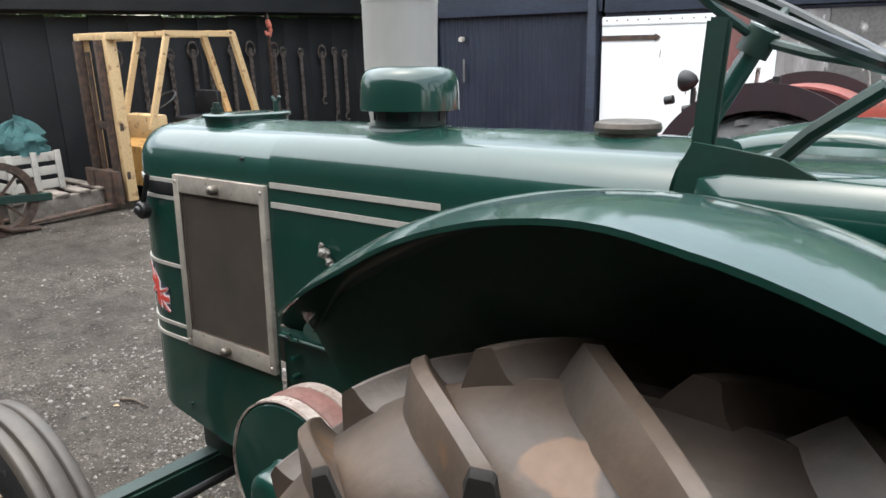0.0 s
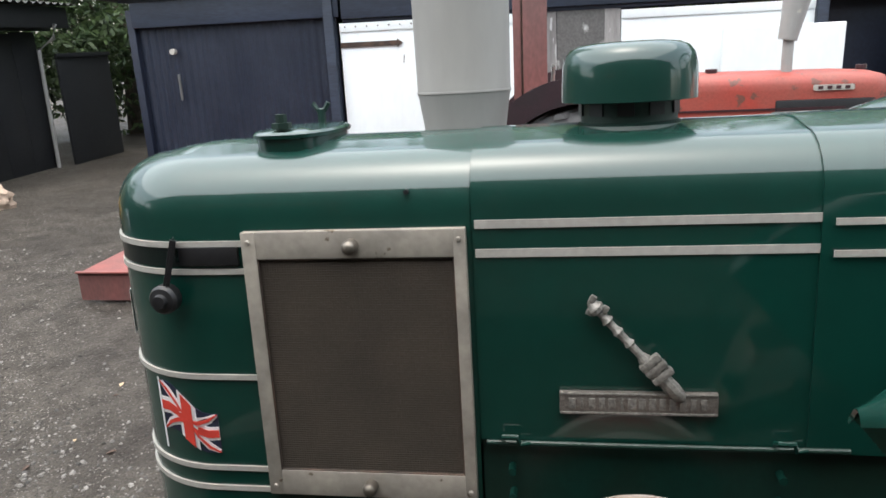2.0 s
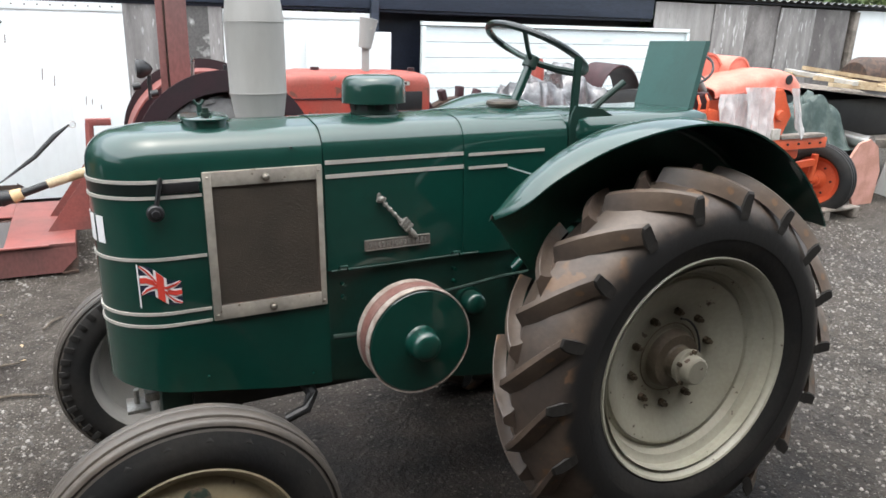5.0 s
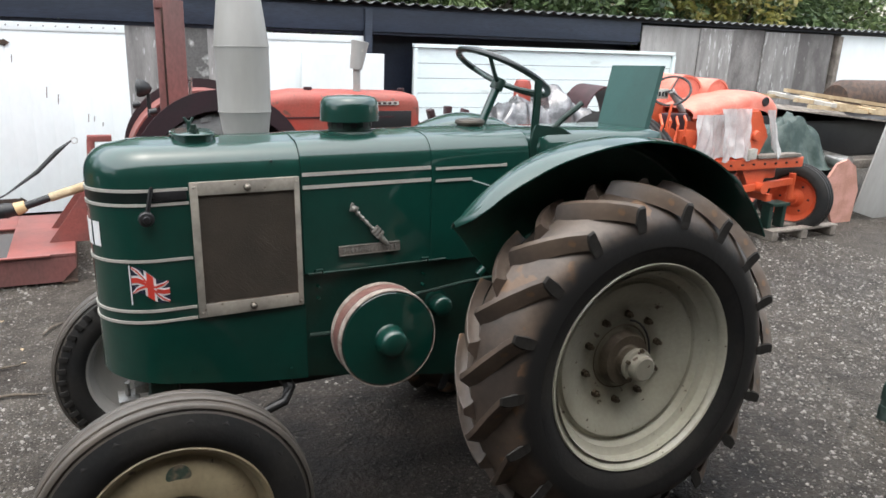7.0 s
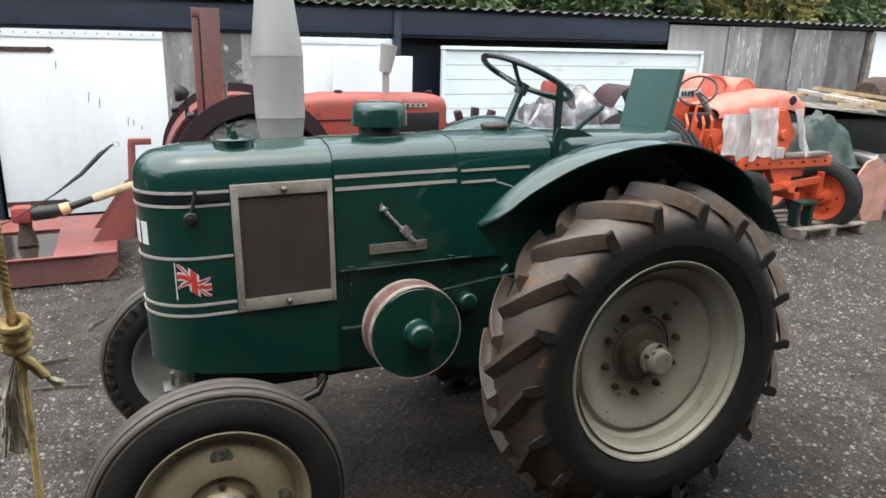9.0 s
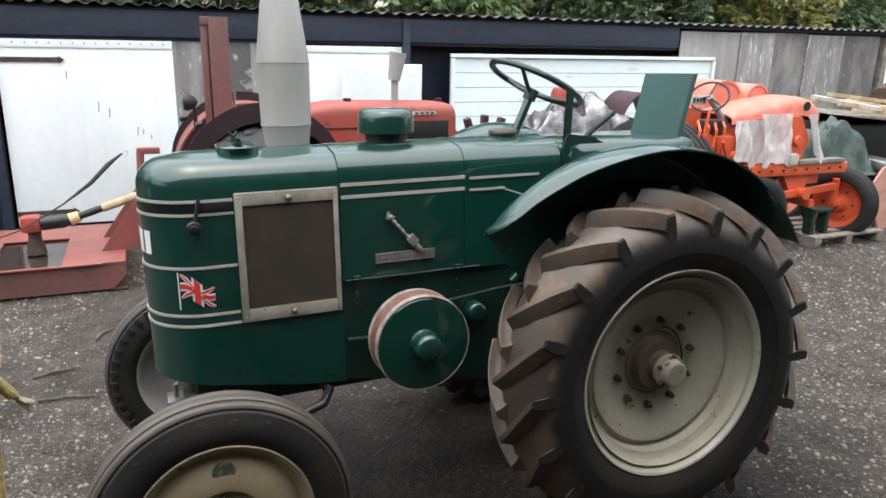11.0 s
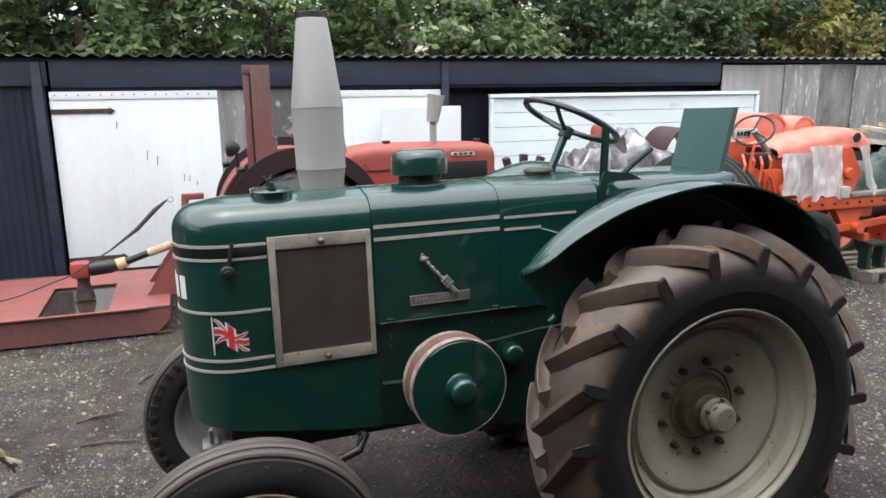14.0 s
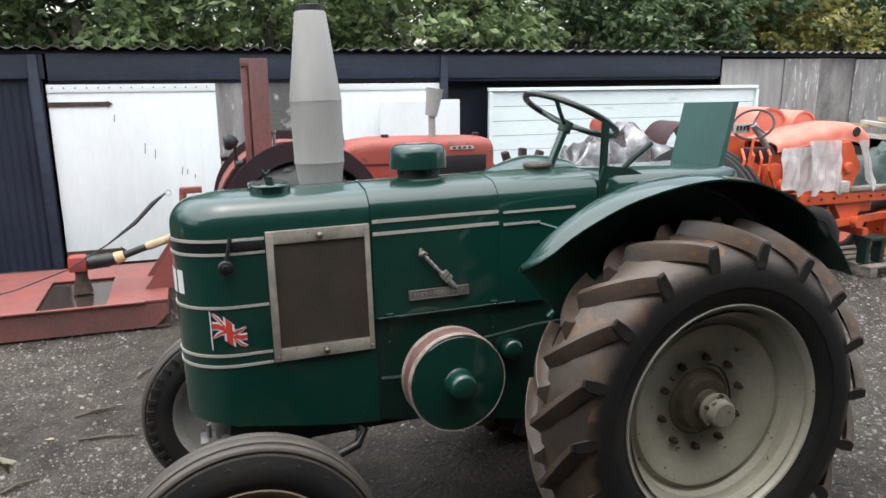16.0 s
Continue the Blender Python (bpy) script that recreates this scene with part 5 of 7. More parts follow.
    part("hub_neck", lathe(B(), [(0.054, Y(yo + 0.080)), (0.056, Y(yo + 0.115)), (0.085, Y(yo + 0.145))], (CX, 0, CZ), seg=40), HUBRUST, w, "grimy rust-stained hub neck")
    part("hub_seat", lathe(B(), [(0.0, Y(yo + 0.1175)), (0.094, Y(yo + 0.1215)), (0.106, Y(yo + 0.1555)), (0.100, Y(yo + 0.16)), (0.0, Y(yo + 0.145))], (CX, 0, CZ), seg=40), HUBRUST, w, "rust-stained hub seat")
    for i in range(10):
        a = radians(12 + 36 * i)
        r = 0.167
        x, z = CX + r * math.cos(a), CZ + r * math.sin(a)
        part("wheel_nut", rod(rod(B(), (x, Y(yo + 0.163), z), (x, Y(yo + 0.147), z), 0.0145, seg=6), (x, Y(yo + 0.147), z), (x, Y(yo + 0.133), z), 0.008, seg=8), BOLTM, w, "rusty wheel nut", 0)
    for i in range(5):
        a = radians(10 + 72 * i)
        x, z = CX + 0.058 * math.cos(a), CZ + 0.058 * math.sin(a)
        part("hub_bolt", rod(B(), (x, Y(yo + 0.064), z), (x, Y(yo + 0.052), z), 0.008, seg=6), BOLTM, w, smooth=0)
    part("brake_hose", tube(B(), [(CX + 0.11 * math.cos(radians(a)), Y(yo + 0.132), CZ + 0.15 * math.sin(radians(a))) for a in range(85, -10, -12)], 0.004, 6), BLACK, w)


def front_wheel(sign):
    CX, CZ, R, W_ = (-0.145 if sign == 1 else -0.125), 0.420, 0.392, 0.150
    ym = -0.424

    def Y(y):
        return y if sign == 1 else 2 * YC - y
    h = W_ / 2
    fw = part("front_wheel", lathe(B(), [(0.252, Y(ym + 0.060)), (0.262, Y(ym + 0.068)), (0.258, Y(ym + 0.056)), (0.242, Y(ym + 0.035)), (0.232, Y(ym + 0.0)), (0.20, Y(ym - 0.020)), (0.15, Y(ym - 0.030)), (0.09, Y(ym - 0.020)), (0.062, Y(ym + 0.02)), (0.055, Y(ym + 0.05)), (0.0, Y(ym + 0.05))], (CX, 0, CZ), seg=48), CREAM if sign == 1 else STACK, TR, "worn cream painted front wheel" if sign == 1 else "dull grey front wheel seen from its inner side")
    prof = [(0.258, -h + 0.02), (0.268, -h + 0.008), (0.30, -h), (0.335, -h + 0.006), (0.362, -h + 0.018), (0.370, -h + 0.022), (0.374, -h + 0.028)]
    for yy, hw in ((-0.041, 0.013), (0.0, 0.020), (0.041, 0.013)):
        top = 0.392 - 0.10 * abs(yy)
        prof += [(0.376, yy - hw - 0.003), (top - 0.003, yy - hw), (top, yy - hw + 0.004), (top, yy + hw - 0.004), (top - 0.003, yy + hw), (0.376, yy + hw + 0.003)]
    prof += [(r, -y) for r, y in reversed(prof[:7])]
    part("tyre", lathe(B(), [(r, Y(ym + y)) for r, y in prof[:5]] + [(r, Y(ym + y)) for r, y in prof[-5:]], (CX, 0, CZ), seg=72), RUBBER, fw, "black front tyre", 40)
    part("tread", lathe(B(), [(r, Y(ym + y)) for r, y in prof[4:-4]], (CX, 0, CZ), seg=72), DUSTY, fw, "ribbed tread, dusty grey", 40)
    if sign == -1:
        c = (Vector((CX, 0, CZ)) - Vector((0.65, 0, 0.035))) * K
        for i in range(44):
            if i == 0:
                first = part("shoulder_lug", box(B(), (CX + 0.352, Y(ym + h - 0.002) , CZ), (0.034, 0.010, 0.022), 0.003), RUBBER, fw, smooth=30)
            ob = first if i == 0 else new("shoulder_lug", first.data)
            ob.parent = fw
            ob.matrix_basis = Matrix.Translation(c) @ Matrix.Rotation(-2 * math.pi * i / 44, 4, "Y") @ Matrix.Translation(-c)
    if sign == 1:
        c = (Vector((CX, 0, CZ)) - Vector((0.65, 0, 0.035))) * K
        for i in range(22):
            nb = first if i else part("sidewall_nub", skin(B(), [[(CX + 0.338, Y(ym - h + 0.008), CZ - 0.012), (CX + 0.350, Y(ym - h + 0.012), CZ), (CX + 0.338, Y(ym - h + 0.008), CZ + 0.012)], [(CX + 0.341, Y(ym - h + 0.0068), CZ - 0.006), (CX + 0.346, Y(ym - h + 0.0088), CZ), (CX + 0.341, Y(ym - h + 0.0068), CZ + 0.006)]]), RUBBER, fw, smooth=60)
            first = nb
            ob = nb if i == 0 else new("sidewall_nub", nb.data)
            ob.parent = fw
            ob.matrix_basis = Matrix.Translation(c) @ Matrix.Rotation(-2 * math.pi * i / 22, 4, "Y") @ Matrix.Translation(-c)
    d = [(0.262, -h + 0.022), (0.268, -h + 0.012), (0.262, -h + 0.006), (0.252, -h + 0.012), (0.244, -h + 0.035), (0.225, -h + 0.045), (0.20, -h + 0.030), (0.15, -h + 0.016), (0.115, -h + 0.018), (0.105, -h + 0.035), (0.07, -h + 0.030), (0.062, -h + 0.004), (0.050, -h - 0.010), (0.0, -h - 0.012)]
    part("disc", lathe(B(), [(r, Y(ym + y)) for r, y in d], (CX, 0, CZ), seg=56), CREAM, fw, "worn cream wheel disc", 40)
    part("hub_cap", lathe(B(), [(r, Y(ym + y)) for r, y in ((0.0, -h - 0.030), (0.030, -h - 0.029), (0.040, -h - 0.022), (0.044, -h - 0.010), (0.056, -h - 0.007), (0.062, -h + 0.004))], (CX, 0, CZ), seg=32), DULLSTEEL, fw, "worn grey hub cap")
    for i in range(5):
        a = radians(90 + 72 * i)
        x, z = CX + 0.085 * math.cos(a), CZ + 0.085 * math.sin(a)
        part("wheel_nut", rod(B(), (x, Y(ym - h + 0.032), z), (x, Y(ym - h + 0.012), z), 0.013, seg=6), BOLTM, fw, "rusty wheel nut", 0)
    for i in range(4):
        a = radians(88 + 90 * i)
        x, z = CX + 0.175 * math.cos(a), CZ + 0.175 * math.sin(a)
        part("hand_hole", lathe(B(), [(0.0, -0.0015), (0.028, -0.0015), (0.034, 0.0), (0.034, 0.004), (0.0, 0.004)], (x, Y(ym - h + 0.022), z), seg=20), HOLEM, fw, "hand hole with worn green paint")


rear_wheel(1)
rear_wheel(-1)
front_wheel(1)
front_wheel(-1)
fa = B()
bar(fa, (-0.12, -0.34, 0.44), (-0.12, 0.74, 0.44), 0.07, 0.09, 0.01)
part("front_axle", fa, GREEN_DULL, TR)
fb = B()
box(fb, (-0.10, YC, 0.55), (0.14, 0.18, 0.16), 0.02)
part("axle_pivot", fb, GREEN_DULL, TR)
part("track_rod", tube(B(), [(-0.02, -0.30, 0.44), (-0.03, 0.10, 0.44), (-0.02, 0.70, 0.44)], 0.014), BLACK, TR)
tb = B()
box(tb, (-0.235, 0.20, 0.556), (0.07, 0.10, 0.012), 0.002)
tube(tb, [(-0.238, 0.20, 0.55), (-0.238, 0.20, 0.61), (-0.215, 0.20, 0.632), (-0.17, 0.20, 0.625)], 0.009, 8)
box(tb, (-0.185, 0.20, 0.585), (0.06, 0.05, 0.03), 0.004)
part("tow_bracket", tb, DULLSTEEL, TR, "bare metal bracket and pin")
part("drop_arm", tube(B(), [(0.27, 0.06, 0.62), (0.295, 0.02, 0.565), (0.27, 0.0, 0.525), (0.20, 0.0, 0.50)], [0.024, 0.022, 0.018, 0.016]), BLACK, TR)

# steering wheel, column, levers, seat
SW = Vector((1.315, 0.300, 1.674))
tilt = Matrix.Translation(SW) @ Matrix.Rotation(radians(27), 4, "Y")
ring = [tilt @ Vector((0.205 * math.cos(a), 0.205 * math.sin(a), 0)) for a in [2 * math.pi * k / 48 for k in range(49)]]
sw_ob = part("steering_wheel", tube(B(), ring, 0.013, 10), BANDDARK, TR)
for a in (100, 220, 340):
    part("spoke", tube(B(), [tilt @ Vector((0, 0, -0.05)), tilt @ Vector((0.10 * math.cos(radians(a)), 0.10 * math.sin(radians(a)), -0.03)), tilt @ Vector((0.203 * math.cos(radians(a)), 0.203 * math.sin(radians(a)), 0))], 0.009, 8), GREEN_DULL, sw_ob)
part("boss", rod(B(), tilt @ Vector((0, 0, -0.075)), tilt @ Vector((0, 0, -0.03)), 0.028), GREEN_DULL, sw_ob)
part("steering_column", rod(B(), tilt @ Vector((0, 0, -0.06)), (1.195, 0.285, 1.44), 0.018), GREEN, TR)
part("upright_lever", bar(B(), (1.298, 0.02, 1.40), (1.312, 0.02, 1.652), 0.014, 0.034, 0.005, up=(1, 0, 0)), GREEN_DULL, TR)
part("quadrant", plate(B(), [(1.27, 1.30), (1.27, 1.405), (1.279, 1.452), (1.294, 1.483), (1.344, 1.477), (1.413, 1.466), (1.46, 1.443), (1.484, 1.424), (1.476, 1.408), (1.44, 1.34), (1.40, 1.30)], "Y", -0.004, 0.010), GREEN_DULL, TR)
part("hand_lever", tube(B(), [(1.36, 0.05, 1.42), (1.44, 0.03, 1.50), (1.52, 0.02, 1.56)], 0.012, 8), GREEN_DULL, TR)
part("platform", box(B(), (1.61, YC, 1.385), (0.64, 0.46, 0.13), 0.055), GREEN, TR, smooth=60)
part("rear_box", box(B(), (1.62, YC, 1.20), (0.60, 0.38, 0.32), 0.03), GREEN_DULL, TR)
seat = part("seat_back", skin(B(), [[(1.86, 0.04, 1.425), (1.86, 0.36, 1.425), (1.98, 0.425, 1.707), (1.98, 0.095, 1.707)], [(1.885, 0.04, 1.425), (1.885, 0.36, 1.425), (2.005, 0.425, 1.707), (2.005, 0.095, 1.707)]]), SEATGREEN, TR, "green painted flat board seat back")


# ---- red topping mower lying by the shed doors ----
def mower():
    t = thing("mower", "worn red tractor-mounted topping mower resting on the gravel", "mower", at=(-1.45, 3.85, 0.0))
    def L(x, y, z):
        return (x + 1.45, y - 3.85, z)
    x0, x1, y0, y1, h = -2.75, -0.46, 3.24, 4.55, 0.205
    for i, (a, b, c, d) in enumerate(((x0, -1.36, y0, y1), (-0.89, x1, y0, y1), (-1.36, -0.89, 4.12, y1))):
        dk = part("deck_panel", box(B(), L((a + b) / 2, (c + d) / 2, h), (b - a, d - c, 0.012), 0.003), DECKRED, t)
    part("well", box(B(), L(-1.125, 3.69, 0.186), (0.47, 0.86, 0.01), 0), WETMETAL, dk, "wet bare metal in the deck opening")
    sk = B()
    skin(sk, [[L(x, y0, 0.02) for x in (x0, x1 - 0.10)] + [L(x1, y0, 0.12), L(x1, y0, h + 0.02), L(x0, y0, h + 0.02)],
              [L(x, y0 + 0.012, 0.02) for x in (x0, x1 - 0.10)] + [L(x1, y0 + 0.012, 0.12), L(x1, y0 + 0.012, h + 0.02), L(x0, y0 + 0.012, h + 0.02)]])
    part("front_skirt", sk, SKIRTRED, t, "dirty dark red skirt plate")
    part("skirt_lip", box(B(), L((x0 + x1) / 2 - 0.08, y0 - 0.012, h + 0.018), (x1 - x0 - 0.16, 0.03, 0.012), 0.003), DECKRED, t)
    part("end_skirt", box(B(), L(x1 - 0.006, (y0 + y1) / 2, 0.165), (0.012, y1 - y0 - 0.02, 0.09), 0.002), DECKRED, t)
    part("rear_skirt", box(B(), L((x0 + x1) / 2, y1, 0.12), (x1 - x0, 0.012, 0.18), 0.002), DECKRED, t)
    part("runner", box(B(), L(x1 - 0.05, y0 + 0.5, 0.015), (0.10, 1.0, 0.02), 0.004), RUST, t)
    for y in (3.62, 4.05):
        g = B()
        skin(g, [[L(-0.64, y + d, h), L(-0.33, y + d, h), L(-0.30, y + d, 0.62), L(-0.36, y + d, 0.60)] for d in (0, 0.012)])
        part("gusset", g, DECKRED, t)
    part("hitch_post", tube(B(), [L(-0.33, 3.72, 0.2), L(-0.31, 3.72, 0.6), L(-0.29, 3.74, 0.96)], [0.035, 0.03, 0.028], 8), DECKRED, t)
    part("hitch_plate", box(B(), L(-0.23, 3.74, 0.965), (0.17, 0.05, 0.05), 0.008), DECKRED, t)
    gb = part("gearbox", box(B(), L(-1.10, 3.72, 0.445), (0.135, 0.14, 0.12), 0.025), GEARRED, t)
    part("gearbox_leg", lathe(B(), [(0.0, 0.40), (0.05, 0.40), (0.045, 0.33), (0.06, 0.28), (0.075, 0.205), (0.0, 0.205)], L(-1.09, 3.74, 0), "Z", 16), RUST, gb)
    part("shaft_collar", rod(B(), L(-0.83, 3.70, 0.462), L(-0.765, 3.70, 0.484), 0.05, 0.042), PALEYELLOW, t, "torn yellow plastic collar")
    part("shaft_guard", rod(rod(B(), L(-1.03, 3.70, 0.445), L(-0.90, 3.70, 0.455), 0.055), L(-0.90, 3.70, 0.455), L(-0.80, 3.70, 0.47), 0.06, 0.035), BLACK, t, "black plastic shaft guard")
    part("drive_shaft", rod(B(), L(-0.80, 3.70, 0.47), L(-0.58, 3.70, 0.545), 0.028), BLACK, t)
    part("shaft_tube", rod(B(), L(-0.60, 3.70, 0.538), L(-0.20, 3.70, 0.66), 0.034), WOODM, t, "faded yellow shaft tube")
    part("strap", tube(B(), [L(-0.42, 3.72, 0.955), L(-0.52, 3.70, 0.88), L(-0.66, 3.68, 0.74), L(-0.86, 3.62, 0.60), L(-1.15, 3.55, 0.44), L(-1.5, 3.5, 0.33), L(-1.9, 3.5, 0.25), L(-2.2, 3.5, 0.22)], [0.006, 0.018, 0.016, 0.006, 0.005, 0.005, 0.005, 0.005], 8), BLACK, t, "black lifting strap")
    part("ring", tube(B(), [L(-0.40 + 0.022 * math.cos(a), 3.72, 0.955 + 0.022 * math.sin(a)) for a in [k * math.pi / 6 for k in range(13)]], 0.005, 6), STEEL, t)


mower()


def simple_tyre(bm, c, r, w, hole, seg=48, ribs=3):
    h = w / 2
    prof = [(hole, -h * 0.7), (hole + 0.02, -h * 0.95), ((hole + r) / 2, -h), (r * 0.94, -h * 0.9)]
    for i in range(ribs):
        y = -h * 0.62 + 1.24 * h * i / max(1, ribs - 1)
        d = 0.3 * w / ribs
        prof += [(r * 0.965, y - d), (r, y - d * 0.7), (r, y + d * 0.7), (r * 0.965, y + d)]
    prof += [(a, -b) for a, b in reversed(prof[:4])]
    return lathe(bm, prof, c, seg=seg)


# ---- red tractor standing in front of the shed doors ----
def red_tractor():
    t = thing("tractor", "faded red vintage farm tractor with a front loader frame", "tractor", at=(1.0, 3.8, 0.0))
    def L(x, y, z):
        return (x - 1.0, y - 3.8, z)
    yc = 3.78
    hd = B()
    rings = []
    for x, hw, top, bot in ((0.98, 0.16, 1.26, 1.02), (1.06, 0.19, 1.31, 1.0), (1.25, 0.205, 1.335, 0.98), (2.10, 0.205, 1.325, 0.96), (2.26, 0.20, 1.315, 0.95), (2.33, 0.18, 1.295, 0.96), (2.36, 0.14, 1.26, 0.98)):
        ring = []
        for k in range(15):
            a = math.pi * k / 14
            c, s = math.cos(a), math.sin(a)
            ring.append(L(x, yc + hw * abs(c) ** 0.55 * (1 if c > 0 else -1), top - 0.11 + 0.11 * s ** 0.7))
        ring += [L(x, yc - hw, bot), L(x, yc + hw, bot)]
        rings.append(ring)
    skin(hd, rings)
    h = part("bonnet", hd, REDM, t, smooth=50)
    part("side_opening", box(B(), L(1.99, yc - 0.205, 1.085), (0.54, 0.012, 0.17), 0.01), BLACK, h, "dark side opening of the bonnet")
    part("badge", box(B(), L(2.03, yc - 0.209, 1.235), (0.22, 0.008, 0.032), 0.01), OFFWHITE, h, "pale enamel badge")
    for i in range(4):
        part("badge_bar", box(B(), L(1.958 + 0.048 * i, yc - 0.2145, 1.235), (0.026, 0.004, 0.018), 0), DKRED, h)
    part("cap", rod(B(), L(1.38, yc - 0.05, 1.33), L(1.38, yc - 0.05, 1.355), 0.035), DKRED, h)
    part("cap", rod(B(), L(2.24, yc, 1.32), L(2.24, yc, 1.345), 0.03), DKRED, h)
    part("bead", box(B(), L(1.6, yc - 0.21, 1.12), (1.0, 0.006, 0.012), 0), DKRED, h)
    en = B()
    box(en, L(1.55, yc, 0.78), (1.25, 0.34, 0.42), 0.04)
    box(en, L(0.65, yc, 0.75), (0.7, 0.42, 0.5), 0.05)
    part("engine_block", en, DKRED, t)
    ex = B()
    rod(ex, L(1.80, yc - 0.08, 1.30), L(1.80, yc - 0.08, 1.52), 0.031)
    part("exhaust_pipe", ex, STACK, t)
    tin = lathe(B(), [(0.048, -0.11), (0.052, -0.11), (0.074, 0.11), (0.077, 0.122), (0.066, 0.125), (0.0, 0.125)], (0, 0, 0), "Z", 28)
    tin.transform(Matrix.Translation(L(1.81, yc - 0.08, 1.615)) @ Matrix.Rotation(radians(9), 4, "Y"))
    tc = part("tin_cover", tin, STACK, t, "grey tin can over the exhaust pipe")
    part("tin_label", box(B(), L(1.825, yc - 0.146, 1.67), (0.022, 0.004, 0.030), 0), OFFWHITE, tc, "small pale label")
    for side, y in ((1, 3.36), (-1, 4.20)):
        tw = part("rear_wheel", lathe(B(), [(0.33, y - 0.08), (0.34, y - 0.09), (0.30, y - 0.05), (0.2, y - 0.02), (0.0, y - 0.02)], (0.57 - 1.0, -3.8, 0.60), seg=32), REDM, t)
        part("tyre", simple_tyre(B(), (0.57 - 1.0, y - 3.8, 0.60), 0.575, 0.28, 0.33), OLDTYRE, tw)
        for s in (-1, 1):
            lg = B()
            rings = []
            for k in range(6):
                u = k / 5
                a = 0.26 * u
                yy = y - 3.8 + s * 0.145 * u
                rings.append([(0.57 - 1.0 + rr * math.cos(a + dw), yy, 0.60 + rr * math.sin(a + dw)) for rr, dw in ((0.55, 0.06), (0.600 - 0.02 * u, 0.03), (0.600 - 0.02 * u, -0.03), (0.55, -0.06))])
            skin(lg, rings)
            first = part("tread_bar", lg, OLDTYRE, tw, smooth=25)
            c = Vector((0.57 - 1.0, 0, 0.60)) * K
            for i in range(20):
                ob = first if i == 0 else new("tread_bar", first.data)
                ob.parent = tw
                ob.matrix_basis = Matrix.Translation(c) @ Matrix.Rotation(-2 * math.pi * (i + 0.25 * s) / 20, 4, "Y") @ Matrix.Translation(-c)
        fg = B()
        rings = []
        for i in range(25):
            a = radians(196 - 190 * i / 24)
            r = 0.625
            c, s = math.cos(a), math.sin(a)
            o, q = (y - 0.17, y + 0.16)
            x_, z_ = 0.59 + r * c, 0.675 + r * s
            rings.append([L(x_, o, z_), L(x_, q, z_), L(x_ - 0.015 * c, q, z_ - 0.015 * s), L(x_ - 0.015 * c, o, z_ - 0.015 * s)])
        skin(fg, rings)
        m = part("mudguard", fg, DECKRED, t, "faded red mudguard with a dark maroon skirt", 50)
        sk = [(a, 0.628 + 0.072 * math.sin(radians(min(max(a - 4, 0), 172) * 180 / 172)) ** 0.8, 0.040 + 0.108 * math.sin(math.pi * (a - 4) / 194) ** 0.9) for a in range(198, 4, -5)]
        out_ = [(0.59 - 1.0 + r * math.cos(radians(a)), 0.675 + r * math.sin(radians(a))) for a, r, w_ in sk]
        in_ = [(0.59 - 1.0 + (r - w_) * math.cos(radians(a)), 0.675 + (r - w_) * math.sin(radians(a))) for a, r, w_ in sk]
        part("skirt", skin(B(), [[(p[0], y - 3.8 - 0.176 * side, p[1]), (q[0], y - 3.8 - 0.176 * side, q[1]), (q[0], y - 3.8 - 0.166 * side, q[1]), (p[0], y - 3.8 - 0.166 * side, p[1])] for p, q in zip(out_, in_)]), MAROON, m, "dark maroon side skirt")
        fp = B()
        n = 24
        o, q = [], []
        for i in range(n + 1):
            a = radians(196 - 190 * i / n)
            o.append((0.59 + 0.615 * math.cos(a), 0.675 + 0.615 * math.sin(a)))
        yy = y + 0.165 * side
        va = [fp.verts.new(L(x, yy, z)) for x, z in o] + [fp.verts.new(L(0.59, yy, 0.55))]
        for i in range(n):
            fp.faces.new((va[i], va[i + 1], va[-1]))
        r_ = bmesh.ops.extrude_face_region(fp, geom=fp.faces[:])
        bmesh.ops.translate(fp, verts=[v for v in r_["geom"] if isinstance(v, bmesh.types.BMVert)], vec=(0, 0.01, 0))
        part("inner_plate", fp, DKRED, m)
        fw = part("front_wheel", lathe(B(), [(0.20, y + 0.05), (0.18, y + 0.06), (0.0, y + 0.05)], (2.0 - 1.0, -3.8, 0.34), seg=24), REDM, t)
        part("tyre", simple_tyre(B(), (2.0 - 1.0, y - 3.8 + 0.02, 0.34), 0.34, 0.15, 0.20), RUBBER, fw)
    part("front_axle", bar(B(), L(2.0, 3.38, 0.36), L(2.0, 4.18, 0.36), 0.08, 0.08), DKRED, t)
    part("rear_axle", rod(B(), L(0.57, 3.4, 0.55), L(0.57, 4.2, 0.55), 0.09), DKRED, t)
    # tall loader frame
    lf = B()
    box(lf, L(0.332, 3.50, 1.29), (0.142, 0.02, 1.38), 0.004)
    box(lf, L(0.225, 3.52, 1.29), (0.046, 0.02, 1.38), 0.004)
    box(lf, L(0.302, 3.51, 1.95), (0.20, 0.03, 0.06), 0.006)
    # dark plate behind the gap; the upright's inner shade is its colour
    part("recess", box(B(), L(0.285, 3.60, 1.29), (0.13, 0.016, 1.36), 0.004), RUST, t, "dark plate standing for the shade inside the loader upright")
    part("loader_frame", lf, SKIRTRED, t, "worn dark red upright loader frame")
    hl = part("headlamp", lathe(B(), [(0.0, 0.0), (0.055, 0.01), (0.066, 0.03), (0.06, 0.06), (0.035, 0.10), (0.0, 0.12)], (0, 0, 0), "X", 24), BLACK, t, "dark round headlamp on the mudguard")
    hl.location = Vector(L(0.03, 3.46, 1.36)) * K
    part("lamp_stalk", rod(B(), L(0.12, 3.46, 1.15), L(0.12, 3.46, 1.32), 0.015), BLACK, t)
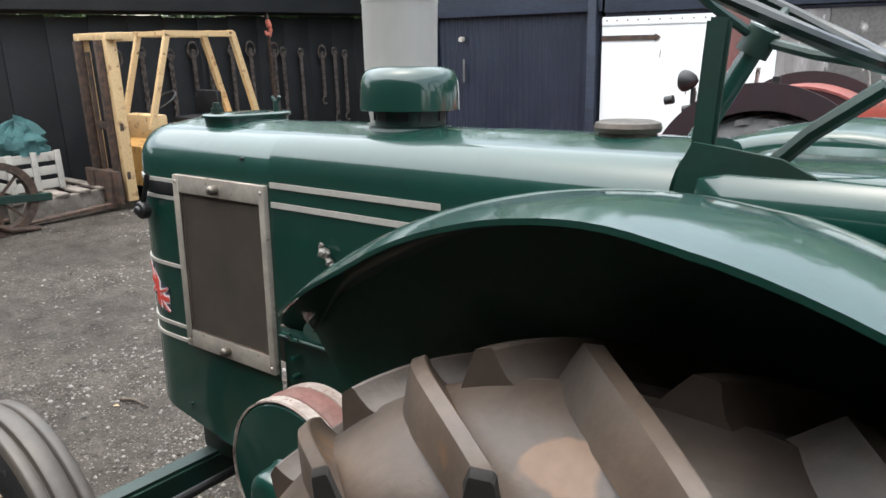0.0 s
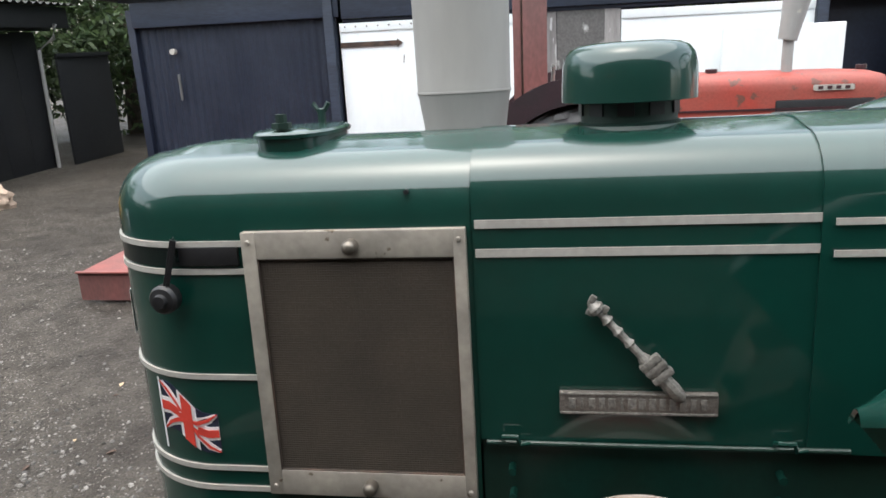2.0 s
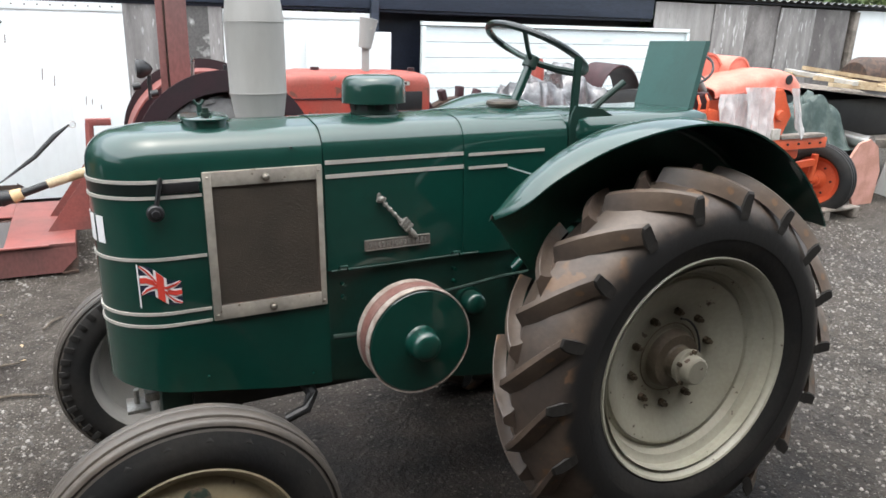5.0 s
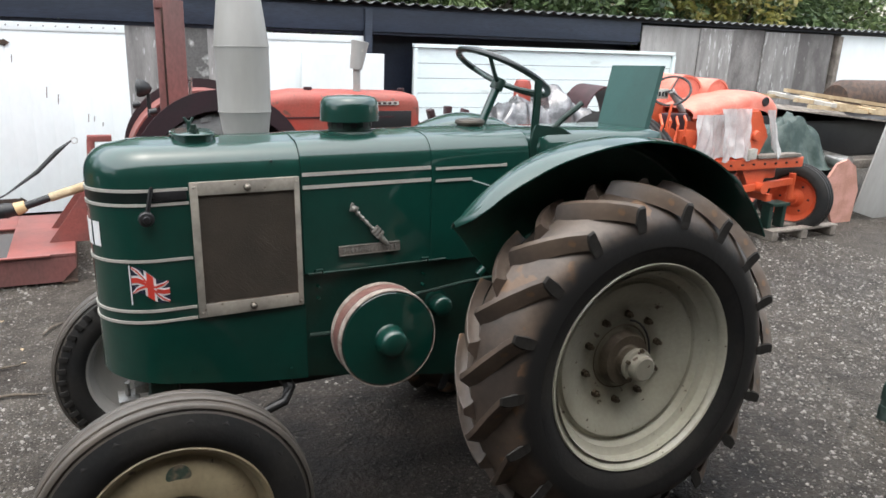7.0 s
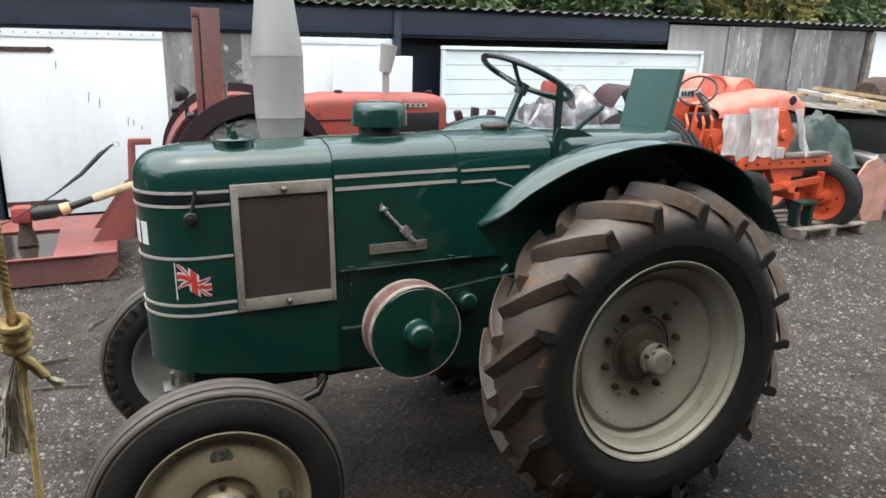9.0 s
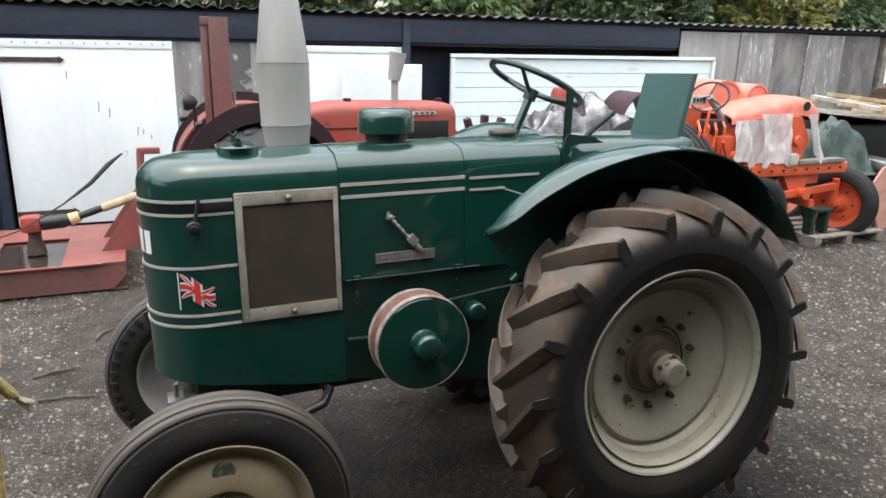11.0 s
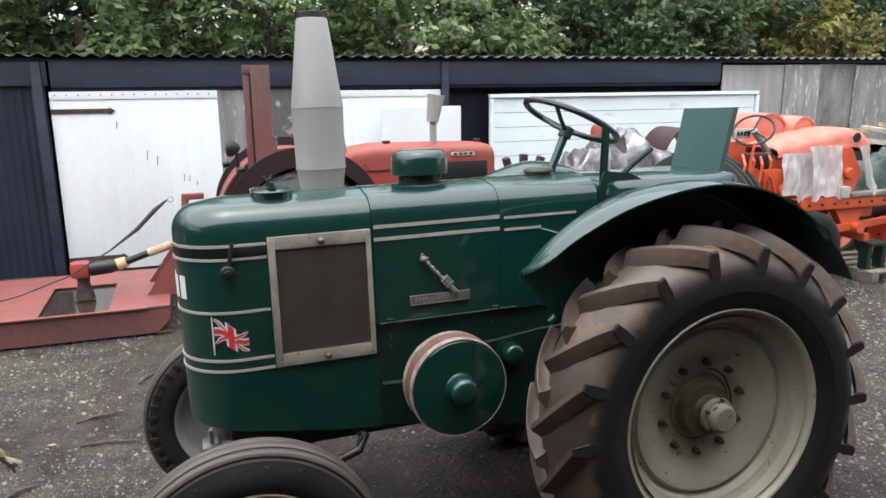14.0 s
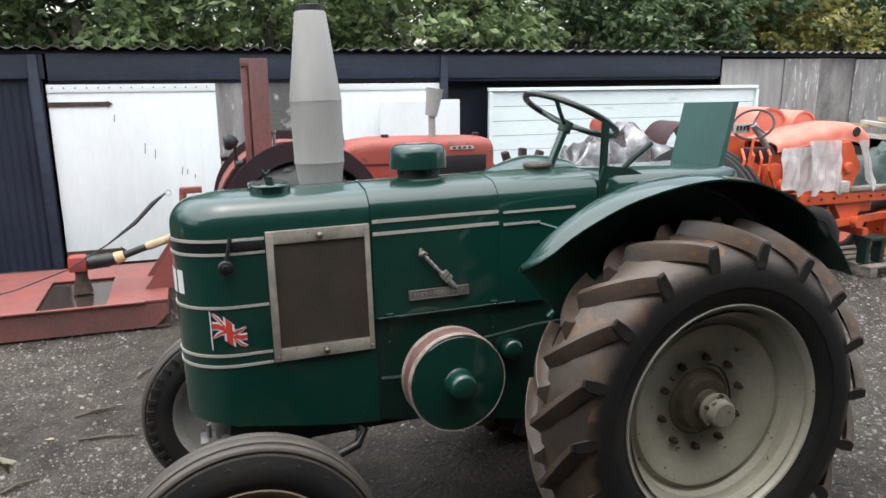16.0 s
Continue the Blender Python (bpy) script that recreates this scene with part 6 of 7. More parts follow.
    for x, z in ((0.0, 1.25), (0.11, 1.20)):
        part("lamp", rod(B(), L(x, 3.33, z), L(x + 0.05, 3.33, z + 0.01), 0.025), BLACK, t)
    part("tail_lamp", rod(B(), L(0.62, 3.30, 1.32), L(0.62, 3.30, 1.40), 0.022), BLACK, t)
    part("pin", rod(B(), L(0.43, 3.62, 1.30), L(0.44, 3.62, 1.43), 0.012), STEEL, t)
    part("lever", tube(B(), [L(1.02, yc - 0.1, 1.26), L(1.0, yc - 0.1, 1.40), L(0.985, yc - 0.1, 1.43), L(0.97, yc - 0.1, 1.41)], 0.008, 6), DULLSTEEL, t)


red_tractor()


# ---- orange tractor, part stripped, on blocks ----
def drape(x0, x1, zt, zb, y, seed, folds=5.0, depth=0.02, lean=0.0):
    """Hanging plastic or cloth, folded, with an uneven hem."""
    bm = B()
    rows = []
    for j in range(25):
        v = j / 24
        row = []
        for i in range(27):
            u = i / 26
            x = x0 + (x1 - x0) * u + lean * v
            d = depth * 0.5 * math.sin(folds * 2.0 * u + 3 * v + seed) * (0.3 + v) + depth * (1.5 * noise.noise((u * 3, v * 1.2, seed)) + 1.5 * (0.4 - abs(noise.noise((u * 6 + 1.5 * v, v * 1.3, seed + 5))) * 1.8) + 0.5 * noise.noise((u * 9, v * 6, seed)))
            z = zt + (zb - zt) * v * (1 + 0.22 * noise.noise((u * 3.3, 0.5, seed + 2)))
            x += 0.02 * noise.noise((u * 2, v * 3, seed + 9)) * v
            row.append((x, y + d, z))
        rows.append(row)
    skin(bm, rows, closed=False)
    r_ = bmesh.ops.extrude_face_region(bm, geom=bm.faces[:])
    bmesh.ops.translate(bm, verts=[v for v in r_["geom"] if isinstance(v, bmesh.types.BMVert)], vec=(0, 0.004, 0))
    return bm


PLASTIC = mat("clear_plastic_sheet", (0.80, 0.78, 0.77), 0.2, vary=0.06, scale=6, other=(0.70, 0.67, 0.66), bump=0.15)
PLASTIC.node_tree.nodes["Principled BSDF"].inputs["Alpha"].default_value = 0.55


def orange_tractor():
    t = thing("tractor", "bright orange vintage tractor, part stripped, wrapped in plastic sheeting", "tractor", at=(5.2, 2.8, 0.0))
    def L(x, y, z):
        return (x - 5.2, y - 2.8, z)
    yn, yc = 2.55, 2.85
    bn = B()
    rings = []
    for x, zt, zb, hw in ((4.56, 1.27, 1.19, 0.25), (4.75, 1.32, 1.215, 0.27), (5.00, 1.375, 1.25, 0.28), (5.25, 1.415, 1.28, 0.27), (5.42, 1.415, 1.265, 0.26), (5.55, 1.385, 1.22, 0.25), (5.63, 1.33, 1.19, 0.23), (5.67, 1.25, 1.17, 0.20)):
        ring = []
        for k in range(15):
            a = math.pi * k / 14
            c, s = math.cos(a), math.sin(a)
            ring.append(L(x, yc - 0.02 - hw * abs(c) ** 0.5 * (1 if c > 0 else -1), zb + (zt - zb) * s ** 0.6))
        rings.append(ring)
    skin(bn, rings, closed=False)
    r_ = bmesh.ops.extrude_face_region(bn, geom=bn.faces[:])
    bmesh.ops.translate(bn, verts=[v for v in r_["geom"] if isinstance(v, bmesh.types.BMVert)], vec=(0, 0, -0.012))
    b = part("bonnet", bn, FADED, t, "sun-faded orange bonnet", 50)
    part("lamp_hole", lathe(B(), [(0.0, -0.004), (0.04, -0.004), (0.045, 0.004), (0.0, 0.02)], L(5.42, yc - 0.285, 1.335), seg=20), BLACK, b, "empty headlamp hole")
    part("seam", tube(B(), [L(4.55, yc - 0.275, 1.19), L(4.86, yc - 0.295, 1.235), L(5.22, yc - 0.297, 1.28), L(5.45, yc - 0.28, 1.245), L(5.58, yc - 0.25, 1.185)], 0.006, 6), FADED, b)
    part("plastic_sheet", drape(-0.70, -0.36, 1.23, 0.87, -0.33, 0.4, 3.0, 0.016, 0.05), PLASTIC, b, "crumpled clear plastic sheet", 70)
    part("plastic_sheet", drape(-0.43, -0.07, 1.285, 0.84, -0.36, 2.1, 2.0, 0.018, 0.07), PLASTIC, b, "crumpled clear plastic sheet", 70)
    part("plastic_sheet", drape(0.14, 0.24, 1.27, 0.86, -0.35, 4.4, 1.6, 0.012, 0.14), PLASTIC, b, "crumpled clear plastic sheet", 70)
    lobe = B()
    plate(lobe, [(x - 5.2, z) for x, z in ((5.06, 1.27), (5.30, 1.27), (5.36, 1.20), (5.33, 1.15), (5.42, 1.10), (5.46, 1.02), (5.42, 0.94), (5.36, 0.90), (5.36, 0.80), (5.06, 0.80))], "Y", 2.50 - 2.8, 0.30)
    bmesh.ops.bevel(lobe, geom=lobe.edges[:], offset=0.018, segments=3, affect="EDGES")
    part("timing_cover", lobe, ORANGE, t, smooth=50)
    part("cover_boss", lathe(B(), [(0.0, -0.02), (0.04, -0.02), (0.048, -0.01), (0.05, 0.03)], L(5.28, 2.49, 1.03), seg=24), ORANGE, t)
    part("engine_block", box(B(), L(4.90, yc, 0.98), (0.60, 0.34, 0.36), 0.03), ORANGE, t)
    part("sump", box(B(), L(5.0, yc, 0.72), (0.7, 0.30, 0.18), 0.03), DKRED, t)
    gb = B()
    box(gb, L(4.22, yc + 0.05, 0.86), (0.62, 0.38, 0.40), 0.06)
    part("gearbox", gb, ORANGE, t)
    part("side_case", box(B(), L(4.50, yn + 0.05, 0.98), (0.20, 0.10, 0.22), 0.03), ORANGE, t)
    part("side_case", rod(B(), L(4.30, yn + 0.02, 1.02), L(4.30, yn + 0.16, 1.02), 0.09), ORANGE, t)
    # solid dark box: shade between the cases, put in as colour
    part("dark_gap", box(B(), L(4.40, yn + 0.10, 1.15), (0.26, 0.10, 0.16), 0.02), DKRED, t)
    for i in range(4):
        part("pipe", tube(B(), [L(4.14 + 0.10 * i, yn, 0.82), L(4.12 + 0.10 * i, yn - 0.03, 1.0), L(4.17 + 0.09 * i, yn - 0.02, 1.14 + 0.03 * (i % 2)), L(4.22 + 0.09 * i, yn + 0.08, 1.22)], 0.013, 6), ORANGE, t)
    part("pump", rod(B(), L(4.60, yn - 0.05, 0.90), L(4.60, yn + 0.12, 0.90), 0.055), ORANGE, t)
    part("lever", tube(B(), [L(4.22, yn - 0.02, 0.95), L(4.20, yn - 0.04, 1.15), L(4.24, yn - 0.03, 1.32)], 0.012, 6), ORANGE, t)
    part("pedal_arm", bar(B(), L(4.40, yn - 0.06, 1.05), L(4.52, yn - 0.06, 0.80), 0.03, 0.02), ORANGE, t)
    rail = B()
    box(rail, L(5.36, yn - 0.05, 0.765), (1.20, 0.05, 0.10), 0.008)
    box(rail, L(5.36, yn + 0.0, 0.808), (1.20, 0.12, 0.012), 0.003)
    r = part("chassis_rail", rail, ORANGE, t)
    for i in range(8):
        part("bolt", rod(B(), L(4.85 + 0.145 * i, yn - 0.074, 0.765), L(4.85 + 0.145 * i, yn - 0.086, 0.765), 0.011, seg=8), DKRED, r)
    part("chassis_rail", box(B(), L(5.36, yc + 0.28, 0.765), (1.20, 0.05, 0.10), 0.008), ORANGE, t)
    part("front_bolster", box(B(), L(5.62, yc - 0.05, 0.66), (0.16, 0.50, 0.12), 0.03), ORANGE, t)
    part("pivot_bracket", skin(B(), [[L(5.20, yn + d, 0.71), L(5.55, yn + d, 0.71), L(5.47, yn + d, 0.52), L(5.34, yn + d, 0.50)] for d in (-0.03, 0.05)]), ORANGE, t)
    part("axle_beam", bar(B(), L(5.15, yn - 0.08, 0.535), L(6.04, yn + 0.07, 0.545), 0.045, 0.065), ORANGE, t)
    part("axle_boss", rod(B(), L(5.42, yn - 0.13, 0.535), L(5.42, yn + 0.05, 0.535), 0.05), ORANGE, t)
    part("king_pin", rod(B(), L(6.03, yn + 0.07, 0.36), L(6.03, yn + 0.07, 0.62), 0.032), ORANGE, t)
    part("stub_axle", rod(B(), L(6.03, yn + 0.08, 0.37), L(6.13, yn + 0.11, 0.36), 0.045, 0.06), ORANGE, t)
    part("front_axle", bar(B(), L(5.6, 2.5, 0.42), L(5.6, 3.3, 0.42), 0.07, 0.07), ORANGE, t)
    part("plank", box(B(), L(5.60, yn - 0.05, 0.835), (0.58, 0.10, 0.035), 0.006), GREYWOOD, t, "grey plank lying on the chassis")
    part("cup", box(B(), L(5.22, yn - 0.09, 0.868), (0.10, 0.05, 0.10), 0.01), OFFWHITE, t)
    for x, y, rr, w, a in ((6.16, 2.66, 0.355, 0.18, -72), (4.86, 2.50, 0.36, 0.17, 0), (6.10, 3.30, 0.355, 0.17, 0), (3.98, 2.86, 0.62, 0.26, -70)):
        turn = Matrix.Translation(L(x, y, rr)) @ rz(a)
        disc = lathe(B(), [(0.235, -0.05), (0.24, -0.06), (0.225, -0.045), (0.205, -0.012), (0.185, 0.006), (0.10, 0.0), (0.075, -0.03), (0.06, -0.06), (0.0, -0.065)], (0, 0, 0), seg=40)
        disc.transform(turn)
        wl_ = part("wheel", disc, ORANGE, t, "orange steel wheel")
        ty_ = simple_tyre(B(), (0, 0, 0), rr, w, 0.235)
        ty_.transform(turn)
        part("tyre", ty_, RUBBER, wl_)
        for k in range(6):
            n_ = rod(B(), (0.14 * math.cos(k * math.pi / 3), 0.0, 0.14 * math.sin(k * math.pi / 3)), (0.14 * math.cos(k * math.pi / 3), -0.014, 0.14 * math.sin(k * math.pi / 3)), 0.012, seg=6)
            n_.transform(turn)
            part("wheel_nut", n_, DKRED, wl_, smooth=0)
    for x, z0, z1, y, ww in ((4.90, 1.17, 1.54, 3.22, 0.24), (5.21, 1.12, 1.51, 3.12, 0.175)):
        fg = B()
        rings = []
        for i in range(15):
            a = math.pi * i / 14
            c, s = math.cos(a), math.sin(a)
            rings.append([L(x + ww * c, y - 0.16, z0 - 0.1 + (z1 - z0 + 0.1) * s ** 0.5), L(x + ww * c, y + 0.22, z0 - 0.1 + (z1 - z0 + 0.1) * s ** 0.5), L(x + ww * 0.93 * c, y + 0.22, z0 - 0.1 + (z1 - z0 + 0.08) * s ** 0.5), L(x + ww * 0.93 * c, y - 0.16, z0 - 0.1 + (z1 - z0 + 0.08) * s ** 0.5)])
        skin(fg, rings)
        part("mudguard", fg, FADED, t, "sun-faded orange mudguard", 50)
        part("mudguard_face", plate(B(), [(x + 0.97 * ww * math.cos(math.pi * i / 14) - 5.2, z0 - 0.1 + (z1 - z0 + 0.09) * math.sin(math.pi * i / 14) ** 0.5) for i in range(15)], "Y", y - 0.15 - 2.8, 0.01), FADED, t)
    sw_ = Matrix.Translation(L(4.38, 2.70, 1.42)) @ Matrix.Rotation(radians(-40), 4, "Y") @ Matrix.Rotation(radians(25), 4, "X")
    s = part("steering_wheel", tube(B(), [sw_ @ Vector((0.165 * math.cos(a), 0.165 * math.sin(a), 0)) for a in [k * math.pi / 14 for k in range(29)]], 0.011, 6), BLACK, t, "thin black steering wheel")
    for a in (0.3, 2.4, 4.5):
        part("spoke", tube(B(), [sw_ @ Vector((0, 0, 0)), sw_ @ Vector((0.165 * math.cos(a), 0.165 * math.sin(a), 0))], 0.008, 6), BLACK, s)
    part("steering_column", rod(B(), L(4.38, 2.70, 1.42), L(4.65, 2.72, 1.14), 0.03), STACK, t, "grey steering column")
    part("dash", box(B(), L(4.30, 2.90, 1.20), (0.22, 0.22, 0.26), 0.05), ORANGE, t)
    bg_ = part("badge", box(B(), L(4.30, 2.74, 1.39), (0.17, 0.012, 0.085), 0.005), OFFWHITE, t, "white oval maker's badge with dark bars")
    for i in range(4):
        part("badge_bar", box(B(), L(4.245 + 0.036 * i, 2.731, 1.39), (0.020, 0.006, 0.040), 0), BLACK, bg_)


orange_tractor()

# pallet and block beside the orange tractor
pal = thing("pallet", "old grey timber pallet on the gravel", "pallet", at=(6.05, 2.75, 0.0))
for i in range(5):
    part("slat", box(B(), (0, -0.32 + 0.16 * i, 0.105), (0.95, 0.10, 0.02), 0.003), GREYWOOD, pal)
for x in (-0.42, 0.0, 0.42):
    part("bearer", box(B(), (x, 0, 0.05), (0.08, 0.74, 0.085), 0.004), GREYWOOD, pal)
gs = thing("steel_stand", "dark green painted steel stand on the pallet", "stand", at=(5.72, 2.52, 0.115))
part("plate", box(B(), (0, 0, 0.24), (0.24, 0.16, 0.03), 0.004), GREEN_DULL, gs)
for x in (-0.09, 0.09):
    part("leg", box(B(), (x, 0, 0.115), (0.05, 0.10, 0.225), 0.004), GREEN_DULL, gs)

# timber, tarpaulin and scrap farther along
heap = thing("flatbed_trailer", "low trailer loaded with timber under a dark sheet", "trailer", at=(7.9, 3.9, 0.0))
part("bed", box(B(), (0.3, 0.0, 0.55), (2.6, 1.5, 0.10), 0.01), GREYWOOD, heap)
for x in (-0.4, 1.0):
    for y in (-0.62, 0.62):
        part("wheel", simple_tyre(B(), (x, y, 0.27), 0.27, 0.16, 0.06), RUBBER, heap)
part("load_sheet", skin(B(), [[(-0.95, y, 1.17 + 0.03 * math.sin(4 * y)) , (1.6, y, 0.95 + 0.03 * math.sin(3 * y)), (1.6, y, 0.92), (-0.95, y, 1.14)] for y in [-0.75 + 0.15 * i for i in range(11)]]), GREYWOOD, heap, "grey boards laid over the load")
part("load", box(B(), (0.35, 0.1, 0.82), (2.3, 1.2, 0.44), 0.05), BLACK, heap, "dark bundle under the boards")
for i, (a, b, m_) in enumerate((((-0.95, -0.62, 1.21), (1.7, -0.5, 1.02), WOODM), ((-0.8, -0.3, 1.25), (1.6, -0.55, 1.06), WOODM), ((-0.5, 0.1, 1.33), (1.7, -0.1, 1.10), WOODM), ((-0.95, 0.35, 1.27), (1.5, 0.45, 1.12), WOODM), ((0.1, -0.68, 1.15), (0.35, 0.55, 1.21), WOODM), ((0.9, -0.68, 1.09), (1.1, 0.55, 1.14), WOODM), ((-0.6, -0.66, 1.22), (-0.3, 0.5, 1.27), OFFWHITE))):
    solo("timber_length", bar(B(), a, b, 0.07, 0.045, 0.003), m_, "sawn pale timber length on the trailer load", "timber", at=(7.9, 3.9, 0.0), group="timber on the trailer")
pf = B()
skin(pf, [[(0.0, y, 0.0), (-0.16, y, 0.28), (-0.18, y, 0.52), (-0.08, y, 0.66), (0.08, y, 0.70), (0.22, y, 0.62), (0.33, y, 0.35), (0.30, y, 0.0)] for y in (0, 0.03)])
solo("mudguard", pf, mat("faded_pink_paint", (0.50, 0.26, 0.21), 0.6, vary=0.12, scale=5, other=(0.40, 0.20, 0.15)), "faded pinkish mudguard standing on the ground", "mudguard", at=(6.95, 2.75, 0.0))
solo("steel_sheet", box(B(), (0, 0, 0.52), (0.9, 0.02, 1.08), 0.003), STACK, "bent grey steel sheet leaning by the scrap", "sheet", at=(7.75, 2.78, 0.0), turn=Matrix.Rotation(radians(16), 4, "Y"))
solo("steel_tube", rod(B(), (0, -0.3, 0.62), (0, 0.4, 0.66), 0.08), STEEL, "short grey steel tube on the scrap", "tube", at=(7.25, 3.2, 0.0))
solo("rusty_tank", lathe(B(), [(0.0, -0.6), (0.2, -0.58), (0.27, -0.45), (0.27, 0.45), (0.2, 0.58), (0.0, 0.6)], (0, 0, 1.18), "X", 24), RUST, "rusty steel cylinder lying on the timber", "tank", at=(9.3, 4.3, 0.0))


# machine under a silver sheet
def lump(rx, ry, h, seed, n=30, m=14):
    bm = B()
    rings = []
    for j in range(m + 1):
        v = j / m
        ring = []
        for i in range(n):
            a = 2 * math.pi * i / n
            k = math.cos(v * math.pi / 2) ** 0.55
            q = 1 + 0.36 * noise.noise((2.2 * math.cos(a), 2.2 * math.sin(a), 2.5 * v + seed)) + 0.26 * noise.noise((7 * math.cos(a), 7 * math.sin(a), 6 * v + seed))
            ring.append((rx * math.cos(a) * k * q, ry * math.sin(a) * k * q, h * v ** 0.8 * (0.82 + 0.26 * noise.noise((2.6 * math.cos(a), 2.6 * math.sin(a), seed)) * (0.3 + v)) if j else 0.0))
        rings.append(ring)
    return skin(bm, rings)


cv = thing("covered_machine", "old red machine under a crumpled silver sheet", "machine", at=(3.75, 4.1, 0.0))


def crumpled(x0, x1, y0, y1, heights, seed, foot=0.35):
    """A stiff sheet thrown over something: ridged creases, tops along x given by heights, sides hanging down."""
    bm = B()
    n, m = 64, 40
    rows = []
    for j in range(m + 1):
        v = j / m
        row = []
        for i in range(n + 1):
            u = i / n
            q = u * (len(heights) - 1)
            k = min(int(q), len(heights) - 2)
            h = heights[k] + (heights[k + 1] - heights[k]) * smooth(0, 1, q - k)
            e = min(smooth(0.0, 0.13, u), smooth(1.0, 0.87, u), smooth(0.0, 0.30, v), smooth(1.0, 0.7, v))
            w = Vector((u * 2.8, v * 2.2, seed))
            ridge = 0.5 - abs(noise.noise(w)) * 1.6 + 0.5 * (0.4 - abs(noise.noise(w * 2.3)) * 1.6)
            row.append((x0 + (x1 - x0) * u + 0.06 * noise.noise(w * 1.7 + Vector((9, 0, 0))), y0 + (y1 - y0) * v + 0.07 * noise.noise(w * 1.9 + Vector((0, 7, 0))), foot + (h - foot) * e + 0.12 * ridge * (0.3 + 0.7 * e)))
        rows.append(row)
    skin(bm, rows, closed=False)
    r_ = bmesh.ops.extrude_face_region(bm, geom=bm.faces[:])
    bmesh.ops.translate(bm, verts=[v for v in r_["geom"] if isinstance(v, bmesh.types.BMVert)], vec=(0, 0, -0.006))
    return bm


part("cover", crumpled(-0.50, 0.28, -0.42, 0.45, (1.0, 1.12, 1.20, 1.10), 1.3), TARP, cv, "crumpled silver sheet", 22)
part("cover", crumpled(0.10, 1.0, -0.40, 0.40, (1.18, 1.30, 1.16, 1.03, 0.98), 5.7), TARP, cv, "crumpled silver sheet", 22)
gd = B()
skin(gd, [[(0.95 + 0.30 * math.cos(a), y, 0.86 + 0.50 * math.sin(a)) for a in [math.pi * k / 14 for k in range(15)]] for y in (-0.1, 0.35)], closed=False)
r_ = bmesh.ops.extrude_face_region(gd, geom=gd.faces[:])
bmesh.ops.translate(gd, verts=[v for v in r_["geom"] if isinstance(v, bmesh.types.BMVert)], vec=(0, 0, -0.02))
part("mudguard", gd, DKRED, cv, "dark red mudguard")
part("wheel", simple_tyre(B(), (0.80, 0.12, 0.55), 0.55, 0.26, 0.3), RUBBER, cv)
part("red_cap", lathe(B(), [(0.0, 1.38), (0.07, 1.37), (0.09, 1.32), (0.09, 1.16), (0.0, 1.16)], (0.02, 0.1, 0.03), "Z", 20), REDM, cv)
part("frame", box(B(), (0, 0, 0.5), (0.7, 0.5, 0.6), 0.05), DKRED, cv)
solo("tarpaulin", crumpled(6.25, 7.15, 3.0, 3.6, (0.74, 0.98, 1.08, 0.96, 0.66), 3.4, 0.55), GREENTARP, "crumpled green tarpaulin thrown over scrap", "tarpaulin", smooth=22)
tw_ = thing("toothed_wheel", "rusty iron wheel with blunt square teeth", "wheel", at=(2.70, 3.75, 0.0))
part("rim", lathe(B(), [(0.44, -0.05), (0.50, -0.05), (0.50, 0.05), (0.44, 0.05)], (0, 0, 0.60), seg=40, loop=True), RUST, tw_)
for i in range(20):
    a = 2 * math.pi * i / 20
    part("tooth", box(B(), (0.54 * math.cos(a), 0, 0.60 + 0.54 * math.sin(a)), (0.10, 0.09, 0.055), 0.012, Matrix.Rotation(-a, 4, "Y")), DKRED, tw_)
for a in (0, 60, 120):
    c, s = math.cos(radians(a)), math.sin(radians(a))
    part("spoke", bar(B(), (-0.45 * c, 0, 0.60 - 0.45 * s), (0.45 * c, 0, 0.60 + 0.45 * s), 0.04, 0.02, 0.002, up=(0, 1, 0)), RUST, tw_)


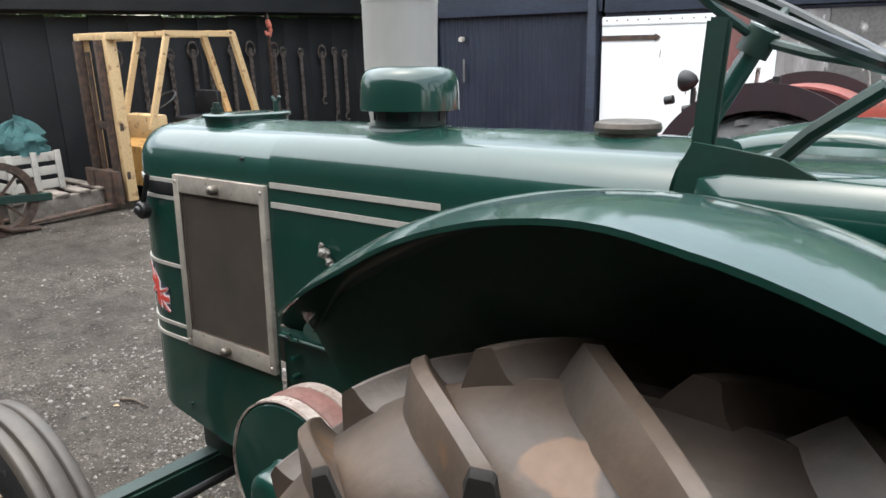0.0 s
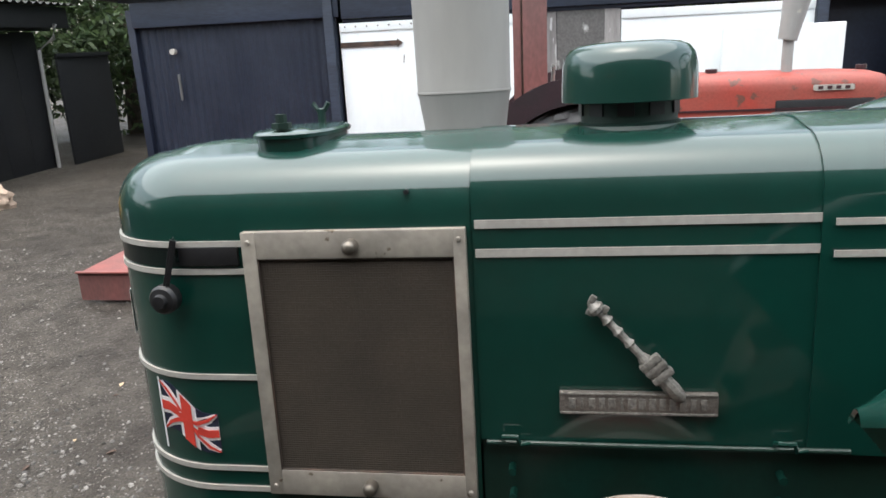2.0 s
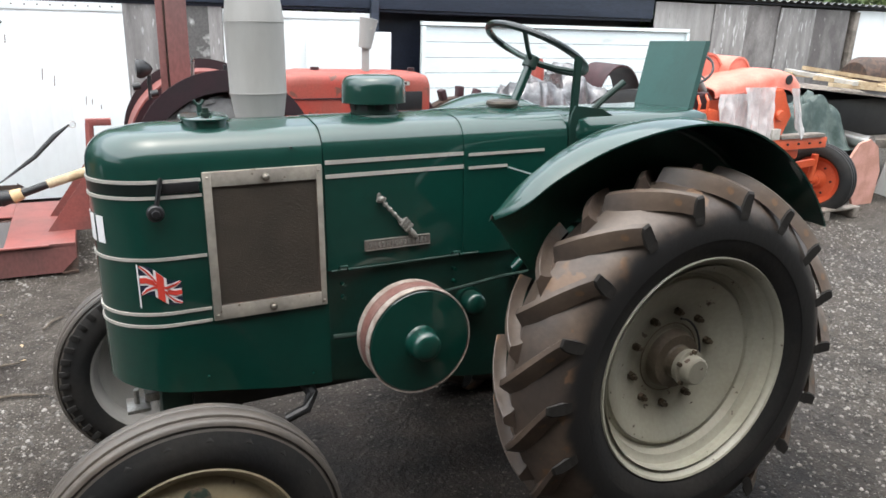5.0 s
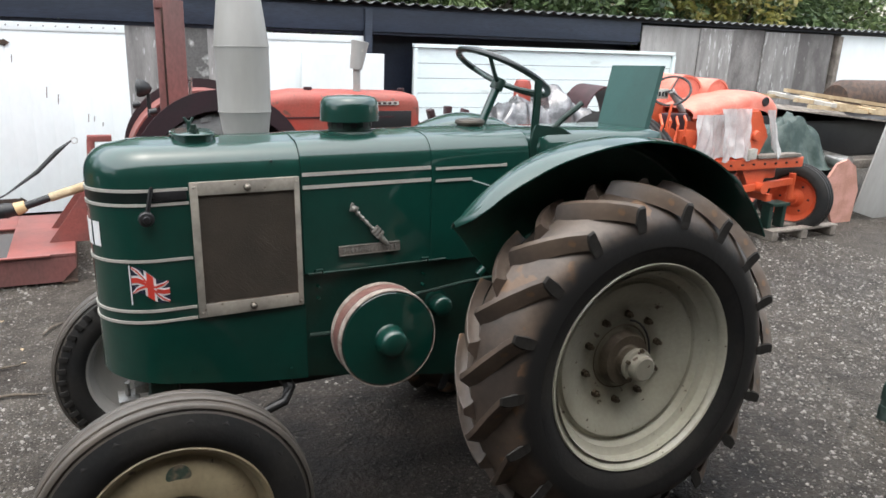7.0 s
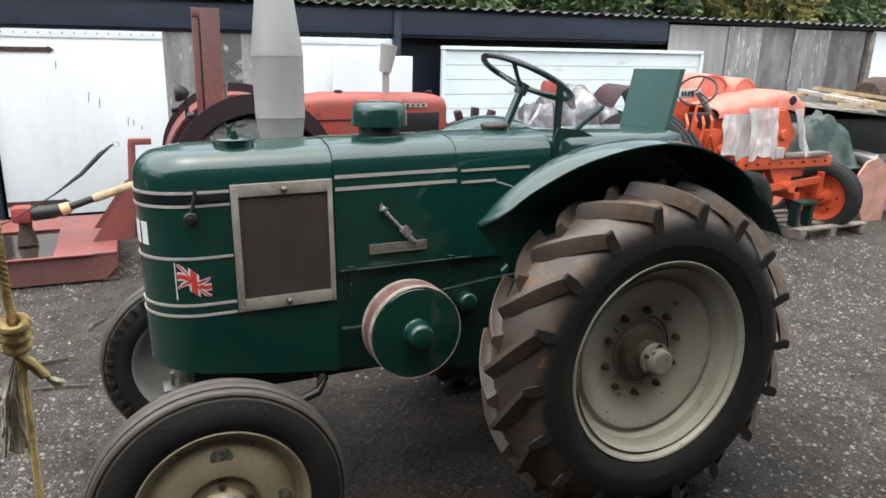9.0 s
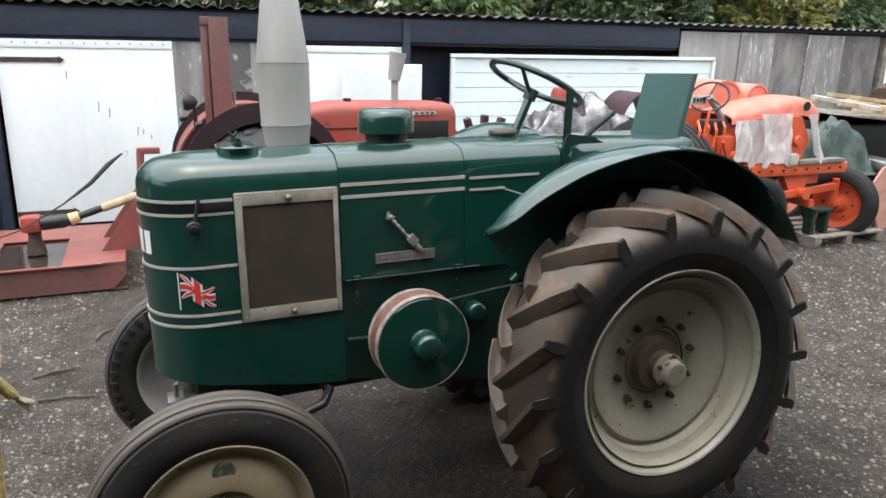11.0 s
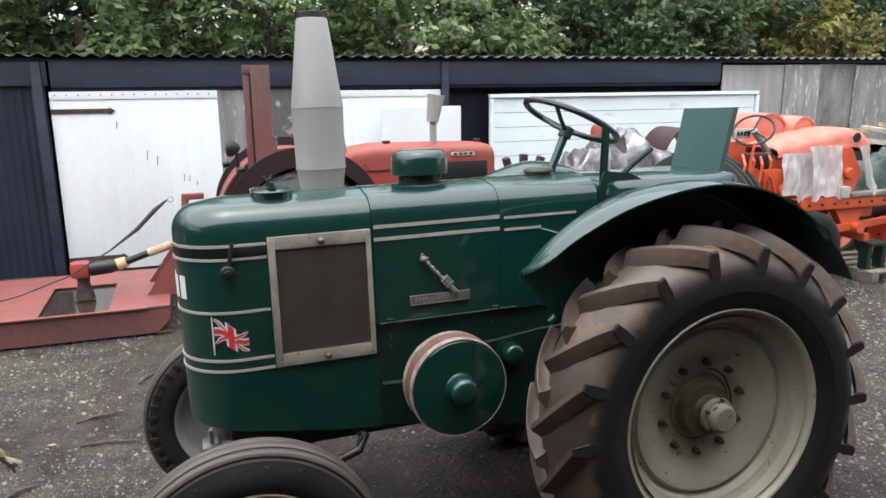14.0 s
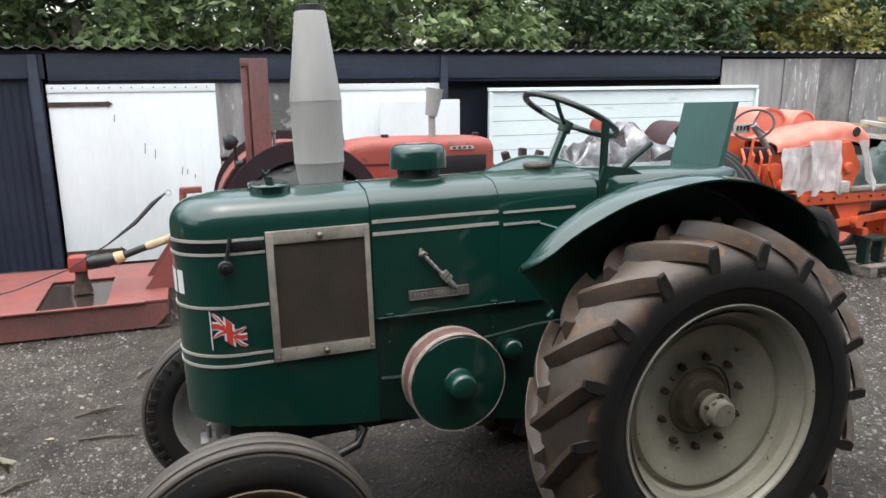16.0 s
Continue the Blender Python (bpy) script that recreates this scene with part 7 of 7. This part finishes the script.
# ---- yellow forklift ----
def forklift():
    t = thing("forklift", "worn yellow forklift truck with an open cab guard", "forklift", at=(-5.9, 4.0, 0.0))
    def L(x, y, z):
        return (x + 5.9, y - 4.0, z)
    xa, xb = -6.15, -5.5
    for x in (xa + 0.06, xb - 0.06):
        ms = part("mast_channel", box(B(), L(x, 2.98, 0.93), (0.07, 0.11, 1.70), 0.008), PALEYELLOW, t, "worn pale yellow mast channel")
        part("inner_channel", box(B(), L(x + (0.06 if x < -5.8 else -0.06), 2.90, 0.90), (0.05, 0.09, 1.62), 0.006), RUST, ms)
        part("lift_ram", rod(B(), L(x + (0.11 if x < -5.8 else -0.11), 2.96, 0.15), L(x + (0.11 if x < -5.8 else -0.11), 2.96, 1.6), 0.024), RUST, ms)
    part("mast_head", box(B(), L(-5.82, 3.0, 1.745), (0.72, 0.13, 0.07), 0.01), PALEYELLOW, t)
    part("mast_head_end", box(B(), L(xb - 0.02, 3.10, 1.735), (0.06, 0.22, 0.09), 0.01), PALEYELLOW, t)
    for z in (0.35, 0.85):
        part("mast_cross", box(B(), L(-5.82, 2.96, z), (0.60, 0.04, 0.08), 0.006), RUST, t)
    part("carriage", box(B(), L(-5.82, 2.84, 0.24), (0.66, 0.04, 0.34), 0.006), RUST, t)
    for x in (xa + 0.15, xb - 0.15):
        part("fork", skin(B(), [[L(x + d, 2.84, 0.40), L(x + d, 2.80, 0.40), L(x + d, 2.78, 0.08), L(x + d, 1.75, 0.04), L(x + d, 1.75, 0.03), L(x + d, 2.84, 0.035)] for d in (-0.05, 0.05)]), RUST, t)
    bd = B()
    rings = []
    for y, z0, z1, hw in ((3.15, 0.20, 0.62, 0.31), (3.5, 0.18, 0.72, 0.33), (4.3, 0.18, 0.74, 0.34), (4.9, 0.20, 0.76, 0.34), (5.15, 0.24, 0.72, 0.32), (5.25, 0.30, 0.62, 0.28)):
        rings.append([L(-5.83 + hw * a, y, z) for a, z in ((-1, z0), (1, z0), (1, z1 - 0.05), (0.9, z1), (-0.9, z1), (-1, z1 - 0.05))])
    skin(bd, rings)
    b = part("body", bd, YELLOW, t, "worn yellow body with rust chips")
    for i in range(3):
        part("vent_slot", box(B(), L(-5.487, 4.55, 0.60 + 0.035 * i), (0.012, 0.22, 0.014), 0), BLACK, b)
    part("seat", box(B(), L(-5.83, 4.05, 0.80), (0.40, 0.36, 0.10), 0.03), BLACK, t)
    part("seat_back", box(B(), L(-5.83, 4.25, 0.98), (0.40, 0.08, 0.30), 0.03), BLACK, t)
    part("cowl", box(B(), L(-5.83, 3.42, 0.80), (0.58, 0.16, 0.26), 0.03), PALEYELLOW, t)
    sw_ = Matrix.Translation(L(-5.83, 3.66, 1.06)) @ Matrix.Rotation(radians(35), 4, "X")
    part("steering_wheel", tube(B(), [sw_ @ Vector((0.15 * math.cos(a), 0.15 * math.sin(a), 0)) for a in [k * math.pi / 12 for k in range(25)]], 0.012, 6), BLACK, t)
    for x in (xa + 0.05, xb - 0.05):
        part("guard_post", bar(B(), L(x, 3.30, 0.78), L(x, 3.62, 1.76), 0.05, 0.06), PALEYELLOW, t)
        part("guard_post", bar(B(), L(x, 4.72, 0.74), L(x, 4.45, 1.76), 0.06, 0.07), PALEYELLOW, t)
        part("guard_rail", bar(B(), L(x, 3.58, 1.765), L(x, 4.48, 1.745), 0.05, 0.06), PALEYELLOW, t)
    for y in (3.60, 3.9, 4.18, 4.46):
        part("guard_bar", bar(B(), L(xa + 0.05, y, 1.765), L(xb - 0.05, y, 1.765), 0.04, 0.05), PALEYELLOW, t)
    for x in (xa + 0.02, xb - 0.0):
        for y, r in ((3.42, 0.27), (4.82, 0.24)):
            w = part("wheel", lathe(B(), [(0.15, -0.06), (0.12, -0.03), (0.06, -0.04), (0.0, -0.04), (0.0, 0.04), (0.06, 0.04), (0.12, 0.03), (0.15, 0.06)], L(x, y, r), "X", 24), BLACK, t)
            part("tyre", lathe(B(), [(0.14, -0.06), (r * 0.85, -0.075), (r, -0.05), (r, 0.05), (r * 0.85, 0.075), (0.14, 0.06)], L(x, y, r), "X", 32, loop=True), RUBBER, w)


forklift()

# crate, netting and an old implement by the open shed
cr = thing("crate", "pale slatted timber crate with odds and ends", "crate", at=(-6.45, 2.33, 0.24))
for z in (0.05, 0.19, 0.33):
    part("slat", box(B(), (0.26, 0.0, z), (0.02, 0.52, 0.09), 0.003), OFFWHITE, cr)
    part("slat", box(B(), (0.0, -0.26, z), (0.50, 0.02, 0.09), 0.003), OFFWHITE, cr)
for y in (-0.24, 0.0, 0.24):
    part("batten", box(B(), (0.275, y, 0.19), (0.02, 0.06, 0.40), 0.003), OFFWHITE, cr)
part("base", box(B(), (0, 0, 0.01), (0.52, 0.52, 0.02), 0), GREYWOOD, cr)
solo("netting", lump(0.28, 0.26, 0.42, 3.1), mat("teal_netting", (0.03, 0.10, 0.10), 0.8, vary=0.3, fine=90, bump=0.6), "bundle of teal netting on the crate", "netting", at=(-6.45, 2.32, 0.60))
pl2 = thing("pallet", "grey timber pallet under the crate", "pallet", at=(-6.3, 2.4, 0.0))
for i in range(5):
    part("slat", box(B(), (0, -0.44 + 0.22 * i, 0.215), (1.0, 0.12, 0.025), 0.003), GREYWOOD, pl2)
for x in (-0.42, 0.0, 0.42):
    part("bearer", box(B(), (x, 0, 0.10), (0.09, 1.0, 0.20), 0.004), GREYWOOD, pl2)
im = thing("implement", "old dark iron farm implement with a spoked land wheel", "implement", at=(-5.5, 1.62, 0.0))
part("wheel_rim", lathe(B(), [(0.27, -0.05), (0.34, -0.05), (0.34, 0.05), (0.27, 0.05)], (0, 0.05, 0.34), "X", 36, loop=True), RUST, im)
for a in range(0, 180, 45):
    c, s = math.cos(radians(a)), math.sin(radians(a))
    part("spoke", bar(B(), (0, 0.05 - 0.28 * c, 0.34 - 0.28 * s), (0, 0.05 + 0.28 * c, 0.34 + 0.28 * s), 0.03, 0.02, 0.002), RUST, im)
part("beam", bar(B(), (-0.2, -1.2, 0.42), (0.05, 0.5, 0.30), 0.07, 0.07), GREEN_DULL, im)
part("tine", tube(B(), [(0.0, -0.3, 0.4), (0.1, -0.25, 0.25), (0.05, 0.1, 0.05), (0.05, 0.35, 0.02)], 0.025, 8), RUST, im)
solo("white_board", box(B(), (0, 0, 0.5), (0.03, 0.7, 1.0), 0.004), WHITEDOOR, "white painted board leaning in the shed", "board", at=(-6.9, 1.75, 0.02))
solo("sack", lump(0.30, 0.24, 0.40, 5.2), mat("pale_sack", (0.45, 0.34, 0.26), 0.85, vary=0.15, fine=60, bump=0.3), "pale sack slumped on the ground by the shed", "sack", at=(-6.0, 6.2, 0.0))
solo("covered_heap", lump(0.7, 0.5, 0.95, 9.4), TARP, "pale sheeted heap beyond the gate", "heap", at=(-4.75, 10.1, 0.0))
solo("timber_block", box(B(), (0, 0, 0.05), (0.22, 0.34, 0.10), 0.008), BLACK, "short black timber block on the gravel", "block", at=(-4.25, 0.85, 0.0))
gp = thing("green_crate", "corner of a green painted timber crate", "crate", at=(3.55, -0.62, 0.0))
for z in (0.05, 0.16):
    part("board", box(B(), (-0.30, 0.0, z), (0.03, 0.6, 0.08), 0.004), GREENTARP, gp)
    part("board", box(B(), (0.0, 0.30, z), (0.62, 0.03, 0.08), 0.004), GREENTARP, gp)
part("post", box(B(), (-0.28, 0.28, 0.11), (0.06, 0.06, 0.22), 0.004), GREENTARP, gp)
part("base", box(B(), (0, 0, 0.012), (0.6, 0.6, 0.02), 0), GREENTARP, gp)
for i, (x, y, a, ln) in enumerate(((-0.85, 1.9, 20, 0.22), (-0.75, 1.55, -8, 0.3), (-1.1, 1.15, 35, 0.16), (-0.6, 2.4, 60, 0.2), (-1.5, 0.6, 15, 0.18))):
    solo("stick", tube(B(), [(-ln / 2, 0, 0.012), (0, 0.012, 0.016), (ln / 2, -0.008, 0.012)], [0.006, 0.008, 0.004], 6), BARK, "dark broken twig on the gravel", "twig", at=(x, y, ground_z(x, y)), turn=rz(a), group="twigs on the yard")
rl = random.Random(11)
for i in range(26):
    x, y = rl.uniform(-1.9, 0.4), rl.uniform(0.5, 3.0)
    bm = B()
    w = rl.uniform(0.012, 0.026)
    skin(bm, [[(-w, 0, 0.002), (-w * 0.2, -w * 0.5, 0.006), (w, 0, 0.004), (-w * 0.1, w * 0.5, 0.008)], [(-w, 0, 0.004), (-w * 0.2, -w * 0.5, 0.008), (w, 0, 0.006), (-w * 0.1, w * 0.5, 0.010)]])
    solo("dead_leaf", bm, WOODM if i % 3 else RUST, "dry fallen leaf on the gravel", "leaf", at=(x, y, ground_z(x, y)), turn=rz(rl.uniform(0, 360)), group="fallen leaves on the yard", smooth=0)

# ---- yellow rope hanging close by from a steel arm on a post ----
gal = thing("post_with_arm", "rusty orange-brown steel post with a side arm", "post", at=(-1.25, -1.62, 0.0))
part("post", box(B(), (0, 0, 0.98), (0.08, 0.08, 1.98), 0.006), RUST, gal)
part("arm", bar(B(), (0, 0, 1.93), (0.855, -0.005, 1.895), 0.05, 0.05), FADED, gal, "faded orange arm")
rp = thing("rope", "frayed yellow plastic rope hanging with a knot", "rope", at=(-0.435, -1.68, 0.0))


def twisted(pts, r, turns=26):
    """Three strands laid round a line."""
    bm = B()
    pts = [Vector(p) for p in pts]
    for s in range(3):
        line, total = [], int(turns * 9)
        for i in range(total + 1):
            u = i / total * (len(pts) - 1)
            k = min(int(u), len(pts) - 2)
            p = pts[k].lerp(pts[k + 1], u - k)
            a = 2 * math.pi * (turns * i / total + s / 3)
            line.append(p + Vector((math.cos(a), math.sin(a), 0)) * r * 0.5)
        tube(bm, line, r * 0.6, 6)
    return bm


main = [(-0.03, 0.03, 1.90), (-0.008, 0.01, 1.72), (-0.004, -0.01, 1.60), (0.003, -0.033, 1.535), (0.006, -0.056, 1.48), (0.010, -0.09, 1.42), (0.015, -0.14, 1.30), (0.015, -0.14, 0.9), (0.03, -0.12, 0.02)]
rope = part("strand", twisted(main[:4], 0.0046, 22), ROPE, rp)
part("strand", twisted(main[3:], 0.0031, 80), ROPE, rp)
kn = B()
for i in range(3):
    z = 1.558 + 0.010 * i
    tube(kn, [(0.0 + 0.010 * math.cos(a), -0.022 + 0.010 * math.sin(a), z + 0.004 * math.sin(a)) for a in [k * math.pi / 6 for k in range(13)]], 0.0048, 8)
part("knot", kn, ROPE, rp)
part("tail", twisted([(0.0, -0.03, 1.55), (0.010, -0.03, 1.540), (0.020, -0.03, 1.525)], 0.0055, 4), ROPE, rp)
fr = B()
rf = random.Random(8)
for i in range(26):
    d = Vector((0.010 + rf.uniform(-0.005, 0.006), rf.uniform(-0.006, 0.006), -0.010 + rf.uniform(-0.006, 0.005)))
    tube(fr, [(0.020, -0.03, 1.525), Vector((0.020, -0.03, 1.525)) + d * 0.6, Vector((0.020, -0.03, 1.525)) + d], 0.0012, 4)
for i in range(70):
    d = Vector((-0.012 + rf.uniform(-0.012, 0.016), rf.uniform(-0.012, 0.012), -0.085 + rf.uniform(-0.02, 0.03)))
    tube(fr, [(0.0, -0.03, 1.55), Vector((-0.004, -0.032, 1.545)) + d * 0.5 + Vector((rf.uniform(-0.006, 0.006), 0, 0)), Vector((0.0, -0.03, 1.55)) + d], 0.0016, 4)
tagged(part("frayed_end", fr, FRAY, rp), "pale frayed fibres", kind="stuff")
